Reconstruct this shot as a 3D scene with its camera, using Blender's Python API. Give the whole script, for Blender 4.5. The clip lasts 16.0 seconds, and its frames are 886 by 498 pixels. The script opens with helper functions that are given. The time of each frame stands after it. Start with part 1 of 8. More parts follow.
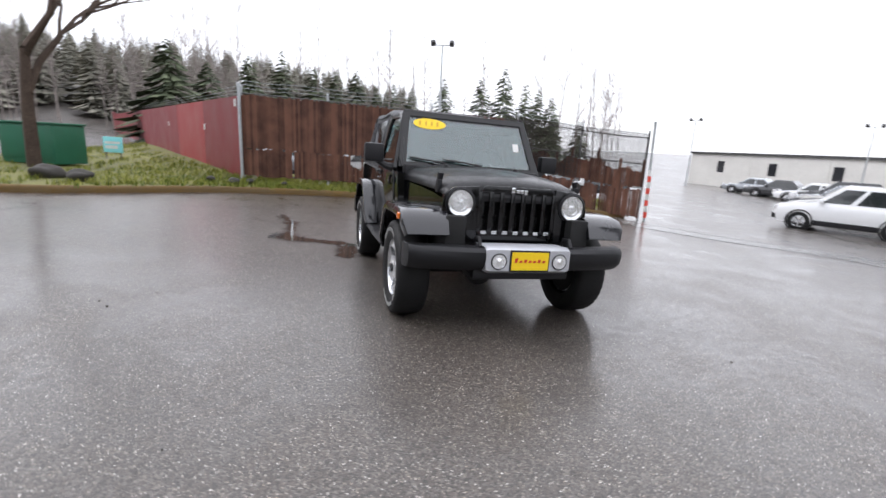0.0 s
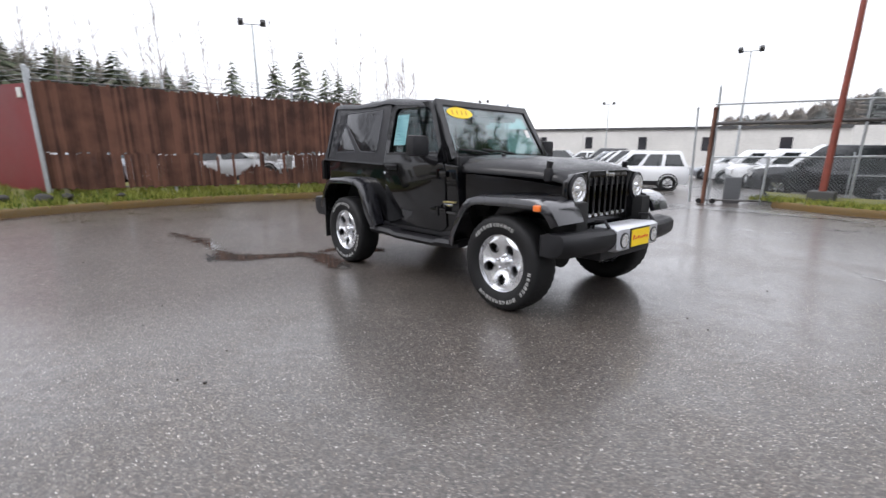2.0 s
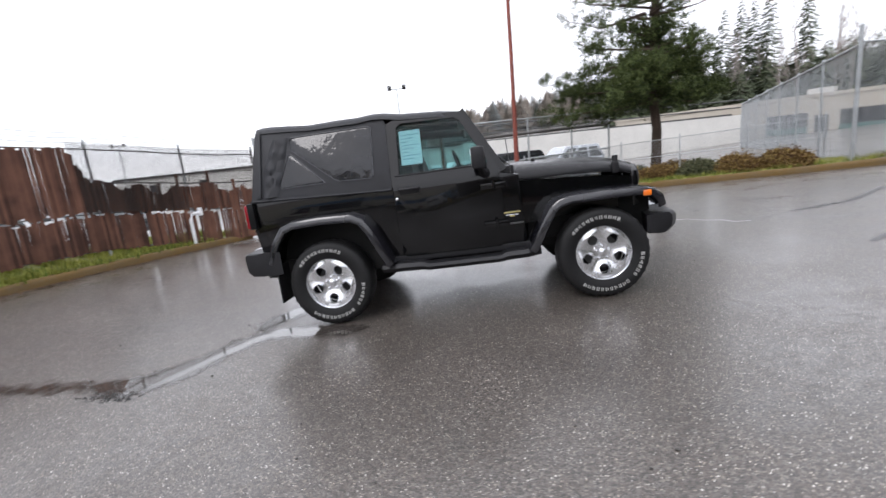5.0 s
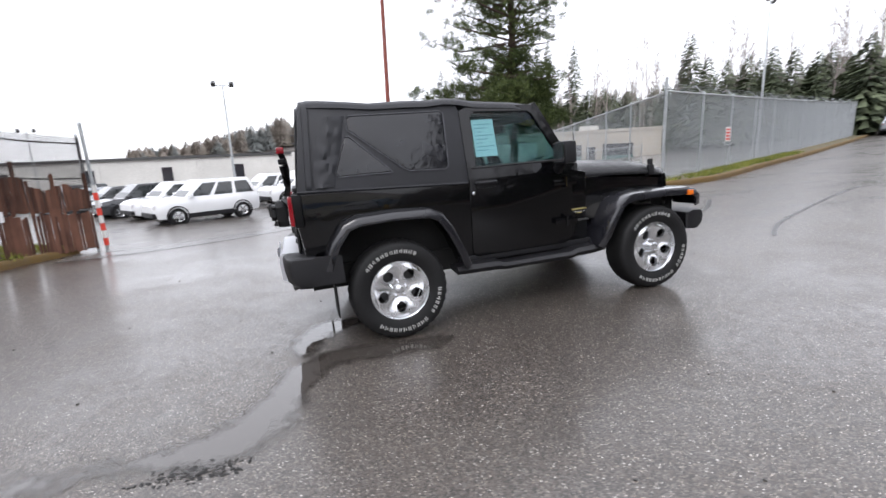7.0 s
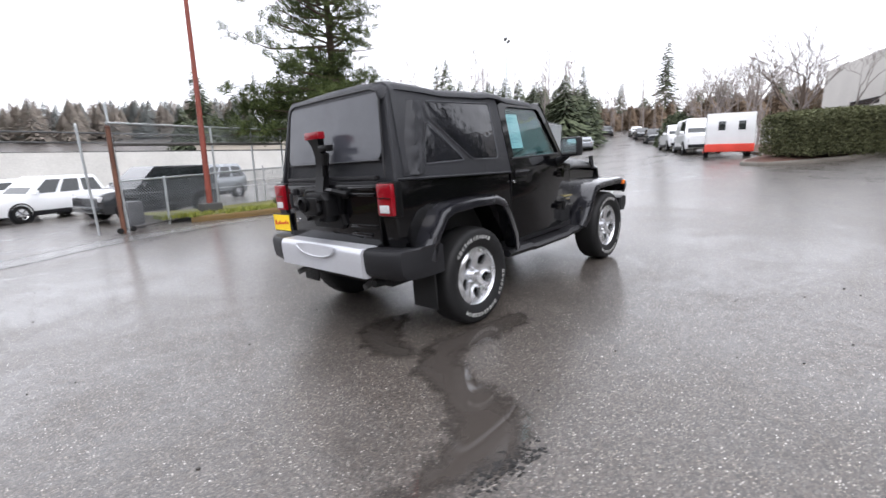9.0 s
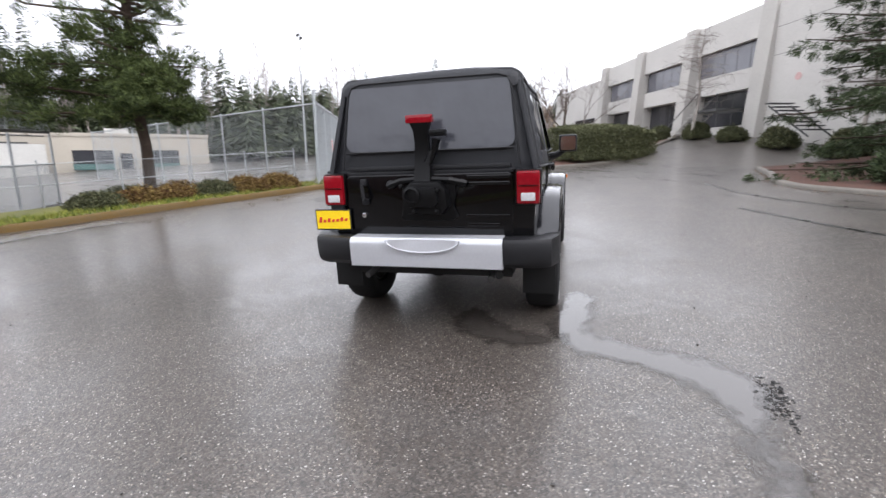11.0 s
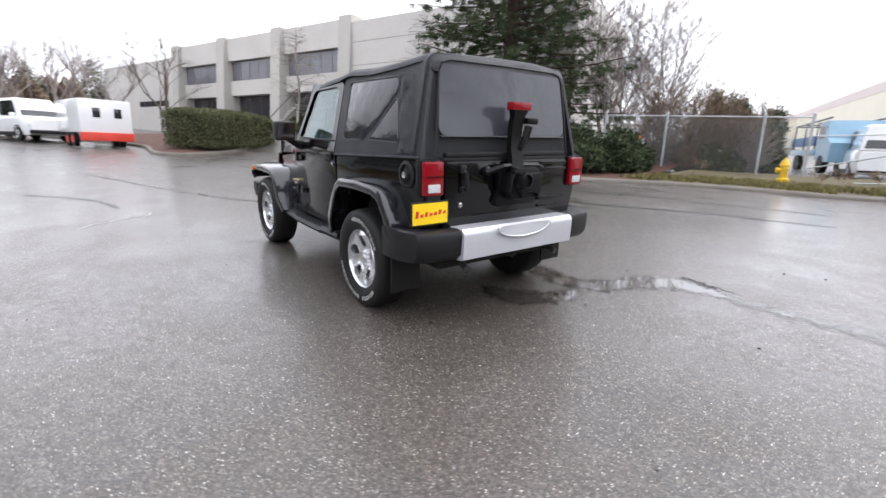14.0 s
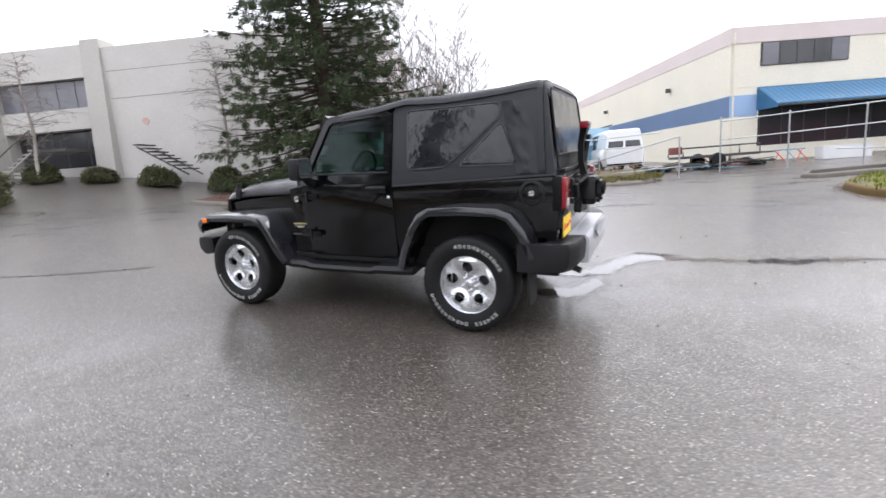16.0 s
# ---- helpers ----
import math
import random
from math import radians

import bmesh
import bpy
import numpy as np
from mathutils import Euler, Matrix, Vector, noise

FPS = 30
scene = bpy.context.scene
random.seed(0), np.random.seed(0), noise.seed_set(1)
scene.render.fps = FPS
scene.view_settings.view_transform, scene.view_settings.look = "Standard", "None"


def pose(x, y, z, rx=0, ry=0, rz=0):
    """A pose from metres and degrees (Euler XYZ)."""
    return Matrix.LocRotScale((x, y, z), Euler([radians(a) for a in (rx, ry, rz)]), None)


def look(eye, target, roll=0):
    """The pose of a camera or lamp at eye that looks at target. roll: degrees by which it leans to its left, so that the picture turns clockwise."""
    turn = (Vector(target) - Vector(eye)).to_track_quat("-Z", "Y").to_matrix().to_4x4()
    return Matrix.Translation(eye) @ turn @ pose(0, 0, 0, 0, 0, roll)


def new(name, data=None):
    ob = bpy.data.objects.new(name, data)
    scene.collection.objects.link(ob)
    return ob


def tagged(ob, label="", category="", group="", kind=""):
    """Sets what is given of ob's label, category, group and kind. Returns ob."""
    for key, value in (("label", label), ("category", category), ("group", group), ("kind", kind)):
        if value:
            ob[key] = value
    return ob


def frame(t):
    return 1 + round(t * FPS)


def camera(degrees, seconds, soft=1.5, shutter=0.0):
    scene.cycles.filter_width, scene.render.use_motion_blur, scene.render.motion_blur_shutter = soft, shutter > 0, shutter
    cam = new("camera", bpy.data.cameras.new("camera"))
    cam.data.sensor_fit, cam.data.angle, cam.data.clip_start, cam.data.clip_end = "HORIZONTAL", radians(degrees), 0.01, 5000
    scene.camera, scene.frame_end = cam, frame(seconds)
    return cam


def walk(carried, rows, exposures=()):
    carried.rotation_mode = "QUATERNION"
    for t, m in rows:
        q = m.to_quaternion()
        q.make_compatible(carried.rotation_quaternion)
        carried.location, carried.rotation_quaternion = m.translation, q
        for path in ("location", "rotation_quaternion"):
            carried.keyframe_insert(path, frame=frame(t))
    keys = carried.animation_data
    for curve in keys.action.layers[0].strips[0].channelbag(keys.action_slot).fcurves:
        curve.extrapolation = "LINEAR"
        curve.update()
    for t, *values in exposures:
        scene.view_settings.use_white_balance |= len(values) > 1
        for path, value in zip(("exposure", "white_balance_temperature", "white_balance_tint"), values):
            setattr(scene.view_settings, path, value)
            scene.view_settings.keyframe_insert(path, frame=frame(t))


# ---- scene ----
cam = camera(88.5, 16.0, 1.5, 0.4)
PATH = [
    (0, (4.807, -1.523, 1.473), (2.937, -0.964, 1.031), 2.98),
    (0.5, (4.630, -2.019, 1.466), (2.843, -1.245, 1.014), 0.97),
    (1, (4.334, -2.533, 1.476), (2.631, -1.589, 1.019), 2.12),
    (1.5, (4.003, -3.094, 1.481), (2.424, -1.952, 1.031), -0.42),
    (2, (3.506, -3.531, 1.458), (2.053, -2.243, 0.979), -0.08),
    (2.5, (3.046, -3.964, 1.459), (1.800, -2.467, 1.006), -1.36),
    (3, (2.551, -4.297, 1.453), (1.469, -2.689, 0.963), -2.41),
    (3.5, (2.023, -4.553, 1.457), (1.104, -2.836, 1.001), -2.57),
    (4, (1.460, -4.743, 1.462), (0.785, -2.921, 0.991), -4.94),
    (4.5, (0.880, -4.746, 1.461), (0.348, -2.870, 1.018), -5.19),
    (4.7, (0.639, -4.765, 1.445), (0.229, -2.849, 1.043), -5.45),
    (6.8, (-1.697, -4.299, 1.419), (-1.184, -2.414, 0.989), -3.21),
    (7, (-1.917, -4.222, 1.410), (-1.330, -2.354, 1.002), -2.69),
    (7.5, (-2.485, -4.025, 1.419), (-1.635, -2.268, 0.982), -3.16),
    (8, (-2.975, -3.696, 1.400), (-1.957, -2.036, 0.944), -2.38),
    (8.2, (-3.191, -3.600, 1.386), (-2.064, -2.004, 0.960), -2.50),
    (10.3, (-4.780, -1.751, 1.308), (-3.043, -0.853, 0.891), 0.87),
    (10.5, (-4.869, -1.520, 1.306), (-3.074, -0.727, 0.917), 0.34),
    (11, (-5.071, -0.956, 1.268), (-3.185, -0.432, 0.858), -0.18),
    (11.5, (-5.100, -0.422, 1.280), (-3.164, -0.149, 0.860), 1.79),
    (12, (-5.158, 0.184, 1.273), (-3.196, 0.088, 0.893), 2.54),
    (12.5, (-5.041, 0.756, 1.220), (-3.119, 0.363, 0.831), 2.39),
    (13, (-4.917, 1.372, 1.207), (-3.091, 0.647, 0.834), 2.26),
    (13.5, (-4.699, 1.928, 1.187), (-3.008, 0.963, 0.730), 0.81),
    (14, (-4.379, 2.484, 1.187), (-2.821, 1.305, 0.760), 1.80),
    (14.5, (-4.016, 3.006, 1.200), (-2.628, 1.630, 0.777), -0.06),
    (15, (-3.565, 3.438, 1.218), (-2.333, 1.911, 0.832), 0.52),
    (15.5, (-3.102, 3.850, 1.229), (-2.113, 2.153, 0.850), -0.76),
    (16, (-2.557, 4.057, 1.219), (-1.703, 2.281, 0.879), -4.32),
]
walk(cam, [(t, look(eye, target, roll)) for t, eye, target, roll in PATH], ((0.0, 0.70, 6400, 14), (4.6, 0.73, 6400, 14), (7.4, 0.82, 6400, 14), (10.5, 0.99, 6400, 14), (16.0, 0.99, 6400, 14)))

# ---- world and sun: an overcast winter day ----
world = bpy.data.worlds.new("overcast_sky")
scene.world = world
world.use_nodes = True
wn, wl = world.node_tree.nodes, world.node_tree.links
sky = wn.new("ShaderNodeTexSky")
sky.sky_type, sky.sun_disc = "NISHITA", False
sky.sun_elevation, sky.sun_rotation = radians(38), radians(200)
cloud = wn.new("ShaderNodeTexNoise")
cloud.inputs["Scale"].default_value = 1.6
cloud.inputs["Detail"].default_value = 3
ramp = wn.new("ShaderNodeValToRGB")
ramp.color_ramp.elements[0].color = (0.87, 0.90, 0.945, 1)
ramp.color_ramp.elements[1].color = (0.98, 1.0, 1.03, 1)
wl.new(cloud.outputs["Fac"], ramp.inputs["Fac"])
dim = wn.new("ShaderNodeVectorMath")
dim.operation = "SCALE"
dim.inputs["Scale"].default_value = 0.09
wl.new(sky.outputs["Color"], dim.inputs[0])
veil = wn.new("ShaderNodeMixRGB")
veil.inputs["Fac"].default_value = 0.88
wl.new(dim.outputs[0], veil.inputs["Color1"])
wl.new(ramp.outputs["Color"], veil.inputs["Color2"])
# thin overcast: brighter overhead than at the horizon
where = wn.new("ShaderNodeTexCoord")
part_z = wn.new("ShaderNodeSeparateXYZ")
wl.new(where.outputs["Generated"], part_z.inputs[0])
lift = wn.new("ShaderNodeMapRange")
lift.inputs["From Min"].default_value, lift.inputs["From Max"].default_value = 0.0, 1.0
lift.inputs["To Min"].default_value, lift.inputs["To Max"].default_value = 1.0, 1.65
wl.new(part_z.outputs["Z"], lift.inputs["Value"])
wl.new(veil.outputs["Color"], wn["Background"].inputs["Color"])
wl.new(lift.outputs["Result"], wn["Background"].inputs["Strength"])
sun = new("sun", bpy.data.lights.new("sun", "SUN"))
sun.data.energy, sun.data.angle, sun.data.color = 0.7, radians(25), (1.0, 0.985, 0.96)
sun.matrix_world = look((0, 0, 50), (0 + 18, 30, 50 - 38))

# ---- materials ----
def mat(name, color, rough=0.5, metal=0.0, var=0.2, scale=3.0, fine=60.0, bump=0.0, tint=None, rvar=0.15, coat=0.0, spec=0.5, island=0.0, each=0.0):
    """A surface with stains at one scale and grain at another."""
    m = bpy.data.materials.new(name)
    m.use_nodes = True
    n, l = m.node_tree.nodes, m.node_tree.links
    b = n["Principled BSDF"]
    tc = n.new("ShaderNodeTexCoord")
    big, small = n.new("ShaderNodeTexNoise"), n.new("ShaderNodeTexNoise")
    big.inputs["Scale"].default_value, big.inputs["Detail"].default_value = scale, 5
    small.inputs["Scale"].default_value, small.inputs["Detail"].default_value = fine, 3
    for t in (big, small):
        l.new(tc.outputs["Object"], t.inputs["Vector"])
    add = n.new("ShaderNodeMath")
    add.operation = "ADD"
    l.new(big.outputs["Fac"], add.inputs[0])
    l.new(small.outputs["Fac"], add.inputs[1])
    src = add.outputs[0]
    if island or each:
        info = n.new("ShaderNodeNewGeometry" if island else "ShaderNodeObjectInfo")
        more = n.new("ShaderNodeMath")
        more.operation = "MULTIPLY_ADD"
        l.new(info.outputs["Random Per Island" if island else "Random"], more.inputs[0])
        more.inputs[1].default_value = island or each
        l.new(src, more.inputs[2])
        sub = n.new("ShaderNodeMath")
        sub.operation = "SUBTRACT"
        l.new(more.outputs[0], sub.inputs[0])
        sub.inputs[1].default_value = (island or each) / 2
        src = sub.outputs[0]
    r = n.new("ShaderNodeValToRGB")
    r.color_ramp.elements[0].position, r.color_ramp.elements[1].position = 0.65 / 2, 1.35 / 2
    half = n.new("ShaderNodeMath")
    half.operation = "MULTIPLY"
    half.inputs[1].default_value = 0.5
    l.new(src, half.inputs[0])
    c2 = tint or tuple(min(1, v * (1 + var)) for v in color)
    c1 = tuple(v * (1 - var) for v in color)
    r.color_ramp.elements[0].color, r.color_ramp.elements[1].color = (*c1, 1), (*c2, 1)
    l.new(half.outputs[0], r.inputs["Fac"])
    l.new(r.outputs["Color"], b.inputs["Base Color"])
    rr = n.new("ShaderNodeMapRange")
    rr.inputs["From Min"].default_value, rr.inputs["From Max"].default_value = 0.3, 0.7
    rr.inputs["To Min"].default_value, rr.inputs["To Max"].default_value = max(0.01, rough * (1 - rvar)), min(1, rough * (1 + rvar))
    l.new(big.outputs["Fac"], rr.inputs["Value"])
    l.new(rr.outputs["Result"], b.inputs["Roughness"])
    b.inputs["Metallic"].default_value = metal
    b.inputs["Coat Weight"].default_value, b.inputs["Coat Roughness"].default_value = coat, 0.04
    b.inputs["Specular IOR Level"].default_value = spec
    if bump:
        bp = n.new("ShaderNodeBump")
        bp.inputs["Strength"].default_value, bp.inputs["Distance"].default_value = bump, 0.01
        l.new(small.outputs["Fac"], bp.inputs["Height"])
        l.new(bp.outputs["Normal"], b.inputs["Normal"])
    return m


def glass(name, tint, gloss=0.05, rough=0.02):
    """A thin pane: tinted see-through with a reflection that grows at grazing angles."""
    m = bpy.data.materials.new(name)
    m.use_nodes = True
    n, l = m.node_tree.nodes, m.node_tree.links
    n.remove(n["Principled BSDF"])
    tr, gl, mx, lw = n.new("ShaderNodeBsdfTransparent"), n.new("ShaderNodeBsdfGlossy"), n.new("ShaderNodeMixShader"), n.new("ShaderNodeLayerWeight")
    tr.inputs["Color"].default_value = (*tint, 1)
    gl.inputs["Color"].default_value = (1, 1, 1, 1)
    gl.inputs["Roughness"].default_value = rough
    lw.inputs["Blend"].default_value = 0.5
    pw, fr = n.new("ShaderNodeMath"), n.new("ShaderNodeMapRange")
    pw.operation = "POWER"
    pw.inputs[1].default_value = 4.0
    l.new(lw.outputs["Facing"], pw.inputs[0])
    fr.inputs["To Min"].default_value, fr.inputs["To Max"].default_value = gloss, 0.95
    l.new(pw.outputs[0], fr.inputs["Value"])
    l.new(fr.outputs["Result"], mx.inputs[0])
    l.new(tr.outputs[0], mx.inputs[1])
    l.new(gl.outputs[0], mx.inputs[2])
    l.new(mx.outputs[0], n["Material Output"].inputs["Surface"])
    return m


def puddle_mat():
    """Standing water whose shore thins out unevenly over the asphalt."""
    m = bpy.data.materials.new("puddle_water")
    m.use_nodes = True
    n, l = m.node_tree.nodes, m.node_tree.links
    b = n["Principled BSDF"]
    b.inputs["Base Color"].default_value = (0.052, 0.045, 0.040, 1)
    b.inputs["Roughness"].default_value = 0.03
    b.inputs["IOR"].default_value = 1.5
    b.inputs["Coat Weight"].default_value, b.inputs["Coat Roughness"].default_value = 0.5, 0.03
    at, tc, ns, ad, mr = n.new("ShaderNodeAttribute"), n.new("ShaderNodeTexCoord"), n.new("ShaderNodeTexNoise"), n.new("ShaderNodeMath"), n.new("ShaderNodeMapRange")
    at.attribute_name = "shore"
    ns.inputs["Scale"].default_value, ns.inputs["Detail"].default_value = 9.0, 6
    l.new(tc.outputs["Object"], ns.inputs["Vector"])
    l.new(at.outputs["Fac"], ad.inputs[0])
    l.new(ns.outputs["Fac"], ad.inputs[1])
    mr.interpolation_type = "SMOOTHSTEP"
    mr.inputs["From Min"].default_value, mr.inputs["From Max"].default_value = 0.62, 1.22
    l.new(ad.outputs[0], mr.inputs["Value"])
    tr, mx = n.new("ShaderNodeBsdfTransparent"), n.new("ShaderNodeMixShader")
    l.new(mr.outputs["Result"], mx.inputs[0])
    l.new(tr.outputs[0], mx.inputs[1])
    l.new(b.outputs[0], mx.inputs[2])
    l.new(mx.outputs[0], n["Material Output"].inputs["Surface"])
    return m


def asphalt_mat():
    """Worn asphalt, its stones of many tones laid bare, under a broken film of rain."""
    m = bpy.data.materials.new("wet_asphalt")
    m.use_nodes = True
    n, l = m.node_tree.nodes, m.node_tree.links
    b = n["Principled BSDF"]
    tc = n.new("ShaderNodeTexCoord")

    def tex(kind, scale, detail=4, stretch=None, turn=-20):
        t = n.new(kind)
        t.inputs["Scale"].default_value = scale
        if "Detail" in t.inputs:
            t.inputs["Detail"].default_value = 0 if "Voronoi" in kind else detail
        src = tc.outputs["Object"]
        if stretch:
            mp = n.new("ShaderNodeMapping")
            mp.inputs["Scale"].default_value = stretch
            mp.inputs["Rotation"].default_value = (0, 0, radians(turn))
            l.new(src, mp.inputs["Vector"])
            src = mp.outputs[0]
        l.new(src, t.inputs["Vector"])
        return t

    def math_node(op, a, b_, clamp=False):
        t = n.new("ShaderNodeMath")
        t.operation, t.use_clamp = op, clamp
        for i, v in enumerate((a, b_)):
            if isinstance(v, (int, float)):
                t.inputs[i].default_value = v
            else:
                l.new(v, t.inputs[i])
        return t.outputs[0]

    def span(v, a0, a1, b0, b1):
        t = n.new("ShaderNodeMapRange")
        for k, q in zip(("From Min", "From Max", "To Min", "To Max"), (a0, a1, b0, b1)):
            t.inputs[k].default_value = q
        l.new(v, t.inputs["Value"])
        return t.outputs["Result"]

    def split(v):
        t = n.new("ShaderNodeSeparateColor")
        l.new(v, t.inputs[0])
        return t.outputs

    def blend(fac, c1, c2, kind="MIX"):
        t = n.new("ShaderNodeMixRGB")
        t.blend_type = kind
        for k, v in zip(("Fac", "Color1", "Color2"), (fac, c1, c2)):
            if isinstance(v, tuple):
                t.inputs[k].default_value = (*v, 1)
            elif isinstance(v, (int, float)):
                t.inputs[k].default_value = v
            else:
                l.new(v, t.inputs[k])
        return t.outputs["Color"]

    wet, patch, ripple = tex("ShaderNodeTexNoise", 0.35, 5), tex("ShaderNodeTexNoise", 1.7, 6), tex("ShaderNodeTexNoise", 14, 4)
    streak = tex("ShaderNodeTexNoise", 0.9, 4, (0.18, 1.2, 1))
    stone, chip, big = tex("ShaderNodeTexVoronoi", 105), tex("ShaderNodeTexVoronoi", 115), tex("ShaderNodeTexVoronoi", 62)
    grain = tex("ShaderNodeTexNoise", 260, 2)
    tone = n.new("ShaderNodeValToRGB")
    e = tone.color_ramp.elements
    e[0].position, e[0].color = 0.0, (0.022, 0.0186, 0.016, 1)
    e[1].position, e[1].color = 1.0, (0.145, 0.125, 0.107, 1)
    for p, c in ((0.4, (0.047, 0.039, 0.033)), (0.65, (0.075, 0.060, 0.049)), (0.85, (0.085, 0.077, 0.070))):
        q = e.new(p)
        q.color = (*c, 1)
    sc = split(stone.outputs["Color"])
    l.new(sc[0], tone.inputs["Fac"])
    col = tone.outputs["Color"]
    # pale chips of two sizes, each with its own brightness and round outline
    cc, bc = split(chip.outputs["Color"]), split(big.outputs["Color"])
    small = math_node("MULTIPLY", span(cc[0], 0.885, 0.95, 0, 1), span(chip.outputs["Distance"], 0.32, 0.50, 1, 0))
    large = math_node("MULTIPLY", span(bc[0], 0.915, 0.965, 0, 1), span(big.outputs["Distance"], 0.20, 0.36, 1, 0))
    col = blend(math_node("MULTIPLY", small, span(cc[1], 0, 1, 0.25, 1.0)), col, blend(cc[2], (0.74, 0.72, 0.69), (0.38, 0.31, 0.24)))
    col = blend(math_node("MULTIPLY", large, span(bc[1], 0, 1, 0.35, 1.0)), col, blend(bc[2], (0.78, 0.76, 0.73), (0.38, 0.32, 0.26)))
    worn = n.new("ShaderNodeValToRGB")
    worn.color_ramp.elements[0].position, worn.color_ramp.elements[0].color = 0.33, (0.62, 0.60, 0.58, 1)
    worn.color_ramp.elements[1].position, worn.color_ramp.elements[1].color = 0.62, (1.15, 1.13, 1.1, 1)
    l.new(blend(0.5, streak.outputs["Fac"], patch.outputs["Fac"]), worn.inputs["Fac"])
    l.new(blend(0.6, col, worn.outputs["Color"], "MULTIPLY"), b.inputs["Base Color"])
    damp = blend(0.4, blend(0.45, wet.outputs["Fac"], streak.outputs["Fac"]), patch.outputs["Fac"])
    l.new(span(damp, 0.36, 0.64, 0.42, 0.56), b.inputs["Roughness"])
    b.inputs["Specular IOR Level"].default_value, b.inputs["IOR"].default_value = 0.56, 1.5
    # rounded stones stand out of the binder
    dome = math_node("SUBTRACT", 1.0, math_node("MULTIPLY", stone.outputs["Distance"], math_node("ADD", sc[1], 0.5)))
    height = math_node("ADD", dome, math_node("MULTIPLY", grain.outputs["Fac"], 0.6))
    bp = n.new("ShaderNodeBump")
    bp.inputs["Strength"].default_value, bp.inputs["Distance"].default_value = 0.6, 0.0024
    l.new(height, bp.inputs["Height"])
    l.new(bp.outputs["Normal"], b.inputs["Normal"])
    film = math_node("MULTIPLY", span(damp, 0.40, 0.60, 1.0, 0.6), span(ripple.outputs["Fac"], 0.35, 0.6, 0.6, 1.0))
    l.new(film, b.inputs["Coat Weight"])
    l.new(span(damp, 0.36, 0.64, 0.13, 0.25), b.inputs["Coat Roughness"])
    b.inputs["Coat IOR"].default_value = 1.4
    skin = n.new("ShaderNodeBump")
    skin.inputs["Strength"].default_value, skin.inputs["Distance"].default_value = 0.2, 0.0009
    l.new(height, skin.inputs["Height"])
    l.new(skin.outputs["Normal"], b.inputs["Coat Normal"])
    return m


ASPHALT = asphalt_mat()
WATER = puddle_mat()
PAINT = mat("black_car_paint", (0.0022, 0.0022, 0.0028), 0.2, var=0.2, fine=400, coat=0.65, rvar=0.3, spec=0.1)
HOODP = mat("rain_beaded_black_paint", (0.0045, 0.0045, 0.0055), 0.38, var=0.3, fine=150, coat=0.25, rvar=0.4, spec=0.18, bump=0.35)
FLARE = mat("black_flare_paint", (0.010, 0.010, 0.013), 0.24, var=0.25, fine=300, coat=0.85, rvar=0.3, spec=0.35)
PLASTIC = mat("black_plastic", (0.0095, 0.0095, 0.0112), 0.48, var=0.25, fine=220, bump=0.15, spec=0.34)
DARK = mat("dark_underbody", (0.008, 0.008, 0.008), 0.8)
FABRIC = mat("black_soft_top_fabric", (0.013, 0.0138, 0.0172), 0.52, var=0.35, scale=3.5, fine=420, bump=0.3, spec=0.42)
VINYL = mat("grey_vinyl_window", (0.05, 0.052, 0.062), 0.16, var=0.15, scale=1.5, fine=4.0, bump=0.7, spec=0.6)
SMOKE = glass("smoked_window", (0.22, 0.22, 0.23), 0.06, 0.05)
GLASS = glass("car_glass", (0.62, 0.76, 0.76), 0.012, 0.01)
SCREEN = glass("windscreen_glass", (0.60, 0.74, 0.74), 0.10, 0.02)
BOWL = mat("headlamp_bowl", (0.90, 0.91, 0.92), 0.16, metal=0.75, var=0.1, fine=90)
CARRIER = mat("black_carrier_steel", (0.004, 0.004, 0.0045), 0.38, var=0.2, fine=200, spec=0.2)
RUST = mat("rusty_post_paint", (0.14, 0.055, 0.035), 0.75, var=0.5, scale=4, fine=40, bump=0.4, tint=(0.24, 0.20, 0.18))
GATEPIPE = mat("dark_gate_pipe", (0.085, 0.08, 0.078), 0.55, metal=0.2, var=0.4, scale=5)
DRYGRASS = mat("tan_grass_soil", (0.075, 0.058, 0.034), 0.9, var=0.55, scale=1.2, fine=40, bump=0.6, tint=(0.15, 0.125, 0.06))
DRYBLADE = mat("tan_grass_blades", (0.12, 0.115, 0.045), 0.8, var=0.5, island=0.9, tint=(0.24, 0.21, 0.09), spec=0.1)
GUTTER = mat("wet_concrete_gutter", (0.13, 0.125, 0.12), 0.22, var=0.25, scale=1.5, fine=50, bump=0.2)
TAR = mat("tar_seam", (0.018, 0.018, 0.018), 0.3)
CHALK = mat("white_road_mark", (0.40, 0.40, 0.39), 0.6, var=0.4, scale=6)
LENS = glass("clear_lens", (0.95, 0.95, 0.95), 0.03, 0.02)
LETTER = mat("worn_white_lettering", (0.34, 0.34, 0.33), 0.6, var=0.5, scale=30)
RUBBER = mat("tyre_rubber", (0.008, 0.008, 0.0085), 0.62, var=0.3, fine=150, bump=0.3, spec=0.3)
WHITEPAINT = mat("white_lettering", (0.62, 0.62, 0.60), 0.6)
ALLOY = mat("silver_alloy", (0.70, 0.71, 0.73), 0.24, metal=0.85, var=0.08, rvar=0.25)
CHROME = mat("chrome", (0.75, 0.76, 0.78), 0.1, metal=1.0, var=0.05)
SILVER = mat("silver_bumper_paint", (0.52, 0.53, 0.56), 0.35, metal=0.35, var=0.05)
STEEL = mat("dark_steel", (0.10, 0.10, 0.10), 0.45, metal=0.8)
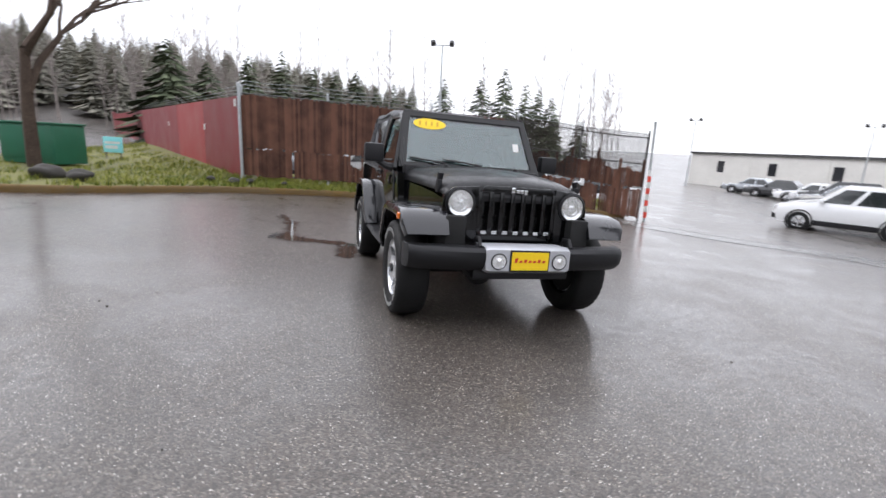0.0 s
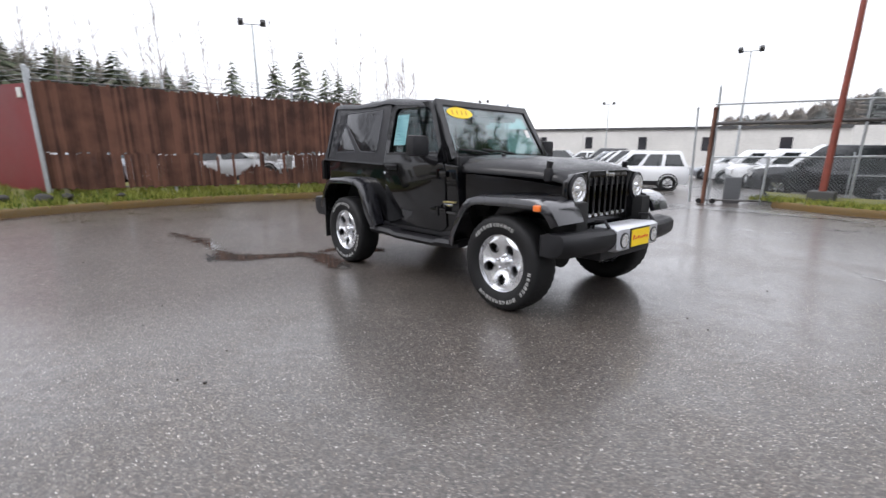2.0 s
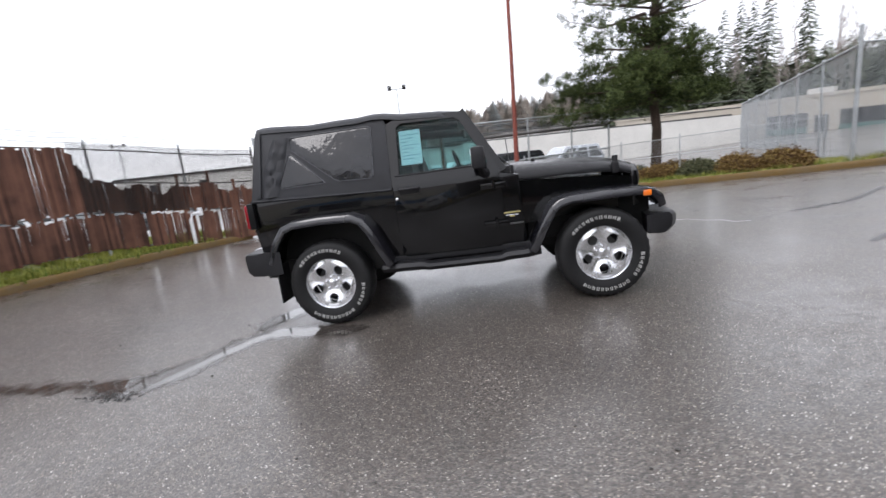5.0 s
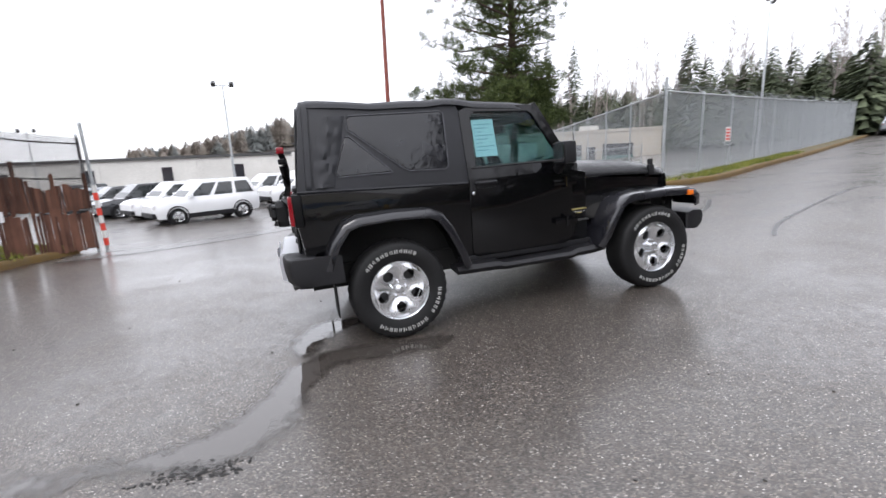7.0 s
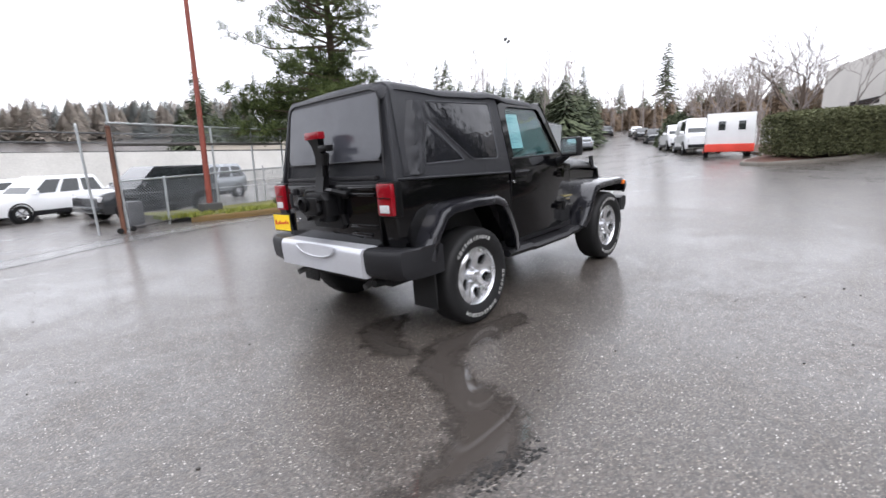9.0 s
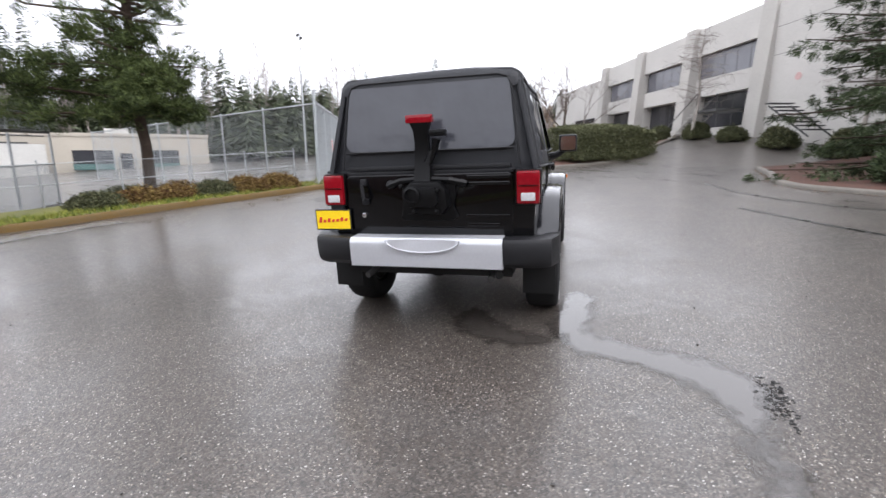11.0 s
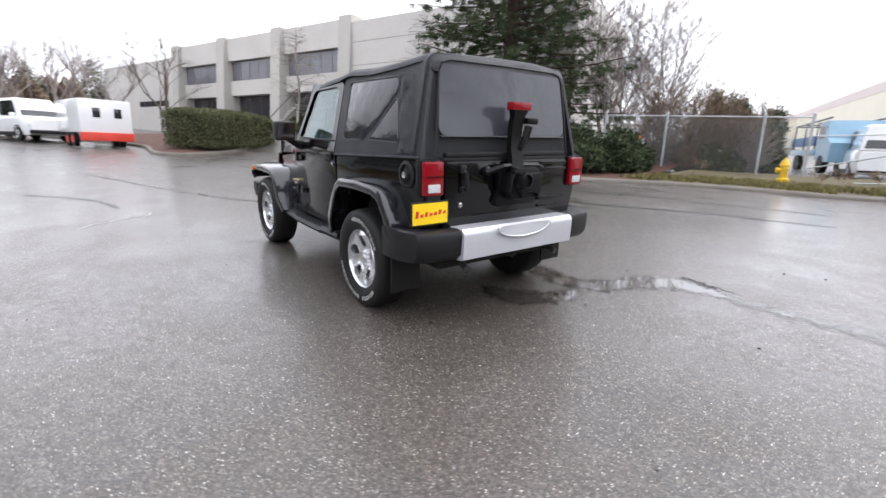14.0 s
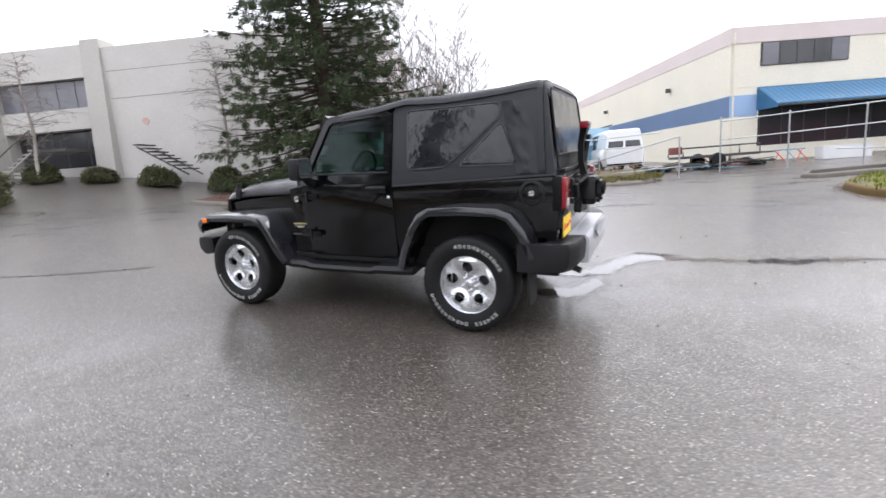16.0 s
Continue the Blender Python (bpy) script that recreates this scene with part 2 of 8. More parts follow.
GALV = mat("galvanised_steel", (0.42, 0.44, 0.45), 0.45, metal=0.7, var=0.2, scale=8)
WIRE = mat("fence_wire", (0.30, 0.32, 0.33), 0.5, metal=0.6)
REDLENS = mat("red_lamp_lens", (0.22, 0.004, 0.010), 0.15, coat=0.35, spec=0.3)
WHITELENS = mat("white_lamp_lens", (0.55, 0.55, 0.56), 0.15, coat=0.8)
AMBER = mat("amber_lens", (0.75, 0.16, 0.01), 0.18, coat=0.8)
YELLOW = mat("yellow_plate", (0.90, 0.62, 0.01), 0.4, var=0.06)
REDINK = mat("red_ink", (0.55, 0.03, 0.02), 0.5)
BLUEINK = mat("grey_blue_ink", (0.30, 0.42, 0.50), 0.6)
PAPER = mat("window_sheet_paper", (0.70, 0.84, 0.90), 0.5, var=0.05)
GOLD = mat("gold_badge", (0.45, 0.38, 0.16), 0.3, metal=0.6)
INTERIOR = mat("dark_interior", (0.02, 0.02, 0.021), 0.7)
GRASS = mat("grass_soil", (0.085, 0.10, 0.022), 0.9, var=0.5, scale=1.2, fine=40, bump=0.6, tint=(0.20, 0.19, 0.05))
BLADE = mat("grass_blades", (0.10, 0.16, 0.025), 0.7, var=0.4, scale=1.0, island=0.8, tint=(0.30, 0.30, 0.07), spec=0.1)
MULCH = mat("bark_mulch", (0.075, 0.032, 0.02), 0.9, var=0.5, scale=3, fine=60, bump=0.8)
KERBM = mat("kerb_concrete", (0.15, 0.135, 0.115), 0.75, var=0.35, scale=2, fine=40, bump=0.4)
KERBY = mat("yellow_kerb_paint", (0.31, 0.175, 0.028), 0.8, var=0.6, scale=1.8, fine=30, bump=0.5, tint=(0.115, 0.085, 0.05), spec=0.25)
RUST = mat("rusty_brown_slats", (0.082, 0.037, 0.026), 0.7, var=0.45, scale=0.7, fine=3.0, bump=0.3, island=0.6, tint=(0.15, 0.070, 0.046), spec=0.25)
REDWALL = mat("dark_red_panel", (0.17, 0.016, 0.02), 0.55, var=0.2, scale=0.8, fine=25, bump=0.15)
REDWALL2 = mat("brighter_red_panel", (0.27, 0.028, 0.028), 0.55, var=0.15, scale=0.8, fine=25, bump=0.15)
REDPOLE = mat("rusty_red_pole", (0.19, 0.042, 0.026), 0.6, var=0.35, scale=4, fine=40, bump=0.2)
WOOD = mat("grey_wood", (0.17, 0.15, 0.13), 0.8, var=0.3, fine=50, bump=0.4)
CONC = mat("tilt_up_concrete", (0.52, 0.50, 0.47), 0.8, var=0.12, scale=0.5, fine=18, bump=0.15)
CONC2 = mat("pillar_concrete", (0.44, 0.42, 0.39), 0.8, var=0.12, scale=0.5, fine=18, bump=0.15)
WBLOCK = mat("white_block_wall", (0.58, 0.57, 0.54), 0.8, var=0.14, scale=0.4, fine=10, bump=0.2)
BEIGE = mat("beige_wall", (0.42, 0.38, 0.32), 0.8, var=0.1, scale=0.4, fine=12)
CREAM = mat("cream_wall", (0.76, 0.72, 0.61), 0.75, var=0.06, scale=0.5, fine=12)
PINK = mat("pink_grey_cap", (0.66, 0.58, 0.56), 0.75, var=0.08, scale=0.5)
BLUEBAND = mat("blue_band", (0.30, 0.43, 0.64), 0.7, var=0.08, scale=0.5)
AWNING = mat("blue_awning", (0.035, 0.14, 0.27), 0.45, var=0.2, scale=2)
DARKWIN = mat("dark_window_glass", (0.03, 0.03, 0.035), 0.08, var=0.4, scale=0.4, spec=0.7)
GREYWIN = mat("grey_window_glass", (0.14, 0.14, 0.16), 0.12, var=0.3, scale=0.8, spec=0.7)
FRAME = mat("dark_frame", (0.05, 0.05, 0.05), 0.5)
BARK = mat("bark", (0.065, 0.048, 0.038), 0.9, var=0.4, scale=3, fine=25, bump=0.9, spec=0.1)
PALEBARK = mat("pale_bark", (0.30, 0.27, 0.24), 0.85, var=0.4, scale=3, fine=25, bump=0.5)
TWIG = mat("bare_twigs", (0.24, 0.21, 0.195), 0.9, var=0.3, spec=0.1)
BROWNTWIG = mat("brown_twigs", (0.10, 0.08, 0.068), 0.9, var=0.3, spec=0.1)
NEEDLE = mat("spruce_needles", (0.034, 0.047, 0.026), 0.65, var=0.45, scale=0.6, fine=8, island=0.9, tint=(0.085, 0.112, 0.055), spec=0.1)
PINEN = mat("pine_needles", (0.032, 0.050, 0.020), 0.65, var=0.5, scale=0.6, fine=8, island=0.9, tint=(0.098, 0.125, 0.042), spec=0.1)
# needle green of the far conifers, paled to carry the haze
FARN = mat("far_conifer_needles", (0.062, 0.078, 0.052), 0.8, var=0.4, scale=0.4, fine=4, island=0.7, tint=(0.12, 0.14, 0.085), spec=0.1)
# haze over the far hill is mixed into this pale grey-green
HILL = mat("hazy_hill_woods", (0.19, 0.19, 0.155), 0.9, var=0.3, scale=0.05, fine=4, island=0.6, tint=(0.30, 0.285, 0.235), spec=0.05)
# both ridge colours are lifted towards grey to paint in distance haze
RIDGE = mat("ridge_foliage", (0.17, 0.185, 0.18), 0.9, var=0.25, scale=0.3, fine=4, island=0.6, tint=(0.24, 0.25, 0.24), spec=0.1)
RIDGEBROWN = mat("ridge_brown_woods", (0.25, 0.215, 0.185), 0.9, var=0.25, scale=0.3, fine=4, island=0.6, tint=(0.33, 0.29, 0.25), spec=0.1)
SHRUB = mat("hedge_leaves", (0.058, 0.064, 0.034), 0.7, var=0.45, scale=1.2, fine=9, island=0.9, tint=(0.125, 0.13, 0.068), spec=0.1)
DRYLEAF = mat("russet_shrub_leaves", (0.14, 0.065, 0.032), 0.8, var=0.5, scale=1.2, fine=9, island=0.9, tint=(0.24, 0.17, 0.06), spec=0.1)
BRUSH = mat("brown_brush", (0.19, 0.14, 0.10), 0.9, var=0.4, scale=1.2, island=0.8, spec=0.1)
CARWHITE = mat("white_car_paint", (0.74, 0.75, 0.76), 0.2, var=0.04, coat=0.8)
CARDARK = mat("dark_grey_car_paint", (0.022, 0.024, 0.027), 0.2, var=0.1, coat=0.8)
CARSILVER = mat("silver_car_paint", (0.30, 0.32, 0.34), 0.25, metal=0.5, var=0.08, coat=0.8)
CARGREEN = mat("dark_green_car_paint", (0.02, 0.035, 0.035), 0.22, var=0.1, coat=0.8)
CARGLASS = mat("dark_car_glass", (0.02, 0.024, 0.025), 0.05, var=0.2, spec=0.8)
HYDR = mat("yellow_hydrant_paint", (0.62, 0.40, 0.02), 0.5, var=0.15, scale=8)
TEAL = mat("teal_sign", (0.22, 0.62, 0.66), 0.5, var=0.08)
GREENBIN = mat("green_container", (0.012, 0.11, 0.06), 0.5, var=0.15)
REDSTRIPE = mat("red_stripe", (0.60, 0.05, 0.03), 0.5)
BLUETRUCK = mat("light_blue_truck", (0.19, 0.34, 0.46), 0.4, var=0.1, coat=0.4)


# ---- helpers for meshes ----
def part(name, bm, m, parent=None, label="", angle=35, at=None):
    me = bpy.data.meshes.new(name)
    bmesh.ops.recalc_face_normals(bm, faces=bm.faces[:])
    bm.to_mesh(me)
    bm.free()
    me.materials.append(m)
    me.shade_smooth()
    me.set_sharp_from_angle(angle=radians(angle))
    ob = new(name, me)
    ob.parent = parent
    if at is not None:
        ob.matrix_basis = at
    if label:
        tagged(ob, label)
    return ob


def again(ob, parent, at=None):
    """Another object on the same mesh, with its parts."""
    o = new(ob.name.split(".")[0], ob.data)
    o.parent = parent
    o.matrix_basis = at if at is not None else ob.matrix_basis.copy()
    if "label" in ob:
        o["label"] = ob["label"]
    for c in ob.children:
        again(c, o)
    return o


def empty(name, m, label, category, group="", kind=""):
    ob = new(name)
    ob.empty_display_size = 0.2
    ob.matrix_basis = m
    return tagged(ob, label, category, group, kind)


def bx(bm, x0, x1, y0, y1, z0, z1, bev=0.0, m=None):
    r = bmesh.ops.create_cube(bm, size=1.0)
    vs = r["verts"]
    for v in vs:
        v.co = Vector(((x0 + x1) / 2 + v.co.x * (x1 - x0), (y0 + y1) / 2 + v.co.y * (y1 - y0), (z0 + z1) / 2 + v.co.z * (z1 - z0)))
    if bev:
        es = list({e for v in vs for e in v.link_edges})
        res = bmesh.ops.bevel(bm, geom=es, offset=bev, segments=2, affect="EDGES", profile=0.6)
        vs = list({v for f in res["faces"] for v in f.verts} | {v for v in vs if v.is_valid})
    if m is not None:
        for v in vs:
            v.co = m @ v.co
    return vs


def prism(bm, pts, axis, a, b, bev=0.0):
    """A polygon pushed through along an axis: for x the points are (y, z), for y (x, z), for z (x, y)."""
    def co(p, h):
        return {"x": (h, p[0], p[1]), "y": (p[0], h, p[1]), "z": (p[0], p[1], h)}[axis]
    lo, hi = [bm.verts.new(co(p, a)) for p in pts], [bm.verts.new(co(p, b)) for p in pts]
    n = len(pts)
    fs = [bm.faces.new(lo[::-1]), bm.faces.new(hi)]
    fs += [bm.faces.new((lo[i], lo[(i + 1) % n], hi[(i + 1) % n], hi[i])) for i in range(n)]
    if bev:
        es = [e for e in set(fs[0].edges) | set(fs[1].edges)]
        bmesh.ops.bevel(bm, geom=es, offset=bev, segments=2, affect="EDGES", profile=0.6)
    return lo + hi


def ring(bm, outer, inner, axis, a, b):
    """A frame: the strip between two loops of as many points, with thickness."""
    def co(p, h):
        return {"x": (h, p[0], p[1]), "y": (p[0], h, p[1]), "z": (p[0], p[1], h)}[axis]
    n = len(outer)
    q = [[bm.verts.new(co(p, h)) for p in loop] for loop, h in ((outer, a), (inner, a), (inner, b), (outer, b))]
    for i in range(n):
        j = (i + 1) % n
        for k in range(4):
            bm.faces.new((q[k][i], q[k][j], q[(k + 1) % 4][j], q[(k + 1) % 4][i]))


def loft(bm, rows, close=True, caps=True):
    vs = [[bm.verts.new(p) for p in row] for row in rows]
    n = len(rows[0])
    for a, b in zip(vs, vs[1:]):
        for i in range(n if close else n - 1):
            j = (i + 1) % n
            bm.faces.new((a[i], a[j], b[j], b[i]))
    if caps and close:
        bm.faces.new(vs[0][::-1])
        bm.faces.new(vs[-1])
    return vs


def tube(bm, pts, r, n=8):
    pts = [Vector(p) for p in pts]
    rs = r if isinstance(r, (list, tuple)) else [r] * len(pts)
    rows = []
    for i, p in enumerate(pts):
        d = (pts[min(i + 1, len(pts) - 1)] - pts[max(i - 1, 0)]).normalized()
        u = d.cross(Vector((0.13, 0.21, 1)) if abs(d.z) < 0.9 else Vector((1, 0.1, 0))).normalized()
        w = d.cross(u)
        rows.append([p + rs[i] * (math.cos(2 * math.pi * k / n) * u + math.sin(2 * math.pi * k / n) * w) for k in range(n)])
    return loft(bm, rows)


def lathe(bm, prof, axis="y", c=(0, 0, 0), n=24, cap=True):
    """Profile rows of radius and height along the axis."""
    rows = []
    for r, h in prof:
        row = []
        for k in range(n):
            a = 2 * math.pi * k / n
            p = (r * math.cos(a), r * math.sin(a))
            v = {"y": (p[0], h, p[1]), "z": (p[0], p[1], h), "x": (h, p[0], p[1])}[axis]
            row.append((v[0] + c[0], v[1] + c[1], v[2] + c[2]))
        rows.append(row)
    return loft(bm, rows, True, cap)


def rrect(y0, y1, z0, z1, r, k=4):
    """A rectangle with rounded corners, as points."""
    pts = []
    for cy, cz, a0 in ((y1 - r, z1 - r, 0), (y0 + r, z1 - r, 90), (y0 + r, z0 + r, 180), (y1 - r, z0 + r, 270)):
        for i in range(k + 1):
            a = radians(a0 + 90 * i / k)
            pts.append((cy + r * math.cos(a), cz + r * math.sin(a)))
    return pts


def soften(bm, size, angle=32):
    """Round the sharp edges of a mesh."""
    es = [e for e in bm.edges if len(e.link_faces) == 2 and e.calc_face_angle() > radians(angle)]
    bmesh.ops.bevel(bm, geom=es, offset=size, segments=2, affect="EDGES", profile=0.6, clamp_overlap=True)


def sstep(a, b, x):
    t = max(0.0, min(1.0, (x - a) / (b - a)))
    return t * t * (3 - 2 * t)


# ---- the lie of the land ----
def land(x, y):
    fx = x if x > -2 else -2 - 1.2 * (1 - math.exp((x + 2) / 1.2))
    fx = min(fx, 90)
    z = 0.016 + 0.0365 * fx - 0.033 * max(-60, min(60, y))
    z += 0.00022 * max(0, min(x, 60) - 5) ** 2 + 0.05 * max(0, min(x, 110) - 52)
    z += 1.0 * sstep(12, 24, x) * sstep(2, 9, -y) * (1 - sstep(45, 70, x))
    r = math.hypot(x, y)
    if r > 55:
        a = math.degrees(math.atan2(y, x)) % 360
        west = sstep(150, 185, a) * (1 - sstep(205, 240, a))
        north = sstep(40, 60, a) * (1 - sstep(86, 108, a))
        z += sstep(60, 190, r) * (13 * west + 6 * north) + sstep(60, 200, r) * 5
    return z


def on_land(x, y, rz=0, up=0.0):
    return pose(x, y, land(x, y) + up, 0, 0, rz)


GRID = Vector((math.cos(radians(20)), math.sin(radians(20)), 0))


# ---- ground ----
def axis_steps():
    a = [k * 0.75 for k in range(-40, 41)]
    b, s = a[-1], 1.0
    while b < 700:
        s *= 1.22
        b += s
        a = [-b] + a + [b]
    return a


ax = axis_steps()
verts = [(x, y, land(x, y)) for x in ax for y in ax]
n = len(ax)
faces = [(i * n + j, (i + 1) * n + j, (i + 1) * n + j + 1, i * n + j + 1) for i in range(n - 1) for j in range(n - 1)]
me = bpy.data.meshes.new("ground")
me.from_pydata(verts, [], faces)
me.shade_smooth()
me.materials.append(ASPHALT)
ground = tagged(new("ground", me), "wet grey asphalt with pale stone chips and dark streaks", "asphalt", kind="structure")


def strip(name, inner, outer, m, label, up0, up1, n=6, kind="structure", cat="verge"):
    """A sheet between two lines of as many points, lifted above the land."""
    bm = bmesh.new()
    rows = []
    for j in range(n + 1):
        k = j / n
        row = []
        for (a, b), (c, d) in zip(inner, outer):
            x, y = a + (c - a) * k, b + (d - b) * k
            row.append((x, y, land(x, y) + up0 + (up1 - up0) * sstep(0, 1, k) + 0.03 * noise.noise(Vector((x, y, 3)) * 0.9) * min(1, 3 * k)))
        rows.append(row)
    loft(bm, rows, False)
    return tagged(part(name, bm, m, None, "", 60), label, cat, kind=kind)


def smooth_line(pts, step=0.6):
    """A rounded line through the points, as many short steps."""
    P = [Vector(p[:2]) for p in pts]
    out = []
    for i in range(len(P) - 1):
        a, b, c, d = P[max(0, i - 1)], P[i], P[i + 1], P[min(len(P) - 1, i + 2)]
        m = max(1, int((c - b).length / step))
        for k in range(m):
            t = k / m
            out.append(0.5 * ((2 * b) + (c - a) * t + (2 * a - 5 * b + 4 * c - d) * t * t + (3 * b - a - 3 * c + d) * t ** 3))
    return [(v.x, v.y) for v in out] + [tuple(P[-1])]


def kerb(pts, m, label, side=1, w=0.16, h=0.15, name="kerb"):
    """A kerb stone line: a real step with a worn edge."""
    line = smooth_line([Vector(p) for p in pts])
    bm = bmesh.new()
    rows = []
    for i, (x, y) in enumerate(line):
        a, b = line[max(0, i - 1)], line[min(len(line) - 1, i + 1)]
        d = Vector((b[0] - a[0], b[1] - a[1], 0)).normalized()
        nrm = Vector((-d.y, d.x, 0)) * side
        z = land(x, y)
        wob = 0.012 * noise.noise(Vector((x, y, 0)) * 2.3)
        rows.append([(x + nrm.x * o, y + nrm.y * o, z + u) for o, u in ((0, -0.05), (0.008 + wob, h * 0.5), (0.02 + wob, h - 0.025 + wob), (0.045, h + wob), (w, h + 0.004), (w, -0.05))])
    loft(bm, rows)
    tagged(part(name, bm, m, None, "", 50), label, "kerb", kind="structure")
    return line


def offset(line, d):
    out = []
    for i, (x, y) in enumerate(line):
        a, b = line[max(0, i - 1)], line[min(len(line) - 1, i + 1)]
        v = Vector((b[0] - a[0], b[1] - a[1])).normalized()
        out.append((x - v.y * d, y + v.x * d))
    return out


def blades(name, spots, m, h0, h1, label, seed=1):
    """Grass tufts: thin bent blades, one object for what nobody could count."""
    rnd = random.Random(seed)
    vs, fs = [], []
    for x, y, z in spots:
        for _ in range(3):
            a, h = rnd.uniform(0, 6.28), rnd.uniform(h0, h1)
            w, lx, ly = 0.012, math.cos(a) * h * 0.5, math.sin(a) * h * 0.5
            px, py = x + rnd.uniform(-0.05, 0.05), y + rnd.uniform(-0.05, 0.05)
            k = len(vs)
            vs += [(px - w * math.sin(a), py + w * math.cos(a), z - 0.02), (px + w * math.sin(a), py - w * math.cos(a), z - 0.02), (px + lx, py + ly, z + h)]
            fs.append((k, k + 1, k + 2))
    me = bpy.data.meshes.new(name)
    me.from_pydata(vs, [], fs)
    me.materials.append(m)
    return tagged(new(name, me), label, "grass", kind="stuff")


# west verge with the yellow kerb
west = kerb([(-9.0, -10.9), (-7.4, -10.2), (-6.5, -9.4), (-6.12, -8.4), (-6.15, -7.4), (-6.4, -6.5), (-7.0, -5.4), (-7.75, -4.1), (-8.15, -2.7), (-8.3, -0.8), (-8.2, 1.2), (-7.95, 3.0), (-7.55, 4.6), (-6.95, 6.4), (-6.5, 7.4)], KERBY, "worn yellow painted concrete kerb along the wet lot", 1)
wo = []
for x, y in west:
    wo.append((x - 2.6 if y > -3.5 else x - 2.6 - 2.2 * (-3.5 - y) * 2.0, y + (-0.0 if y > -3.5 else 0.35 * (y + 3.5))))
strip("verge_west", offset(west, 0.15), wo, GRASS, "mossy green grass verge with soil patches", 0.145, 0.36, 10)
rnd = random.Random(11)
spots = []
for _ in range(9000):
    i = rnd.randrange(len(west))
    k = rnd.random() ** 1.3
    ix, iy = west[i][0] - 0.2, west[i][1]
    x, y = ix + (wo[i][0] - ix) * k * 0.7 + rnd.uniform(-0.2, 0.2), iy + (wo[i][1] - iy) * k * 0.7 + rnd.uniform(-0.3, 0.3)
    spots.append((x, y, land(x, y) + 0.145 + 0.21 * sstep(0, 1, k * 0.7)))
blades("grass_tuft", spots, BLADE, 0.05, 0.16, "short yellow-green winter grass on the verge", 3)

# north island with pine and shrubs
north = kerb([(0.4, 10.5), (1.0, 10.1), (1.8, 9.6), (3.0, 9.25), (4.7, 8.75), (6.0, 8.15), (7.6, 7.55), (9.6, 6.95), (10.6, 7.0), (12.6, 7.75), (16.0, 9.4), (20.0, 11.1), (30.0, 15.6), (44.0, 22.0)], KERBY, "worn yellow painted kerb of the island", 1)
cut = next(i for i, p in enumerate(north) if p[0] > 9.4)
strip("verge_north", offset(north, 0.15)[:cut + 1], [(x - 0.8, y + 2.6) if x < 8 else (x - 0.6, y + 1.5) for x, y in north[:cut + 1]], GRASS, "grass and moss strip behind the yellow kerb", 0.145, 0.24, 6)
strip("verge_fence", offset(north, 0.15)[cut:], [(x - 0.5, y + 1.0) for x, y in north[cut:]], DRYGRASS, "thin brown strip of soil and dry grass under the chain-link fence", 0.145, 0.2, 4)
spots = []
for _ in range(5000):
    i = rnd.randrange(len(north) // 2)
    x, y = north[i][0] + rnd.uniform(-0.6, 0.2), north[i][1] + rnd.uniform(0.25, 1.3)
    spots.append((x, y, land(x, y) + 0.16))
blades("grass_tuft", spots, BLADE, 0.04, 0.13, "thin yellow-green grass on the island", 5)

# south verge, with mulch under the spruce
south = kerb([(12.6, -6.9), (10.4, -6.5), (8.4, -5.9), (7.2, -5.9), (6.0, -6.5), (4.6, -7.6), (3.3, -8.9), (1.9, -10.0), (0.4, -10.7), (-1.0, -11.0), (-2.0, -11.6), (-2.4, -12.4)], KERBM, "low worn concrete kerb by the mulch bed", 1, 0.15, 0.10)
so = [(x + 1.5, y - 6.5) for x, y in south]
mid = next(i for i, p in enumerate(south) if p[0] < 3.0)
strip("mulch_bed", offset(south, 0.14)[:mid + 1], so[:mid + 1], MULCH, "red-brown bark mulch bed under the spruce", 0.10, 0.35, 8, cat="mulch")
strip("verge_south", offset(south, 0.14)[mid:], [(x + 0.4, y - 4.0) for x, y in south[mid:]], DRYGRASS, "rough grass verge by the yard", 0.10, 0.22, 8)
spots = []
for _ in range(4200):
    i = rnd.randrange(mid, len(south))
    x, y = south[i][0] + rnd.uniform(-0.3, 0.7), south[i][1] - rnd.uniform(0.25, 2.2)
    spots.append((x, y, land(x, y) + 0.12))
blades("grass_tuft", spots, DRYBLADE, 0.03, 0.11, "rough tan and green grass by the yard", 7)

# hedge island
hk = kerb([(32, 5.2), (26, 2.3), (21.5, 0.75), (17.6, 0.75), (16.2, 0.5), (15.6, -0.1), (15.9, -1.0), (18.0, -2.9), (21.5, -4.6), (26, -7.0), (30, -8.6)], KERBM, "grey concrete kerb of the hedge bed", 1, 0.15, 0.14)
strip("mulch_bed", offset(hk, 0.14), [(max(x, 18.5) + 0.3, -1.0 - 0.1 * (x - 18.5)) for x, y in hk], MULCH, "red-brown mulch bed around the hedge", 0.14, 0.3, 6, cat="mulch")
# small island across the yard entrance
ik = kerb([(-9.5, -12.6), (-7.2, -11.6), (-6.4, -11.2), (-6.1, -11.6), (-6.4, -12.4), (-9.4, -14.0)], KERBM, "short concrete kerb nose at the yard entrance", -1, 0.15, 0.12)


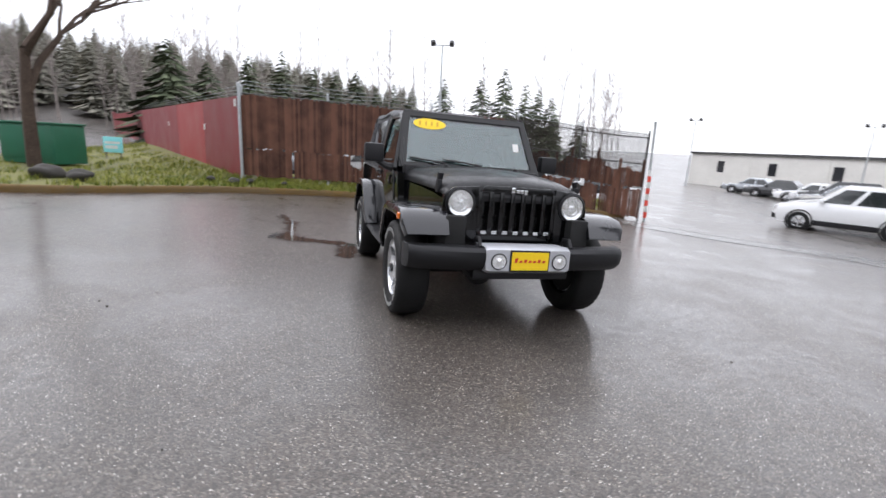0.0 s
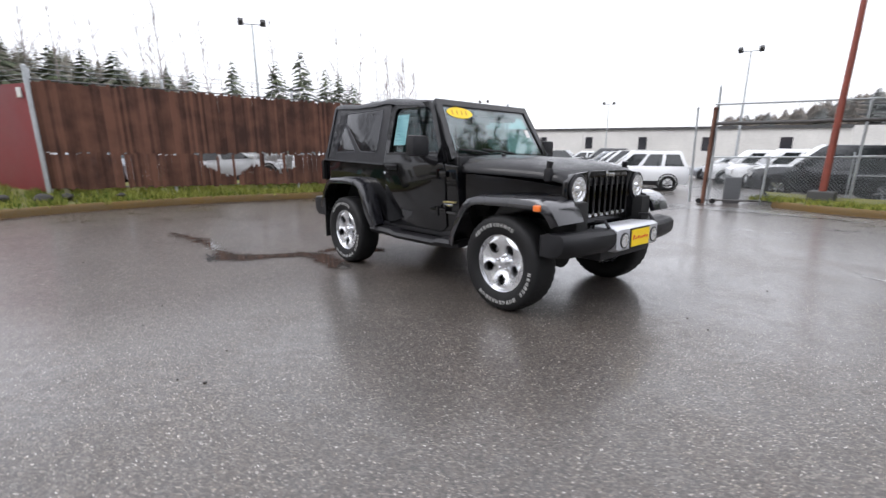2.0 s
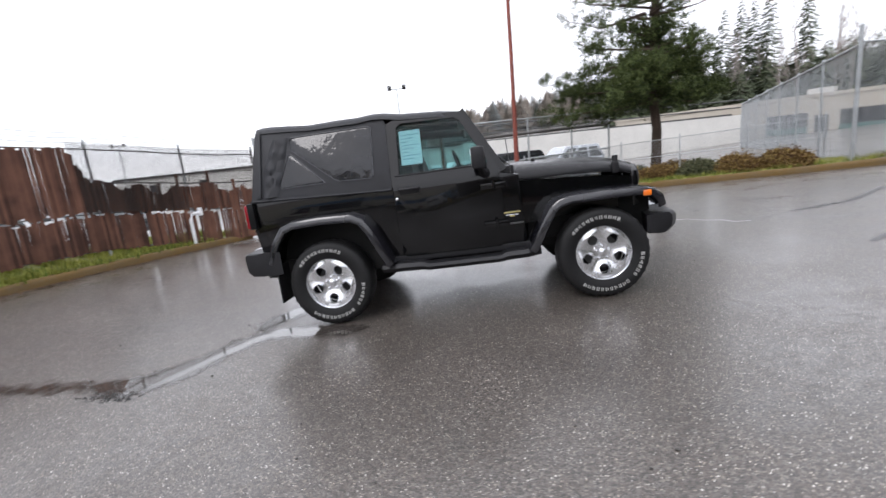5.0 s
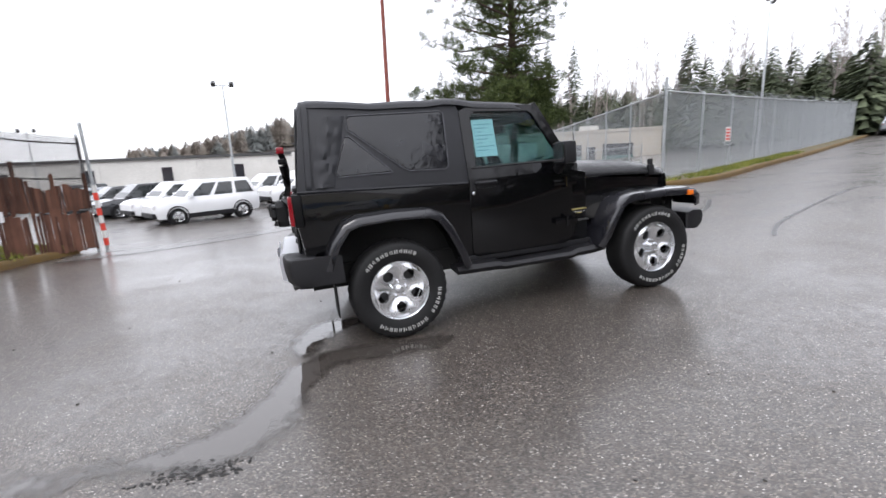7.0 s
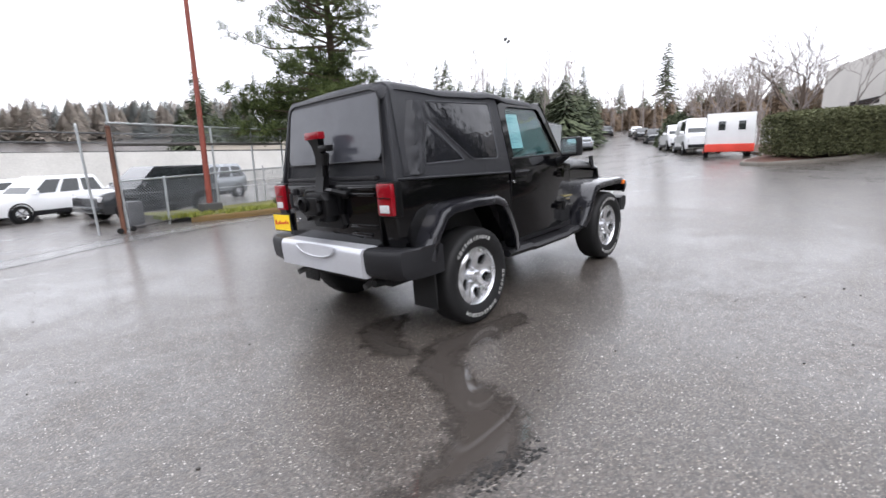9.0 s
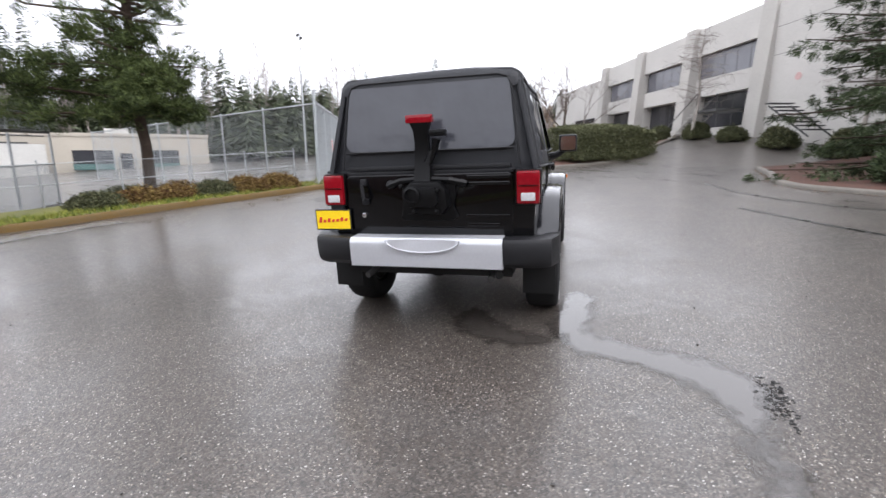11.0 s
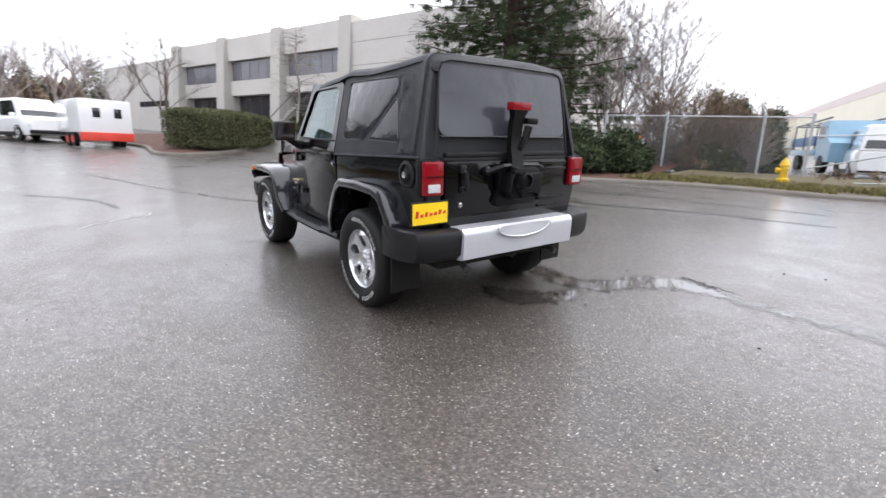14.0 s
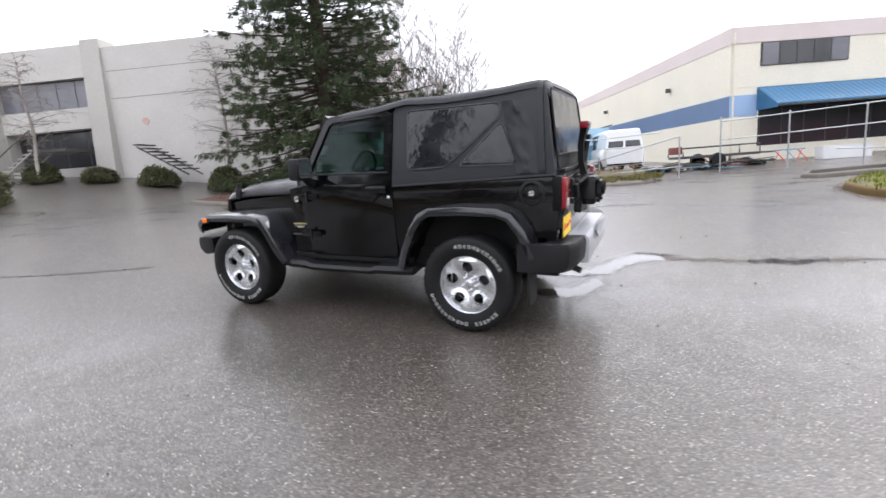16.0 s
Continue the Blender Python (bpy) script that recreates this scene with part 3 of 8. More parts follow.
# puddles: water standing in the hollow by the rear wheel
def puddle(run, seed, label):
    """Water along a shallow channel: places on its line, each with a half width."""
    line = smooth_line([Vector(p) for p in run], 0.06)
    P = [Vector(p) for p in run]
    bm = bmesh.new()
    shore = bm.verts.layers.float.new("shore")
    rows = []
    for i, (x, y) in enumerate(line):
        a, b = line[max(0, i - 1)], line[min(len(line) - 1, i + 1)]
        d = Vector((b[0] - a[0], b[1] - a[1])).normalized()
        near = sorted(P, key=lambda p: (p.x - x) ** 2 + (p.y - y) ** 2)[:2]
        q = [1 / (0.02 + math.hypot(p.x - x, p.y - y)) for p in near]
        w = sum(p.z * k for p, k in zip(near, q)) / sum(q)
        end = sstep(0, 6, min(i, len(line) - 1 - i))
        row = []
        for j in range(9):
            u = j / 4 - 1
            f = w * 1.25 * (1 + 0.35 * noise.noise(Vector((x * 3.1, y * 3.1, seed + (3 if u > 0 else 0)))))
            px, py = x - d.y * u * f, y + d.x * u * f
            v = bm.verts.new((px, py, land(px, py) + 0.004))
            v[shore] = (1 - abs(u)) * end * (0.55 + 0.45 * sstep(-2.9, -2.5, x))
            row.append(v)
        rows.append(row)
    for u, w in zip(rows, rows[1:]):
        for k in range(8):
            bm.faces.new((u[k], u[k + 1], w[k + 1], w[k]))
    return tagged(part("puddle", bm, WATER), label, "puddle", group="puddles on the lot", kind="structure")


CHANNEL = ((-0.72, -1.02, 0.08), (-1.05, -1.08, 0.19), (-1.4, -1.06, 0.18), (-1.75, -0.98, 0.18), (-1.97, -1.12, 0.18), (-2.1, -1.38, 0.19), (-2.2, -1.65, 0.23), (-2.38, -1.86, 0.24), (-2.6, -1.88, 0.18), (-2.9, -1.84, 0.12), (-3.3, -1.85, 0.17), (-3.8, -1.86, 0.20), (-4.3, -1.98, 0.18), (-4.9, -2.1, 0.06))
puddle(CHANNEL, 2, "long shallow puddle winding off from the rear wheel")
puddle(((-1.25, -0.22, 0.08), (-1.62, -0.26, 0.18), (-1.92, -0.45, 0.19), (-1.97, -0.78, 0.16), (-1.95, -1.02, 0.10)), 7, "clear puddle behind the car's rear wheels")

# broken patch of asphalt: dark crumbs in the hollow
rnd = random.Random(41)
bm = bmesh.new()
for k in range(260):
    a, q = rnd.uniform(0, 6.283), rnd.random()
    x = -2.50 + 0.26 * q * math.cos(a) + 0.05 * q * math.sin(a) + 0.05 * math.sin(7 * a)
    y = -2.05 + 0.07 * q * math.sin(a) - 0.06 * q * math.cos(a) + 0.03 * math.sin(5 * a)
    r = rnd.uniform(0.003, 0.012)
    res = bmesh.ops.create_icosphere(bm, subdivisions=1, radius=r, matrix=Matrix.Translation((x, y, land(x, y) + 0.002)))
    for v in res["verts"]:
        v.co += Vector((rnd.gauss(0, 1), rnd.gauss(0, 1), rnd.gauss(0, 0.4))) * r * 0.4
        v.co.z = land(x, y) + (v.co.z - land(x, y)) * 0.5
tagged(part("broken_asphalt", bm, mat("dark_wet_crumbs", (0.010, 0.0095, 0.009), 0.45, var=0.5, spec=0.3), None, "", 30), "dark crumbled asphalt around a pothole", "asphalt", kind="stuff")


# fallen leaves swept along the kerbs, and loose stones on the lot
rnd = random.Random(63)
vs, fs = [], []
for line_, n_, sd in ((west, 3600, 1), (north[:60], 1500, 1), (south, 1100, 1)):
    edge = offset(line_, -0.02 * sd)
    for _ in range(n_):
        i = rnd.randrange(len(edge) - 1)
        u = rnd.random()
        a, b = edge[i], edge[i + 1]
        d = Vector((b[0] - a[0], b[1] - a[1])).normalized()
        o = -abs(rnd.gauss(0, 0.16)) * (0.5 + 0.9 * abs(noise.noise(Vector((a[0], a[1], 2)) * 0.6)))
        x, y = a[0] + (b[0] - a[0]) * u - d.y * o, a[1] + (b[1] - a[1]) * u + d.x * o
        r, t = rnd.uniform(0.012, 0.035), rnd.uniform(0, 6.283)
        k = len(vs)
        for q, w in ((0, 1.0), (1.57, 0.5), (3.14, 1.0), (4.71, 0.5)):
            px, py = x + r * w * math.cos(t + q), y + r * w * math.sin(t + q)
            vs.append((px, py, land(px, py) + 0.004 + rnd.uniform(0, 0.014)))
        fs.append((k, k + 1, k + 2, k + 3))
me = bpy.data.meshes.new("leaf_litter")
me.from_pydata(vs, [], fs)
me.materials.append(mat("wet_brown_leaves", (0.055, 0.030, 0.016), 0.5, var=0.5, island=0.9, tint=(0.14, 0.075, 0.03)))
tagged(new("leaf_litter", me), "wet brown fallen leaves swept along the kerbs", "leaves", kind="stuff")
bm = bmesh.new()
for _ in range(110):
    a, q = rnd.uniform(0, 6.283), rnd.uniform(1.5, 6.5)
    x, y, r = q * math.cos(a) - 0.5, q * math.sin(a) - 0.5, rnd.uniform(0.004, 0.012)
    bmesh.ops.create_icosphere(bm, subdivisions=1, radius=r, matrix=Matrix.Translation((x, y, land(x, y) + r * 0.4)) @ Matrix.Diagonal((1, rnd.uniform(0.6, 1), 0.6, 1)))
tagged(part("loose_stones", bm, mat("dark_wet_stone", (0.04, 0.036, 0.032), 0.4, var=0.5), None, "", 40), "small dark stones and bits on the asphalt", "stones", kind="stuff")


def road_line(name, pts, w, m, label, up=0.004):
    """A seam, mark or gutter laid on the ground."""
    line = smooth_line([Vector(p) for p in pts], 0.35)
    bm = bmesh.new()
    rows = []
    for i, (x, y) in enumerate(line):
        a, b = line[max(0, i - 1)], line[min(len(line) - 1, i + 1)]
        d = Vector((b[0] - a[0], b[1] - a[1])).normalized()
        f = w * (1 + 0.45 * noise.noise(Vector((x * 1.7, y * 1.7, w * 50))))
        rows.append([(x - d.y * f, y + d.x * f, land(x - d.y * f, y + d.x * f) + up), (x + d.y * f, y - d.x * f, land(x + d.y * f, y - d.x * f) + up)])
    loft(bm, rows, False)
    return tagged(part(name, bm, m, None, "", 60), label, "road", kind="structure")


GUT = [(-6.6, 6.7), (-5.2, 7.0), (-3.6, 7.8), (-1.8, 8.9), (0.5, 9.1), (2.6, 8.7)]
road_line("gutter", GUT, 0.42, GUTTER, "shallow wet concrete gutter across the entrance")
for d in (-0.5, 0.5):
    road_line("tar_seam", [(x, y + d) for x, y in GUT], 0.025, TAR, "dark tar seam along the gutter", 0.007)
SEAMS = (((8.6, -4.4), (6.4, -4.6), (4.6, -5.3), (3.0, -6.6), (1.6, -7.1), (0.2, -7.6), (-2.0, -8.2)), ((4.2, -3.9), (2.0, -4.75), (0.6, -5.5), (-0.6, -6.2), (-2.4, -6.9)), ((10.0, 2.6), (8.2, 2.0), (6.4, 1.3), (4.8, 0.6), (4.0, 0.05)), ((6.8, 3.6), (5.6, 2.6), (4.6, 2.3)))
for k, p in enumerate(SEAMS):
    road_line("tar_seam", p, 0.03 + 0.012 * (k % 2), TAR, "dark wandering tar seam on the road")
road_line("road_mark", ((3.0, 2.78), (3.3, 2.62), (3.45, 2.35), (3.62, 2.2), (3.66, 1.95), (3.85, 1.9)), 0.018, CHALK, "faint white sprayed squiggle on the asphalt")


# rusty slatted fence
OLDWIRE = mat("old_brown_wire", (0.055, 0.044, 0.040), 0.7, metal=0.1, var=0.4, scale=2)
def fence_line(pts, step):
    out = []
    for a, b in zip(pts, pts[1:]):
        a, b = Vector(a), Vector(b)
        m = max(1, round((b - a).length / step))
        out += [a.lerp(b, k / m) for k in range(m)]
    return out + [Vector(pts[-1])]


RF = [(-9.47, -3.32), (-9.15, -1.0), (-8.85, 2.0), (-8.35, 4.6), (-7.3, 6.2), (-6.2, 7.65)]


def bank(x, y):
    return land(x, y) + 0.33 - 0.28 * sstep(4.0, 7.6, y)


rust = empty("slat_fence", pose(0, 0, 0), "tall chain-link fence woven with rusty brown slats, gappy and worn", "fence")
rnd = random.Random(21)


def slat_mesh(name, quads, label):
    vs, fs = [], []
    for q in quads:
        k = len(vs)
        vs += q
        fs += [(k, k + 1, k + 2, k + 3), (k + 7, k + 6, k + 5, k + 4), (k, k + 4, k + 5, k + 1), (k + 1, k + 5, k + 6, k + 2), (k + 2, k + 6, k + 7, k + 3), (k + 3, k + 7, k + 4, k)]
    me = bpy.data.meshes.new(name)
    me.from_pydata(vs, [], fs)
    me.materials.append(RUST)
    o = new(name, me)
    o.parent = rust
    return tagged(o, label, kind="stuff")


up_q, lo_q = [], []
OPEN0, OPEN1 = -0.35, 1.9
line = fence_line(RF, 0.062)
for i, p in enumerate(line[:-1]):
    q = line[i + 1]
    d = (q - p).normalized()
    far = sstep(0.55, 1.0, i / len(line))
    z0 = bank(p.x, p.y)
    top = 2.27 + 0.2 * far
    for tier, (za, zb) in enumerate(((0.03, 0.86), (0.80, top))):
        worn_out = noise.noise(Vector((p.x * 0.8, p.y * 0.8, 7.0)))
        gap = (0.3 if worn_out > 0.36 else 0.02) if tier == 0 else 0.02 * far
        if rnd.random() < gap:
            continue
        a = za + rnd.uniform(-0.03, 0.03) + (0.12 * rnd.random() * sstep(-1.5, 2.0, p.y) if tier else 0)
        if tier:
            zb = zb + (1.45 + 0.35 * noise.noise(Vector((i * 0.11, 0, 4))) + 0.3 * (rnd.random() < 0.06) - zb) * sstep(4.1, 4.6, p.y)
        b = zb + rnd.uniform(-0.05, 0.02) - (0.06 * rnd.random() if not tier else 0)
        if tier == 0 and OPEN0 < p.y < OPEN1:
            if rnd.random() < 0.8:
                b = 0.40 + 0.30 * noise.noise(Vector((0, p.y * 1.6, 2.0))) + rnd.uniform(-0.07, 0.07)
        w = 0.0305 if tier == 0 else 0.0325
        tw = rnd.uniform(-0.008, 0.008)
        x, y = p.x, p.y
        nx, ny = -d.y * 0.004, d.x * 0.004
        sh = rnd.uniform(-0.012, 0.012)
        cr = [(x - d.x * w - nx + tw, y - d.y * w - ny), (x + d.x * w - nx - tw, y + d.y * w - ny)]
        quad = [(cr[0][0], cr[0][1], z0 + a), (cr[1][0], cr[1][1], z0 + a), (cr[1][0] + sh, cr[1][1], z0 + b), (cr[0][0] + sh, cr[0][1], z0 + b)]
        quad += [(u + 2 * nx, v + 2 * ny, h) for u, v, h in quad]
        (up_q if tier else lo_q).append(quad)
slat_mesh("upper_slats", up_q, "upper row of brown slats")
slat_mesh("lower_slats", lo_q, "lower row of brown slats with gaps")


def post(name, x, y, z0, z1, r, m, parent, label="", cap=True, tilt=(0, 0)):
    bm = bmesh.new()
    tube(bm, [(x, y, z0 - 0.1), (x + tilt[0], y + tilt[1], z1)], r, 10)
    if cap:
        lathe(bm, [(r * 1.15, z1 - 0.02), (r * 1.15, z1 + 0.02), (r * 0.5, z1 + 0.05), (0.002, z1 + 0.055)], "z", (x + tilt[0], y + tilt[1], 0), 10)
    return part(name, bm, m, parent, label)


def rail(name, pts, r, m, parent, n=8):
    bm = bmesh.new()
    tube(bm, pts, r, n)
    return part(name, bm, m, parent)


for k, p in enumerate(fence_line(RF, 2.4)):
    z = bank(p.x, p.y)
    post("fence_post", p.x - 0.05, p.y, z, z + 2.45, 0.03, GALV, rust)
for h in (0.05, 0.88, 1.55, 2.28):
    rail("fence_rail", [(p.x - 0.03, p.y, bank(p.x, p.y) + h) for p in fence_line(RF, 1.2)], 0.016, STEEL, rust)
for h in (2.40, 2.50, 2.60):
    rail("barbed_wire", [(p.x + 0.04, p.y, bank(p.x, p.y) + h + 0.02 * math.sin(3 * p.y)) for p in fence_line(RF[:5], 0.8)], 0.006, WIRE, rust, 4)
post("corner_post", -9.39, -3.37, bank(-9.4, -3.37), bank(-9.4, -3.37) + 2.5, 0.045, GALV, rust, "grey steel corner post")
# end post with red and white bands
ep = post("end_post", -6.12, 7.78, land(-6.1, 7.7), land(-6.1, 7.7) + 2.75, 0.035, GALV, rust, "end post with red and white reflective bands", True, (-0.05, -0.05))
zz = land(-6.1, 7.7)
for k in range(8):
    bm = bmesh.new()
    lathe(bm, [(0.05, zz + 0.1 + k * 0.17), (0.05, zz + 0.26 + k * 0.17)], "z", (-6.12 - 0.003 * k, 7.78 - 0.003 * k, 0), 10)
    part("reflective_band", bm, REDSTRIPE if k % 2 == 0 else WHITEPAINT, ep, "red band" if k % 2 == 0 else "white band")

# dark red panel fence, running off from the corner
redf = empty("panel_fence", pose(0, 0, 0), "dark red painted panel fence standing on the grass bank", "fence")
RD = Vector((-0.93, -0.37, 0)).normalized()
RN = Vector((-RD.y, RD.x, 0))
p0 = Vector((-9.49, -3.37, 0))
xs = [0.0, 4.8, 10.4, 14.0] + [14.0 + 4.0 * k for k in range(1, 13)]
for k, (a, b) in enumerate(zip(xs, xs[1:])):
    bm = bmesh.new()
    A, B = p0 + RD * (a + 0.01), p0 + RD * (b - 0.01)
    za, zb = land(A.x, A.y) + 0.33, land(B.x, B.y) + 0.33
    lo = [A - RN * 0.03, B - RN * 0.03, B + RN * 0.03, A + RN * 0.03]
    loft(bm, [[(v.x, v.y, (za if i in (0, 3) else zb) - 0.05) for i, v in enumerate(lo)], [(v.x, v.y, (za if i in (0, 3) else zb) + 2.2) for i, v in enumerate(lo)]])
    part("panel", bm, REDWALL2 if k == 1 else REDWALL, redf, "brighter red panel" if k == 1 else "")
for s, z in ((4.55, 1.55), (0.25, 2.25), (13.0, 1.6)):
    c = p0 + RD * s
    bm = bmesh.new()
    bx(bm, -0.09, 0.09, -0.012, 0.012, 0, 0.2, 0.004, Matrix.Translation((c.x + RN.x * 0.06, c.y + RN.y * 0.06, land(c.x, c.y) + z)) @ Matrix.Rotation(math.atan2(RD.y, RD.x), 4, "Z"))
    part("notice", bm, WHITEPAINT, redf, "small pale notice board")
for h in (2.3, 2.4, 2.5):
    rail("barbed_wire", [tuple(p0 + RD * s + RN * -0.1) [:2] + (land(*(p0 + RD * s)[:2]) + 0.33 + h,) for s in (0, 4, 8, 12, 16, 24, 32)], 0.006, WIRE, redf, 4)


# chain-link: real crossing wires
def mesh_wires(bm_name, A, B, za, zb, ha, hb, pitch, parent, r=0.003, m=None):
    """Diagonal wires over the field from A to B, bottom za/zb, top za+ha/zb+hb."""
    L = (B - A).length
    d = (B - A) / L
    n = Vector((-d.y, d.x, 0))
    H = (ha + hb) / 2
    vs, fs = [], []

    def at(s, h):
        k = s / L
        return A + d * s + Vector((0, 0, za + (zb - za) * k + h * (ha + (hb - ha) * k) / H))
    for sgn in (1, -1):
        s0 = -H
        while s0 < L:
            sa, sb = max(0, s0), min(L, s0 + H)
            if sb - sa > 0.02:
                h0, h1 = sa - s0, sb - s0
                if sgn < 0:
                    h0, h1 = H - h0, H - h1
                p, q = at(sa, h0), at(sb, h1)
                k = len(vs)
                o = Vector((0, 0, r))
                w = n * r
                vs += [p - o, p + o, q + o, q - o, p + w, p - w, q - w, q + w]
                fs += [(k, k + 1, k + 2, k + 3), (k + 4, k + 5, k + 6, k + 7)]
            s0 += pitch
    me = bpy.data.meshes.new(bm_name)
    me.from_pydata([tuple(v) for v in vs], [], fs)
    me.materials.append(m or WIRE)
    o = new(bm_name, me)
    o.parent = parent
    return tagged(o, "", kind="stuff")


# bare wire over the last stretch of the slatted fence
for a, b in zip(((-8.45, 4.2), *RF[4:]), RF[4:]):
    A, B = Vector((*a, 0)), Vector((*b, 0))
    mesh_wires("wire_mesh", A, B, bank(*a) + 0.9, bank(*b) + 0.9, 1.5, 1.5, 0.05, rust, 0.008, OLDWIRE)

A, B = Vector((-9.14, OPEN0, 0)), Vector((-8.88, OPEN1, 0))
mesh_wires("wire_mesh", A, B, bank(A.x, A.y) + 0.25, bank(B.x, B.y) + 0.25, 0.65, 0.65, 0.05, rust, 0.006, OLDWIRE)

# tall galvanised fence by the road
gal = empty("chain_link_fence", pose(0, 0, 0), "tall galvanised chain-link fence with barbed wire by the road", "fence")
C0 = Vector((9.06, 7.42, 0))
C1, C2 = Vector((43.0, 22.6, 0)), Vector((16.5, 27.0, 0))
for A, B, n, h in ((C0, C1, 12, 2.75), (C0, C2, 7, 2.7)):
    for k in range(n + 1):
        p = A.lerp(B, k / n)
        if k or A is not C0 or B is C1:
            z = land(p.x, p.y) + 0.12
            post("fence_post", p.x, p.y, z, z + h + (0.35 if k == 0 else 0.04), 0.045 if k == 0 else 0.03, GALV, gal)
            if B is C1 and k:
                rail("barb_arm", [(p.x, p.y, z + h), (p.x - 0.12, p.y + 0.26, z + h + 0.28)], 0.012, GALV, gal)
    pts = [A.lerp(B, k / n) for k in range(n + 1)]
    rail("top_rail", [(p.x, p.y, land(p.x, p.y) + 0.12 + h) for p in pts], 0.024, GALV, gal)
    rail("bottom_wire", [(p.x, p.y, land(p.x, p.y) + 0.2) for p in pts], 0.006, WIRE, gal, 4)
    for k in range(n):
        p, q = pts[k], pts[k + 1]
        mesh_wires("wire_mesh", p, q, land(p.x, p.y) + 0.15, land(q.x, q.y) + 0.15, h - 0.05, h - 0.05, 0.075, gal, 0.0042 if B is C1 else 0.0026, GALV)
    if B is C1:
        for j in range(3):
            rail("barbed_wire", [(p.x - 0.04 * j - 0.03, p.y + 0.085 * j + 0.06, land(p.x, p.y) + 0.12 + h + 0.09 * (j + 1)) for p in pts], 0.005, WIRE, gal, 4)
p = C0.lerp(C1, 0.155)
bm = bmesh.new()
bx(bm, -0.28, 0.28, -0.012, 0.0, 0, 0.55, 0.003, Matrix.Translation((p.x, p.y - 0.04, land(p.x, p.y) + 1.15)) @ Matrix.Rotation(math.atan2((C1 - C0).y, (C1 - C0).x), 4, "Z"))
sg = part("notice", bm, WHITEPAINT, gal, "white and red warning notice")
for j in range(4):
    bm = bmesh.new()
    bx(bm, -0.23, 0.23, -0.016, -0.013, 0.06 + 0.12 * j, 0.13 + 0.12 * j, 0, Matrix.Translation((p.x, p.y - 0.04, land(p.x, p.y) + 1.15)) @ Matrix.Rotation(math.atan2((C1 - C0).y, (C1 - C0).x), 4, "Z"))
    part("text_bar", bm, REDINK, sg)

# rolling gate and low fence behind the island
gt = empty("rolling_gate", pose(0, 0, 0), "open steel rolling gate of dark pipe rails with chain-link", "gate")
G0, G1 = Vector((-1.2, 10.4, 0)), Vector((4.9, 13.6, 0))
for k, u in enumerate((0, 0.2, 0.48, 0.75, 1.0)):
    p = G0.lerp(G1, u)
    z = land(p.x, p.y)
    if k == 0:
        post("gate_post", p.x, p.y, z, z + 2.55, 0.055, RUST, gt, "rusty red-brown steel post", True, (0.03, 0.02))
        post("gate_post", p.x + 0.12, p.y + 0.06, z, z + 3.1, 0.032, GALV, gt, "grey steel post", True, (-0.06, 0.02))
        post("gate_post", p.x - 0.45, p.y + 0.3, z, z + 2.6, 0.03, GALV, gt, "grey steel post", True, (-0.08, 0.02))
    else:
        post("gate_post", p.x, p.y, z, z + (1.27 if k == 1 else 2.62), 0.032, GALV, gt, "", True, (0.03, 0.02))
for h, r, m in ((2.66, 0.026, GALV), (2.16, 0.045, GATEPIPE), (1.27, 0.022, GALV), (0.10, 0.026, GATEPIPE)):
    rail("gate_rail", [(*G0.lerp(G1, u)[:2], land(*G0.lerp(G1, u)[:2]) + h) for u in (0, 0.5, 1)], r, m, gt)
for z, h in ((0.1, 1.15), (2.18, 0.46)):
    mesh_wires("wire_mesh", G0, G1, land(G0.x, G0.y) + z, land(G1.x, G1.y) + z, h, h, 0.085, gt, 0.0055)
bm = bmesh.new()
bx(bm, -0.2, 0.2, -0.14, 0.14, 0, 0.72, 0.02, on_land(-0.75, 11.25, 20))
part("motor_box", bm, mat("grey_motor_box", (0.10, 0.10, 0.105), 0.6), gt, "grey gate motor box")
for u in (0.0, 0.05):
    p = G0.lerp(G1, u)
    bm = bmesh.new()
    lathe(bm, [(0.07, -0.03), (0.07, 0.03)], "y", (p.x - 0.08, p.y - 0.05, land(p.x, p.y) + 0.07), 14)
    part("roller", bm, RUBBER, gt)
lowf = empty("low_fence", pose(0, 0, 0), "low chain-link fence with thin pipe rails behind the island", "fence")
L0, L1 = Vector((1.6, 12.3, 0)), Vector((9.0, 8.3, 0))
for k in range(6):
    p = L0.lerp(L1, k / 5)
    post("fence_post", p.x, p.y, land(p.x, p.y) + 0.1, land(p.x, p.y) + 1.35, 0.018, GALV, lowf)
for h in (1.3, 0.8):
    rail("fence_rail", [(*L0.lerp(L1, u)[:2], land(*L0.lerp(L1, u)[:2]) + h) for u in (0, 0.5, 1)], 0.010, GALV, lowf)
mesh_wires("wire_mesh", L0, L1, land(L0.x, L0.y) + 0.15, land(L1.x, L1.y) + 0.15, 1.15, 1.15, 0.085, lowf, 0.003)


# ---- buildings ----
def wall_box(bm, o, u, v, s0, s1, d0, d1, z0, z1):
    """A box in a building's own axes: u along the front, v inwards."""
    c = [o + u * s + v * d for s, d in ((s0, d0), (s1, d0), (s1, d1), (s0, d1))]
    loft(bm, [[(p.x, p.y, z0) for p in c], [(p.x, p.y, z1) for p in c]])


def wpart(name, o, u, v, dims, m, parent, label=""):
    bm = bmesh.new()
    wall_box(bm, o, u, v, *dims)
    return part(name, bm, m, parent, label)


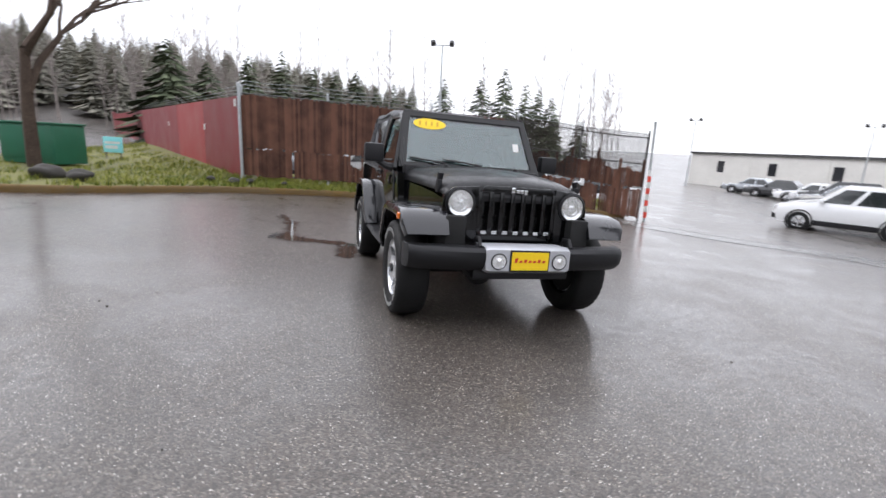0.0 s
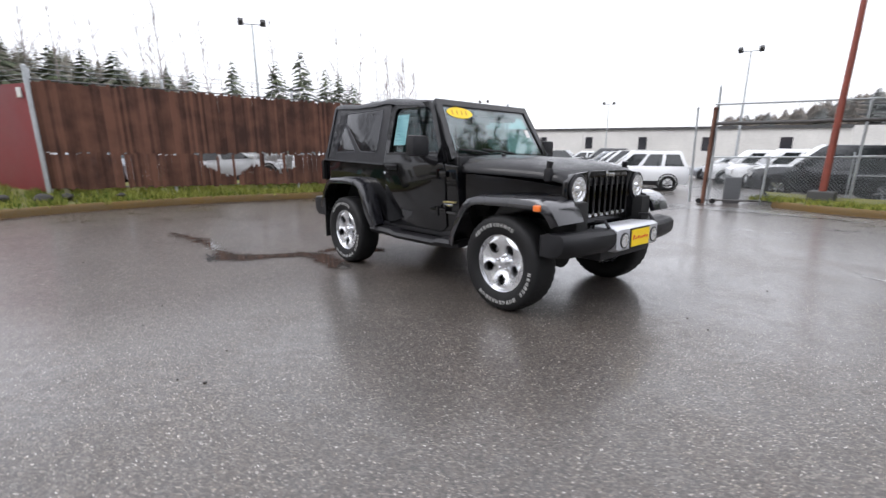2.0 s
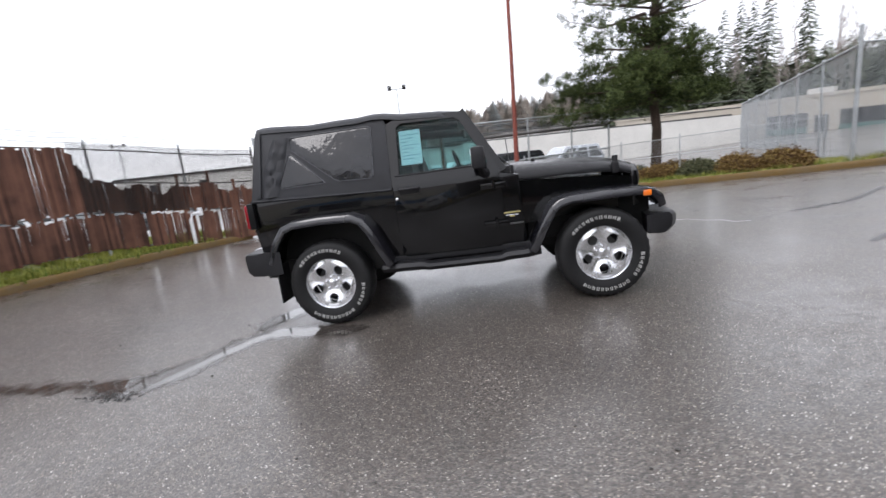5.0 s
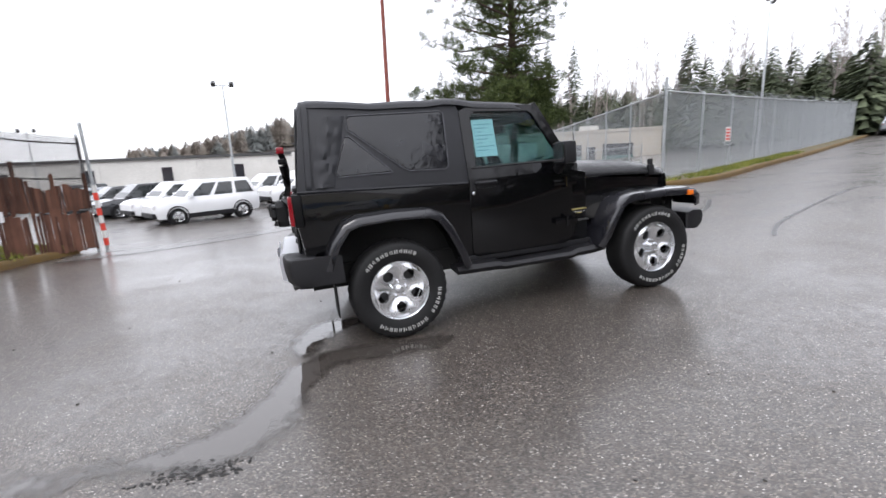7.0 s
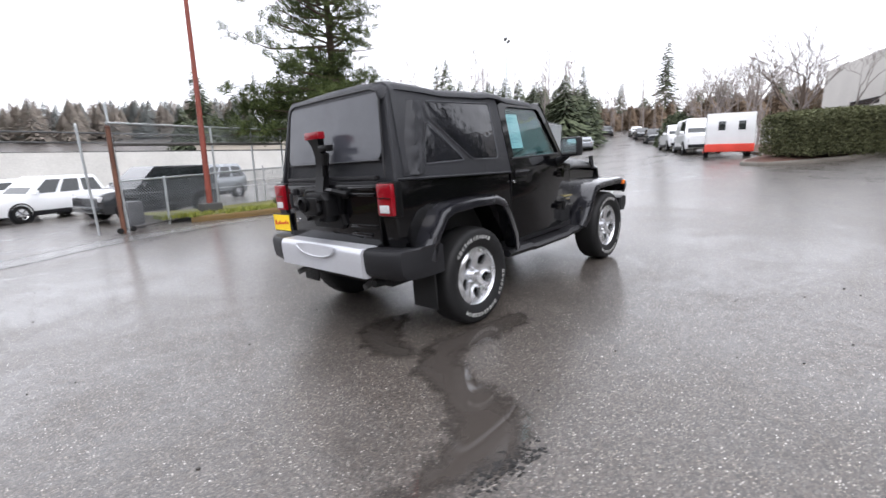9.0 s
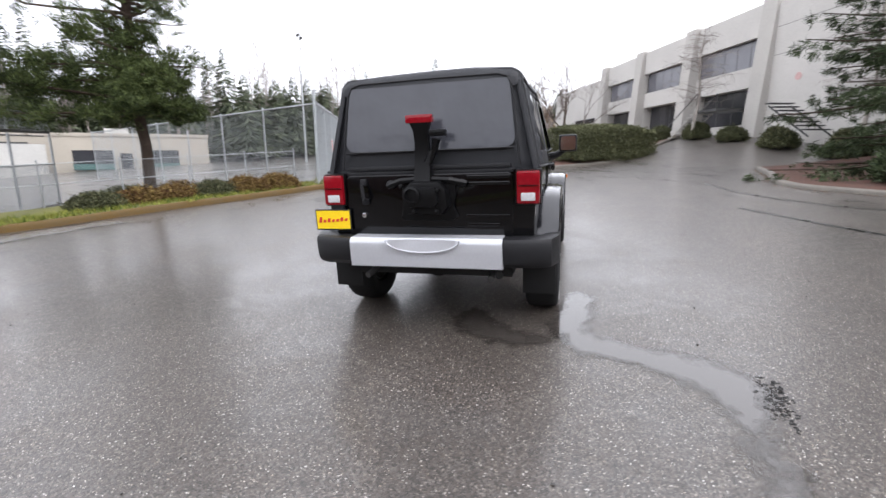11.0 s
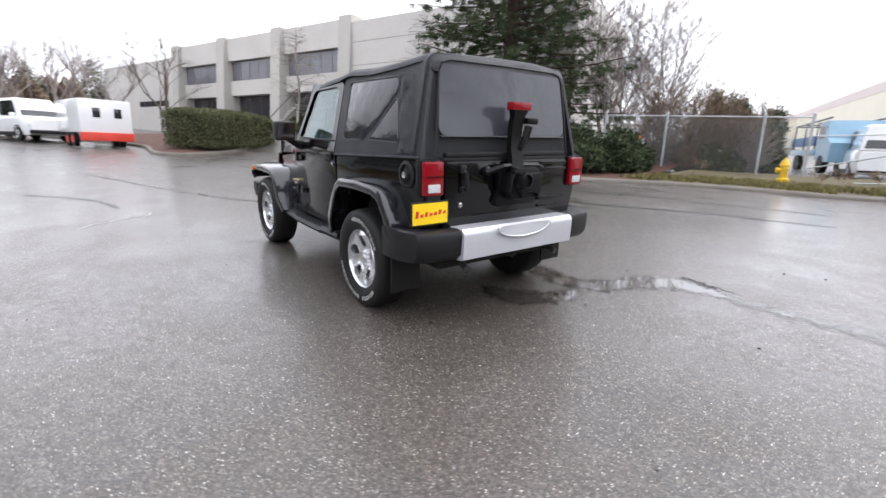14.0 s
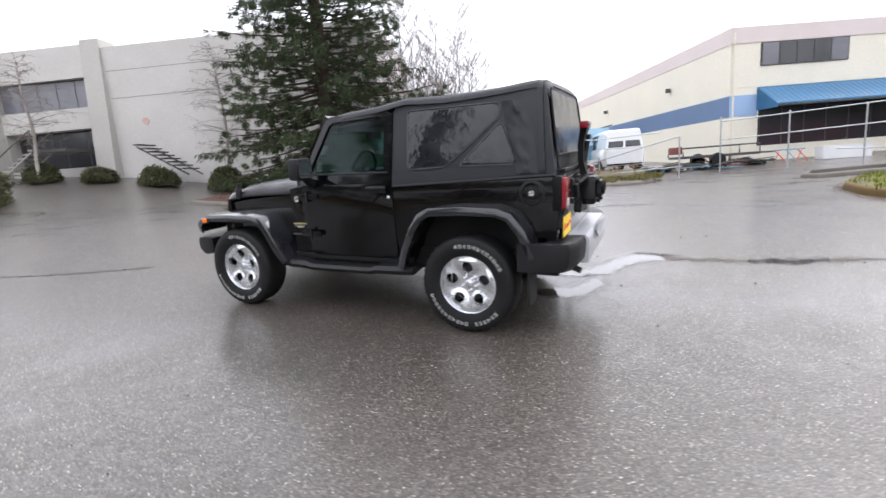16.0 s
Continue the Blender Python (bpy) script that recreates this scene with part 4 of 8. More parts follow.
def window(o, u, v, s0, s1, z0, z1, panes, m, parent, depth=0.25, name="window", d=0.0):
    """A recessed window: dark reveal, frame, and each pane."""
    fr = wpart(name, o, u, v, (s0 - 0.03, s1 + 0.03, d + depth, d + depth + 0.06, z0 - 0.03, z1 + 0.03), FRAME, parent)
    w = (s1 - s0) / panes
    for k in range(panes):
        wpart("pane", o, u, v, (s0 + k * w + 0.03, s0 + (k + 1) * w - 0.03, d + depth - 0.012, d + depth - 0.002, z0, z1), m[k % len(m)], fr)
    return fr


# grey concrete office building
ob = empty("office_building", pose(0, 0, 0), "two-storey grey concrete building with sloped pillars and dark window bays", "building")
U, V = Vector((0.94, 0.342, 0)), Vector((0.342, -0.94, 0))
O = Vector((22.1, -9.5, 0))
ZB, ZT = 2.1, 8.45
GROOVE = mat("groove_paint", (0.20, 0.19, 0.18), 0.8)
wpart("blank_wall", O, U, V, (-14.0, -0.9, 0.1, 9, ZB - 1.5, ZT - 0.35), CONC, ob, "blank concrete wall with thin grooves")
for z in (7.0, 5.75):
    wpart("groove", O, U, V, (-13.95, -1.0, 0.092, 0.098, z, z + 0.025), GROOVE, ob)
for k in range(3):
    a, b = 6.2 * k, 6.2 * k + 5.25
    wpart("parapet_wall", O, U, V, (a, b, 0.25, 8, 6.9, ZT - 0.06), CONC, ob)
    wpart("spandrel", O, U, V, (a, b, 0.35, 1.2, 4.55, 5.55), CONC, ob)
    wpart("sill_wall", O, U, V, (a, b, 0.35, 1.2, ZB - 1.5, 2.7), CONC, ob)
    window(O, U, V, a + 0.1, b - 0.1, 5.58, 6.87, 5, (GREYWIN,), ob, 0.55)
    window(O, U, V, a + 0.1, b - 0.1, 2.73, 4.52, 4, (DARKWIN,), ob, 0.95)
    for s in (a, b - 0.05):
        wpart("reveal", O, U, V, (s, s + 0.05, 0.36, 1.3, ZB, 6.75), CONC2, ob)
for k in range(4):
    bm = bmesh.new()
    s = 6.2 * k
    rows = []
    for z, f in ((ZB - 1.5, -0.5), (ZB, -0.38), (ZT - 0.2, 0.0), (ZT + 0.05, 0.02)):
        c = [O + U * (s + q) + V * dd for q, dd in ((-0.95, f), (0.0, f), (0.0, 1.0), (-0.95, 1.0))]
        rows.append([(p.x, p.y, z) for p in c])
    loft(bm, rows)
    part("pillar", bm, CONC2, ob, "sloped concrete pillar")
wpart("end_wall", O, U, V, (18.6, 32, 0.4, 9, ZB - 1.5, ZT - 0.7), CONC, ob)
window(O, U, V, 20.5, 25.5, 4.1, 4.5, 5, (DARKWIN,), ob, 0.385)
wpart("roof_slab", O, U, V, (-13, 32, 1.0, 9, ZT - 1.3, ZT - 1.1), CONC2, ob)
bm = bmesh.new()
lathe(bm, [(0.17, 0), (0.17, -0.02), (0.002, -0.022)], "y", (0, 0, 0), 18)
c = O + U * -2.6 + V * 0.09
part("sign_disc", bm, mat("faded_red_mark", (0.55, 0.36, 0.34), 0.8), ob, "faded red mark on the wall", 35, Matrix.Translation((c.x, c.y, 4.6)) @ Matrix.Rotation(radians(200), 4, "Z"))
for s0, dirn, nst in ((1.75, 1, 9), (-3.4, -1, 8)):
    tread_m = mat("pale_stair_treads", (0.45, 0.43, 0.40), 0.7) if dirn > 0 else FRAME
    bm = bmesh.new()
    zt = ZB + 0.17 * nst * 0.9
    for dd in (-1.66, -0.64):
        e0, e1 = O + U * (s0 + 0.15) + V * dd, O + U * (s0 + 0.15 + dirn * 0.28 * nst) + V * dd
        tube(bm, [(e0.x, e0.y, zt - 0.08), (e1.x, e1.y, zt - 0.08 - 0.17 * nst)], 0.035, 6)
    st = part("outside_stair", bm, tread_m, ob, "outside stair with separate treads")
    for k in range(nst):
        c = [O + U * (s0 + dirn * 0.28 * k + q) + V * dd for q, dd in ((0, -1.7), (0.3, -1.7), (0.3, -0.6), (0, -0.6))]
        z = zt + 0.05 - 0.17 * k
        bm = bmesh.new()
        loft(bm, [[(p.x, p.y, z - 0.05) for p in c], [(p.x, p.y, z) for p in c]])
        part("tread", bm, tread_m, st)
    if dirn < 0:
        continue
    bm = bmesh.new()
    for dd in (-1.7, -0.6):
        e0, e1 = O + U * s0 + V * dd, O + U * (s0 + dirn * 0.28 * nst) + V * dd
        zt = ZB + 0.17 * nst * 0.9
        tube(bm, [(e0.x, e0.y, zt + 0.9), (e1.x, e1.y, zt - 0.17 * nst + 0.9)], 0.03, 6)
        tube(bm, [(e0.x, e0.y, zt - 0.1), (e0.x, e0.y, zt + 0.9)], 0.03, 6)
    part("handrail", bm, STEEL, st)
    c = [O + U * (s0 + q) + V * dd for q, dd in ((0, -1.7), (-dirn * 1.6, -1.7), (-dirn * 1.6, 0.1), (0, 0.1))]
    bm = bmesh.new()
    zt = ZB + 0.17 * nst * 0.9
    loft(bm, [[(p.x, p.y, zt - 0.12) for p in c], [(p.x, p.y, zt) for p in c]])
    part("landing", bm, STEEL, st)

# cream building with blue band and awning
cb = empty("cream_building", pose(0, 0, 0), "cream metal-clad building with a blue band and blue awning", "building")
F, S = Vector((-0.899, -0.438, 0)), Vector((0.438, -0.899, 0))
Q = Vector((-5.32, -19.75, 0))
wpart("front_wall", Q, F, S, (0, 26, 0, 0.25, 3.75, 5.55), CREAM, cb)
wpart("side_wall", Q, F, S, (0, 0.25, 0.25, 46, 0, 6.1), CREAM, cb)
wpart("front_wall_low", Q, F, S, (0, 1.25, 0, 0.24, 0, 3.74), CREAM, cb)
wpart("front_wall_low", Q, F, S, (11.4, 26, 0, 0.24, 0, 3.74), CREAM, cb)
wpart("front_wall_low", Q, F, S, (1.25, 11.4, 0, 0.24, 0, 1.25), CREAM, cb)
wpart("front_wall_low", Q, F, S, (7.4, 8.8, 0, 0.24, 1.25, 2.9), CREAM, cb)
wpart("front_wall_low", Q, F, S, (1.25, 11.4, 0, 0.24, 2.9, 3.74), CREAM, cb)
wpart("cap_band", Q, F, S, (-0.02, 26, -0.03, 46, 5.55, 6.2), PINK, cb, "pinkish grey cap band")
wpart("blue_band", Q, F, S, (-0.012, 1.2, -0.012, 0.0, 2.55, 3.44), BLUEBAND, cb, "blue painted band")
bm = bmesh.new()
bb = [Q + F * -0.012 + S * d for d in (0, 46)]
vs = [bm.verts.new((bb[0].x, bb[0].y, 2.55)), bm.verts.new((bb[1].x, bb[1].y, 2.55)), bm.verts.new((bb[1].x, bb[1].y, 3.44)), bm.verts.new((bb[0].x, bb[0].y, 3.44))]
bm.faces.new(vs)
bmesh.ops.solidify(bm, geom=bm.faces[:], thickness=0.008)
part("blue_band", bm, BLUEBAND, cb, "blue painted band")
window(Q, F, S, 1.3, 5.0, 4.62, 5.5, 5, (GREYWIN, DARKWIN, DARKWIN, DARKWIN, GREYWIN), cb, -0.04, d=0.0)
window(Q, F, S, 1.4, 7.3, 1.28, 2.88, 6, (DARKWIN,), cb, 0.1)
window(Q, F, S, 8.9, 11.3, 1.28, 2.88, 2, (DARKWIN,), cb, 0.1)
aw = wpart("awning", Q, F, S, (1.2, 11.3, -0.06, 0.0, 3.5, 3.72), AWNING, cb, "blue ribbed metal awning")
for k in range(42):
    s = 1.2 + k * 0.24
    bm = bmesh.new()
    rows = []
    for ss, o in ((s, 0.0), (s + 0.12, 0.035), (s + 0.235, 0.0)):
        a, b = Q + F * ss + S * -0.03, Q + F * ss + S * -1.25
        rows.append([(a.x, a.y, 3.70 + o), (b.x, b.y, 2.90 + o), (b.x, b.y, 2.83 + o), (a.x, a.y, 3.61 + o)])
    loft(bm, rows)
    part("rib_panel", bm, AWNING, aw)
bm = bmesh.new()
a, b = Q + F * 1.2, Q + F * 1.2 + S * -1.25
loft(bm, [[(a.x + F.x * o, a.y + F.y * o, 3.7), (b.x + F.x * o, b.y + F.y * o, 2.9), (b.x + F.x * o, b.y + F.y * o, 2.75), (a.x + F.x * o, a.y + F.y * o, 2.75)] for o in (-0.02, 0.0)])
part("awning_end", bm, AWNING, aw)
wpart("far_wing", Q, F, S, (-9, 0, 44, 50, 0, 6.1), CREAM, cb, "far cream wing of the building")
wpart("far_wing_cap", Q, F, S, (-9.02, 0, 43.97, 50, 5.5, 6.15), PINK, cb)
bm = bmesh.new()
tube(bm, [tuple(Q + F * 0.12 + S * -0.04) [:2] + (0.5,), tuple(Q + F * 0.12 + S * -0.04)[:2] + (6.0,)], 0.04, 6)
part("downpipe", bm, CREAM, cb)
for d in (5, 14):
    bm = bmesh.new()
    c = Q + F * -0.15 + S * d
    bx(bm, -0.12, 0.12, -0.12, 0.12, 4.4, 4.6, 0.02, Matrix.Translation((c.x, c.y, 0)))
    part("wall_lamp", bm, FRAME, cb)

# long white block building to the north
wb = empty("white_building", pose(0, 0, 0), "long low white block building with small dark windows", "building")
W0, WU, WV = Vector((-43, 45.0, 0)), Vector((1, 0.02, 0)).normalized(), Vector((-0.02, 1, 0)).normalized()
wpart("front_wall", W0, WU, WV, (0, 78, 0, 8, -3, 2.15), WBLOCK, wb)
wpart("roof_edge", W0, WU, WV, (-0.2, 78.2, -0.2, 8.2, 2.15, 2.4), FRAME, wb, "dark roof edge")
for k in range(12):
    s = 4 + 6.3 * k
    wpart("window", W0, WU, WV, (s, s + 0.9, -0.03, 0.0, 0.1, 1.4), DARKWIN, wb)
for k in range(9):
    s = 8 + 8.0 * k
    wpart("pilaster", W0, WU, WV, (s, s + 0.25, -0.06, 0.0, -3, 2.1), WBLOCK, wb)

# beige building beyond the fence
bb = empty("beige_building", pose(0, 0, 0), "low beige flat-roofed building with green-glazed openings", "building")
B0 = Vector((25.0, 46.5, 0))
BU = Vector((11.0, -10.0, 0)).normalized()
BV = Vector((10.0, 11.0, 0)).normalized()
wpart("front_wall", B0, BU, BV, (-12, 15, 0, 10, -3, 3.0), BEIGE, bb)
wpart("parapet", B0, BU, BV, (-12.1, 15.1, -0.1, 10.1, 3.0, 3.3), BEIGE, bb)
for s in (3.5, 9.0):
    wpart("opening", B0, BU, BV, (s, s + 3.2, -0.03, 0.0, -0.2, 1.7), DARKWIN, bb)
    wpart("awning", B0, BU, BV, (s, s + 3.2, -0.5, 0.0, -0.1, 0.4), mat("dull_green_canopy", (0.07, 0.15, 0.14), 0.6), bb, "dull green canopy")
wpart("door", B0, BU, BV, (7.2, 8.2, -0.03, 0.0, -0.4, 1.4), DARKWIN, bb)
wpart("rooftop_unit", B0, BU, BV, (6, 8, 3, 5, 3.3, 3.9), WBLOCK, bb)
# raised ramp with rails beyond the gate
rp = empty("ramp_wall", pose(0, 0, 0), "long grey concrete ramp wall with dark pipe rails", "wall")
R0, RU, RV = Vector((4.0, 40.0, 0)), Vector((0.98, 0.2, 0)).normalized(), Vector((-0.2, 0.98, 0)).normalized()
wpart("wall", R0, RU, RV, (-6, 22, 0, 0.4, -3, 2.2), WBLOCK, rp)
for h in (2.9, 3.6):
    bm = bmesh.new()
    a, b = R0 + RU * -6, R0 + RU * 22
    tube(bm, [(a.x, a.y, h), (b.x, b.y, h)], 0.06, 6)
    part("rail", bm, STEEL, rp)


# ---- the black off-road car ----
LEVEL = Matrix(((0.99934, 0.0006, -0.03646, 0), (0.0006, 0.99946, 0.03296, 0), (0.03646, -0.03296, 0.99879, 0), (0, 0, 0, 1)))
car = empty("off_road_car", LEVEL, "glossy black two-door off-road car with soft top on wet asphalt", "car")


def lean(vs, k=0.215, z0=1.2):
    """The upper sides lean in."""
    for v in vs:
        if v.co.z > z0:
            v.co.y -= math.copysign((v.co.z - z0) * k, v.co.y)


def lean_bm(bm, k=0.215, z0=1.2):
    lean(bm.verts, k, z0)


def both(make, name, m, label="", parent=None):
    """The same part on either side; make(bm, s) builds it for the side s."""
    out = []
    for s in (1, -1):
        bm = bmesh.new()
        make(bm, s)
        out.append(part(name, bm, m, parent or car, label))
    return out


# tub with its rear arches
bm = bmesh.new()
tub = [(-1.86, 0.66), (-1.76, 0.60), (-1.70, 0.80), (-1.58, 0.93), (-1.44, 0.985), (-0.98, 0.985), (-0.84, 0.92), (-0.72, 0.74), (-0.64, 0.52), (0.56, 0.52), (0.60, 0.58), (0.58, 1.16), (0.40, 1.20), (-1.88, 1.215), (-1.90, 1.0)]
prism(bm, tub, "y", -0.772, 0.772, 0.02)
for v in bm.verts:
    if v.co.z < 0.8:
        v.co.y *= 1 - 0.05 * (0.8 - v.co.z) / 0.3
body = part("body", bm, PAINT, car)
# hood and nose
bm = bmesh.new()
rows = []
for x, w, zs, zt in ((0.52, 0.708, 1.13, 1.268), (0.62, 0.70, 1.125, 1.265), (1.0, 0.655, 1.11, 1.245), (1.35, 0.615, 1.09, 1.208), (1.50, 0.597, 1.07, 1.178), (1.57, 0.587, 1.05, 1.148), (1.60, 0.58, 1.03, 1.105)):
    rows.append([(x, -w, zs - 0.02), (x, -w, zs), (x, -w + 0.015, zs + 0.03), (x, -w * 0.94, zs + 0.45 * (zt - zs)), (x, -w * 0.82, zt - 0.035), (x, -w * 0.5, zt - 0.008), (x, 0, zt), (x, w * 0.5, zt - 0.008), (x, w * 0.82, zt - 0.035), (x, w * 0.94, zs + 0.45 * (zt - zs)), (x, w - 0.015, zs + 0.03), (x, w, zs), (x, w, zs - 0.02)])
loft(bm, rows)
part("hood", bm, HOODP, car, "wet black hood beaded with rain")
bm = bmesh.new()
bx(bm, 0.43, 0.55, -0.70, 0.70, 1.12, 1.245, 0.02)
part("cowl", bm, PLASTIC, car)
bm = bmesh.new()
rows = [[(x, -w, z0), (x, -w, z1), (x, w, z1), (x, w, z0)] for x, w, z0, z1 in ((0.5, 0.712, 0.72, 1.10), (0.62, 0.695, 0.72, 1.095), (1.0, 0.65, 0.74, 1.07), (1.35, 0.61, 0.76, 1.04), (1.56, 0.585, 0.72, 1.01))]
loft(bm, rows)
part("cowl_side", bm, PAINT, car)
# engine bay, floor, wells and axles underneath
bm = bmesh.new()
bx(bm, 0.5, 1.56, -0.48, 0.48, 0.46, 0.9)
bx(bm, -1.85, 0.6, -0.6, 0.6, 0.44, 0.62)
bx(bm, -1.8, -0.6, -0.56, 0.56, 0.55, 1.0)
tube(bm, [(1.212, -0.7, 0.405), (1.212, 0.7, 0.405)], 0.045)
tube(bm, [(-1.212, -0.7, 0.405), (-1.212, 0.7, 0.405)], 0.05)
lathe(bm, [(0.02, -0.1), (0.14, -0.07), (0.15, 0.05), (0.02, 0.1)], "x", (-1.25, 0.12, 0.40), 14)
lathe(bm, [(0.02, -0.1), (0.12, -0.07), (0.13, 0.05), (0.02, 0.1)], "x", (1.25, -0.15, 0.40), 14)
tube(bm, [(-1.3, -0.5, 0.42), (-1.75, -0.5, 0.46), (-1.95, -0.52, 0.48)], 0.03)
for s in (1, -1):
    tube(bm, [(-1.212, s * 0.5, 0.42), (-1.3, s * 0.48, 0.8)], 0.05)
    tube(bm, [(1.212, s * 0.5, 0.42), (1.2, s * 0.46, 0.8)], 0.05)
    tube(bm, [(-1.7, s * 0.38, 0.5), (0.5, s * 0.38, 0.48), (1.7, s * 0.38, 0.52)], 0.05)
part("underbody", bm, DARK, car)
both(lambda bm, s: tube(bm, [(-1.86, -0.45 * s - 0.02, 0.50), (-2.0, -0.47 * s, 0.46)], 0.025), "tow_hook", STEEL)


# doors
def door_shell(bm, s):
    pts = [(-0.535, 0.62), (-0.535, 1.195), (0.40, 1.195), (0.43, 1.12), (0.43, 0.60), (0.36, 0.545), (-0.50, 0.545), (-0.53, 0.58)]
    prism(bm, pts, "y", s * 0.765, s * 0.788, 0.008)
    for v in bm.verts:
        if v.co.z < 0.8:
            v.co.y *= 1 - 0.05 * (0.8 - v.co.z) / 0.3


def door_frame(bm, s):
    o = [(-0.535, 1.19), (-0.535, 1.745), (-0.45, 1.778), (0.11, 1.768), (0.16, 1.735), (0.43, 1.21), (0.42, 1.19)]
    i = [(-0.46, 1.29), (-0.447, 1.70), (-0.40, 1.735), (0.075, 1.718), (0.12, 1.69), (0.325, 1.305), (0.31, 1.29)]
    ring(bm, o, i, "y", s * 0.755, s * 0.79)
    lean_bm(bm)


def door_glass(bm, s):
    prism(bm, [(-0.465, 1.285), (-0.452, 1.705), (-0.40, 1.74), (0.08, 1.723), (0.125, 1.69), (0.33, 1.305), (0.31, 1.285)], "y", s * 0.766, s * 0.772)
    lean_bm(bm)


doors = both(door_shell, "door", PAINT)
for d, s in zip(doors, (1, -1)):
    for nm, fn, m in (("window_frame", door_frame, PAINT), ("pane", door_glass, GLASS)):
        bm = bmesh.new()
        fn(bm, s)
        o = part(nm, bm, m, d)
        if nm == "pane":
            o.visible_shadow = False
    bm = bmesh.new()
    bx(bm, -0.475, -0.30, min(s * 0.785, s * 0.797), max(s * 0.785, s * 0.797), 1.115, 1.175, 0.004)
    tube(bm, [(-0.478, s * 0.797, 1.155), (-0.462, s * 0.822, 1.158), (-0.315, s * 0.822, 1.158), (-0.298, s * 0.797, 1.155)], 0.012)
    part("handle", bm, PLASTIC, d)
    bm = bmesh.new()
    lathe(bm, [(0.014, 0), (0.014, 0.012), (0.004, 0.016)] if s > 0 else [(0.014, 0), (0.014, -0.012), (0.004, -0.016)], "y", (-0.505, s * 0.787, 1.08), 12)
    part("lock", bm, CHROME, d, "small chrome lock")
    bm = bmesh.new()
    tube(bm, [(-0.50, s * 0.772, 1.281), (0.31, s * 0.772, 1.281)], 0.009, 6)
    part("window_seal", bm, PLASTIC, d)
    for z in (1.088, 0.75):
        bm = bmesh.new()
        bx(bm, 0.24, 0.46, min(s * 0.785, s * 0.80), max(s * 0.785, s * 0.80), z - 0.025, z + 0.025, 0.004)
        tube(bm, [(0.355, s * 0.80, z - 0.045), (0.355, s * 0.80, z + 0.045)], 0.014)
        part("hinge", bm, PAINT, d)
    # mirror
    bm = bmesh.new()
    bx(bm, 0.20, 0.31, min(s * 0.86, s * 1.05), max(s * 0.86, s * 1.05), 1.25, 1.43, 0.025)
    tube(bm, [(0.30, s * 0.76, 1.20), (0.27, s * 0.84, 1.22), (0.26, s * 0.92, 1.27)], [0.05, 0.035, 0.03])
    mi = part("mirror", bm, PLASTIC, d)
    bm = bmesh.new()
    prism(bm, rrect(min(s * 0.878, s * 1.034), max(s * 0.878, s * 1.034), 1.268, 1.412, 0.02), "x", 0.196, 0.199)
    part("mirror_glass", bm, CHROME, mi, "mirror glass")

# price sheet in the right-hand door window, and small tags
bm = bmesh.new()
bx(bm, -0.43, -0.238, -0.764, -0.761, 1.366, 1.668)
lean_bm(bm)
sheet = part("window_sheet", bm, PAPER, car, "pale blue printed sheet inside the door window")
for k in range(8):
    bm = bmesh.new()
    bx(bm, -0.415, -0.255 - 0.05 * (k % 3), -0.7648, -0.7642, 1.625 - k * 0.03, 1.631 - k * 0.03)
    lean_bm(bm)
    part("text_bar", bm, BLUEINK, sheet)

# soft top
def quarter(bm, s):
    prism(bm, [(-0.535, 1.165), (-1.868, 1.212), (-1.785, 1.80), (-1.73, 1.85), (-0.56, 1.81), (-0.535, 1.75)], "y", s * 0.752, s * 0.79, 0.012)
    lean_bm(bm)
    for v in bm.verts:
        v.co.y += s * 0.006 * noise.noise(v.co * 5)


both(quarter, "fabric_side", FABRIC)


def pane_front(bm, s):
    prism(bm, [(-0.695, 1.33), (-0.68, 1.725), (-0.70, 1.745), (-1.41, 1.748), (-1.437, 1.725), (-1.435, 1.655), (-1.06, 1.345), (-1.01, 1.318), (-0.725, 1.306), (-0.705, 1.31)], "y", s * 0.789, s * 0.7935, 0.002)
    lean_bm(bm)


def pane_back(bm, s):
    prism(bm, [(-1.153, 1.318), (-1.172, 1.338), (-1.44, 1.595), (-1.468, 1.59), (-1.565, 1.345), (-1.55, 1.318)], "y", s * 0.789, s * 0.7935, 0.002)
    lean_bm(bm)


SMOKEV = mat("smoked_vinyl", (0.012, 0.0125, 0.015), 0.09, var=0.5, scale=2.0, fine=6.5, spec=0.5, bump=1.0)
for fn in (pane_front, pane_back):
    for o in both(fn, "side_window", SMOKEV, "smoky vinyl window with wavy reflections"):
        pass


def hem(pts):
    def make(bm, s):
        tube(bm, [(x, s * 0.7935, z) for x, z in pts + pts[:1]], 0.0045, 5)
        lean_bm(bm)
    return make


STITCH = mat("grey_stitching", (0.055, 0.057, 0.065), 0.5, var=0.3, scale=20)
both(hem([(-0.69, 1.32), (-0.672, 1.735), (-0.70, 1.755), (-1.42, 1.758), (-1.447, 1.73), (-1.445, 1.65), (-1.06, 1.335), (-1.01, 1.308), (-0.72, 1.296)]), "stitched_hem", STITCH)
both(hem([(-1.143, 1.31), (-1.168, 1.342), (-1.44, 1.606), (-1.475, 1.60), (-1.576, 1.345), (-1.557, 1.308)]), "stitched_hem", STITCH)


def seam(bm, s):
    tube(bm, [(-0.55, s * 0.793, 1.168), (-1.2, s * 0.795, 1.196), (-1.868, s * 0.793, 1.226)], 0.009, 6)


both(seam, "belt_seam", FABRIC)


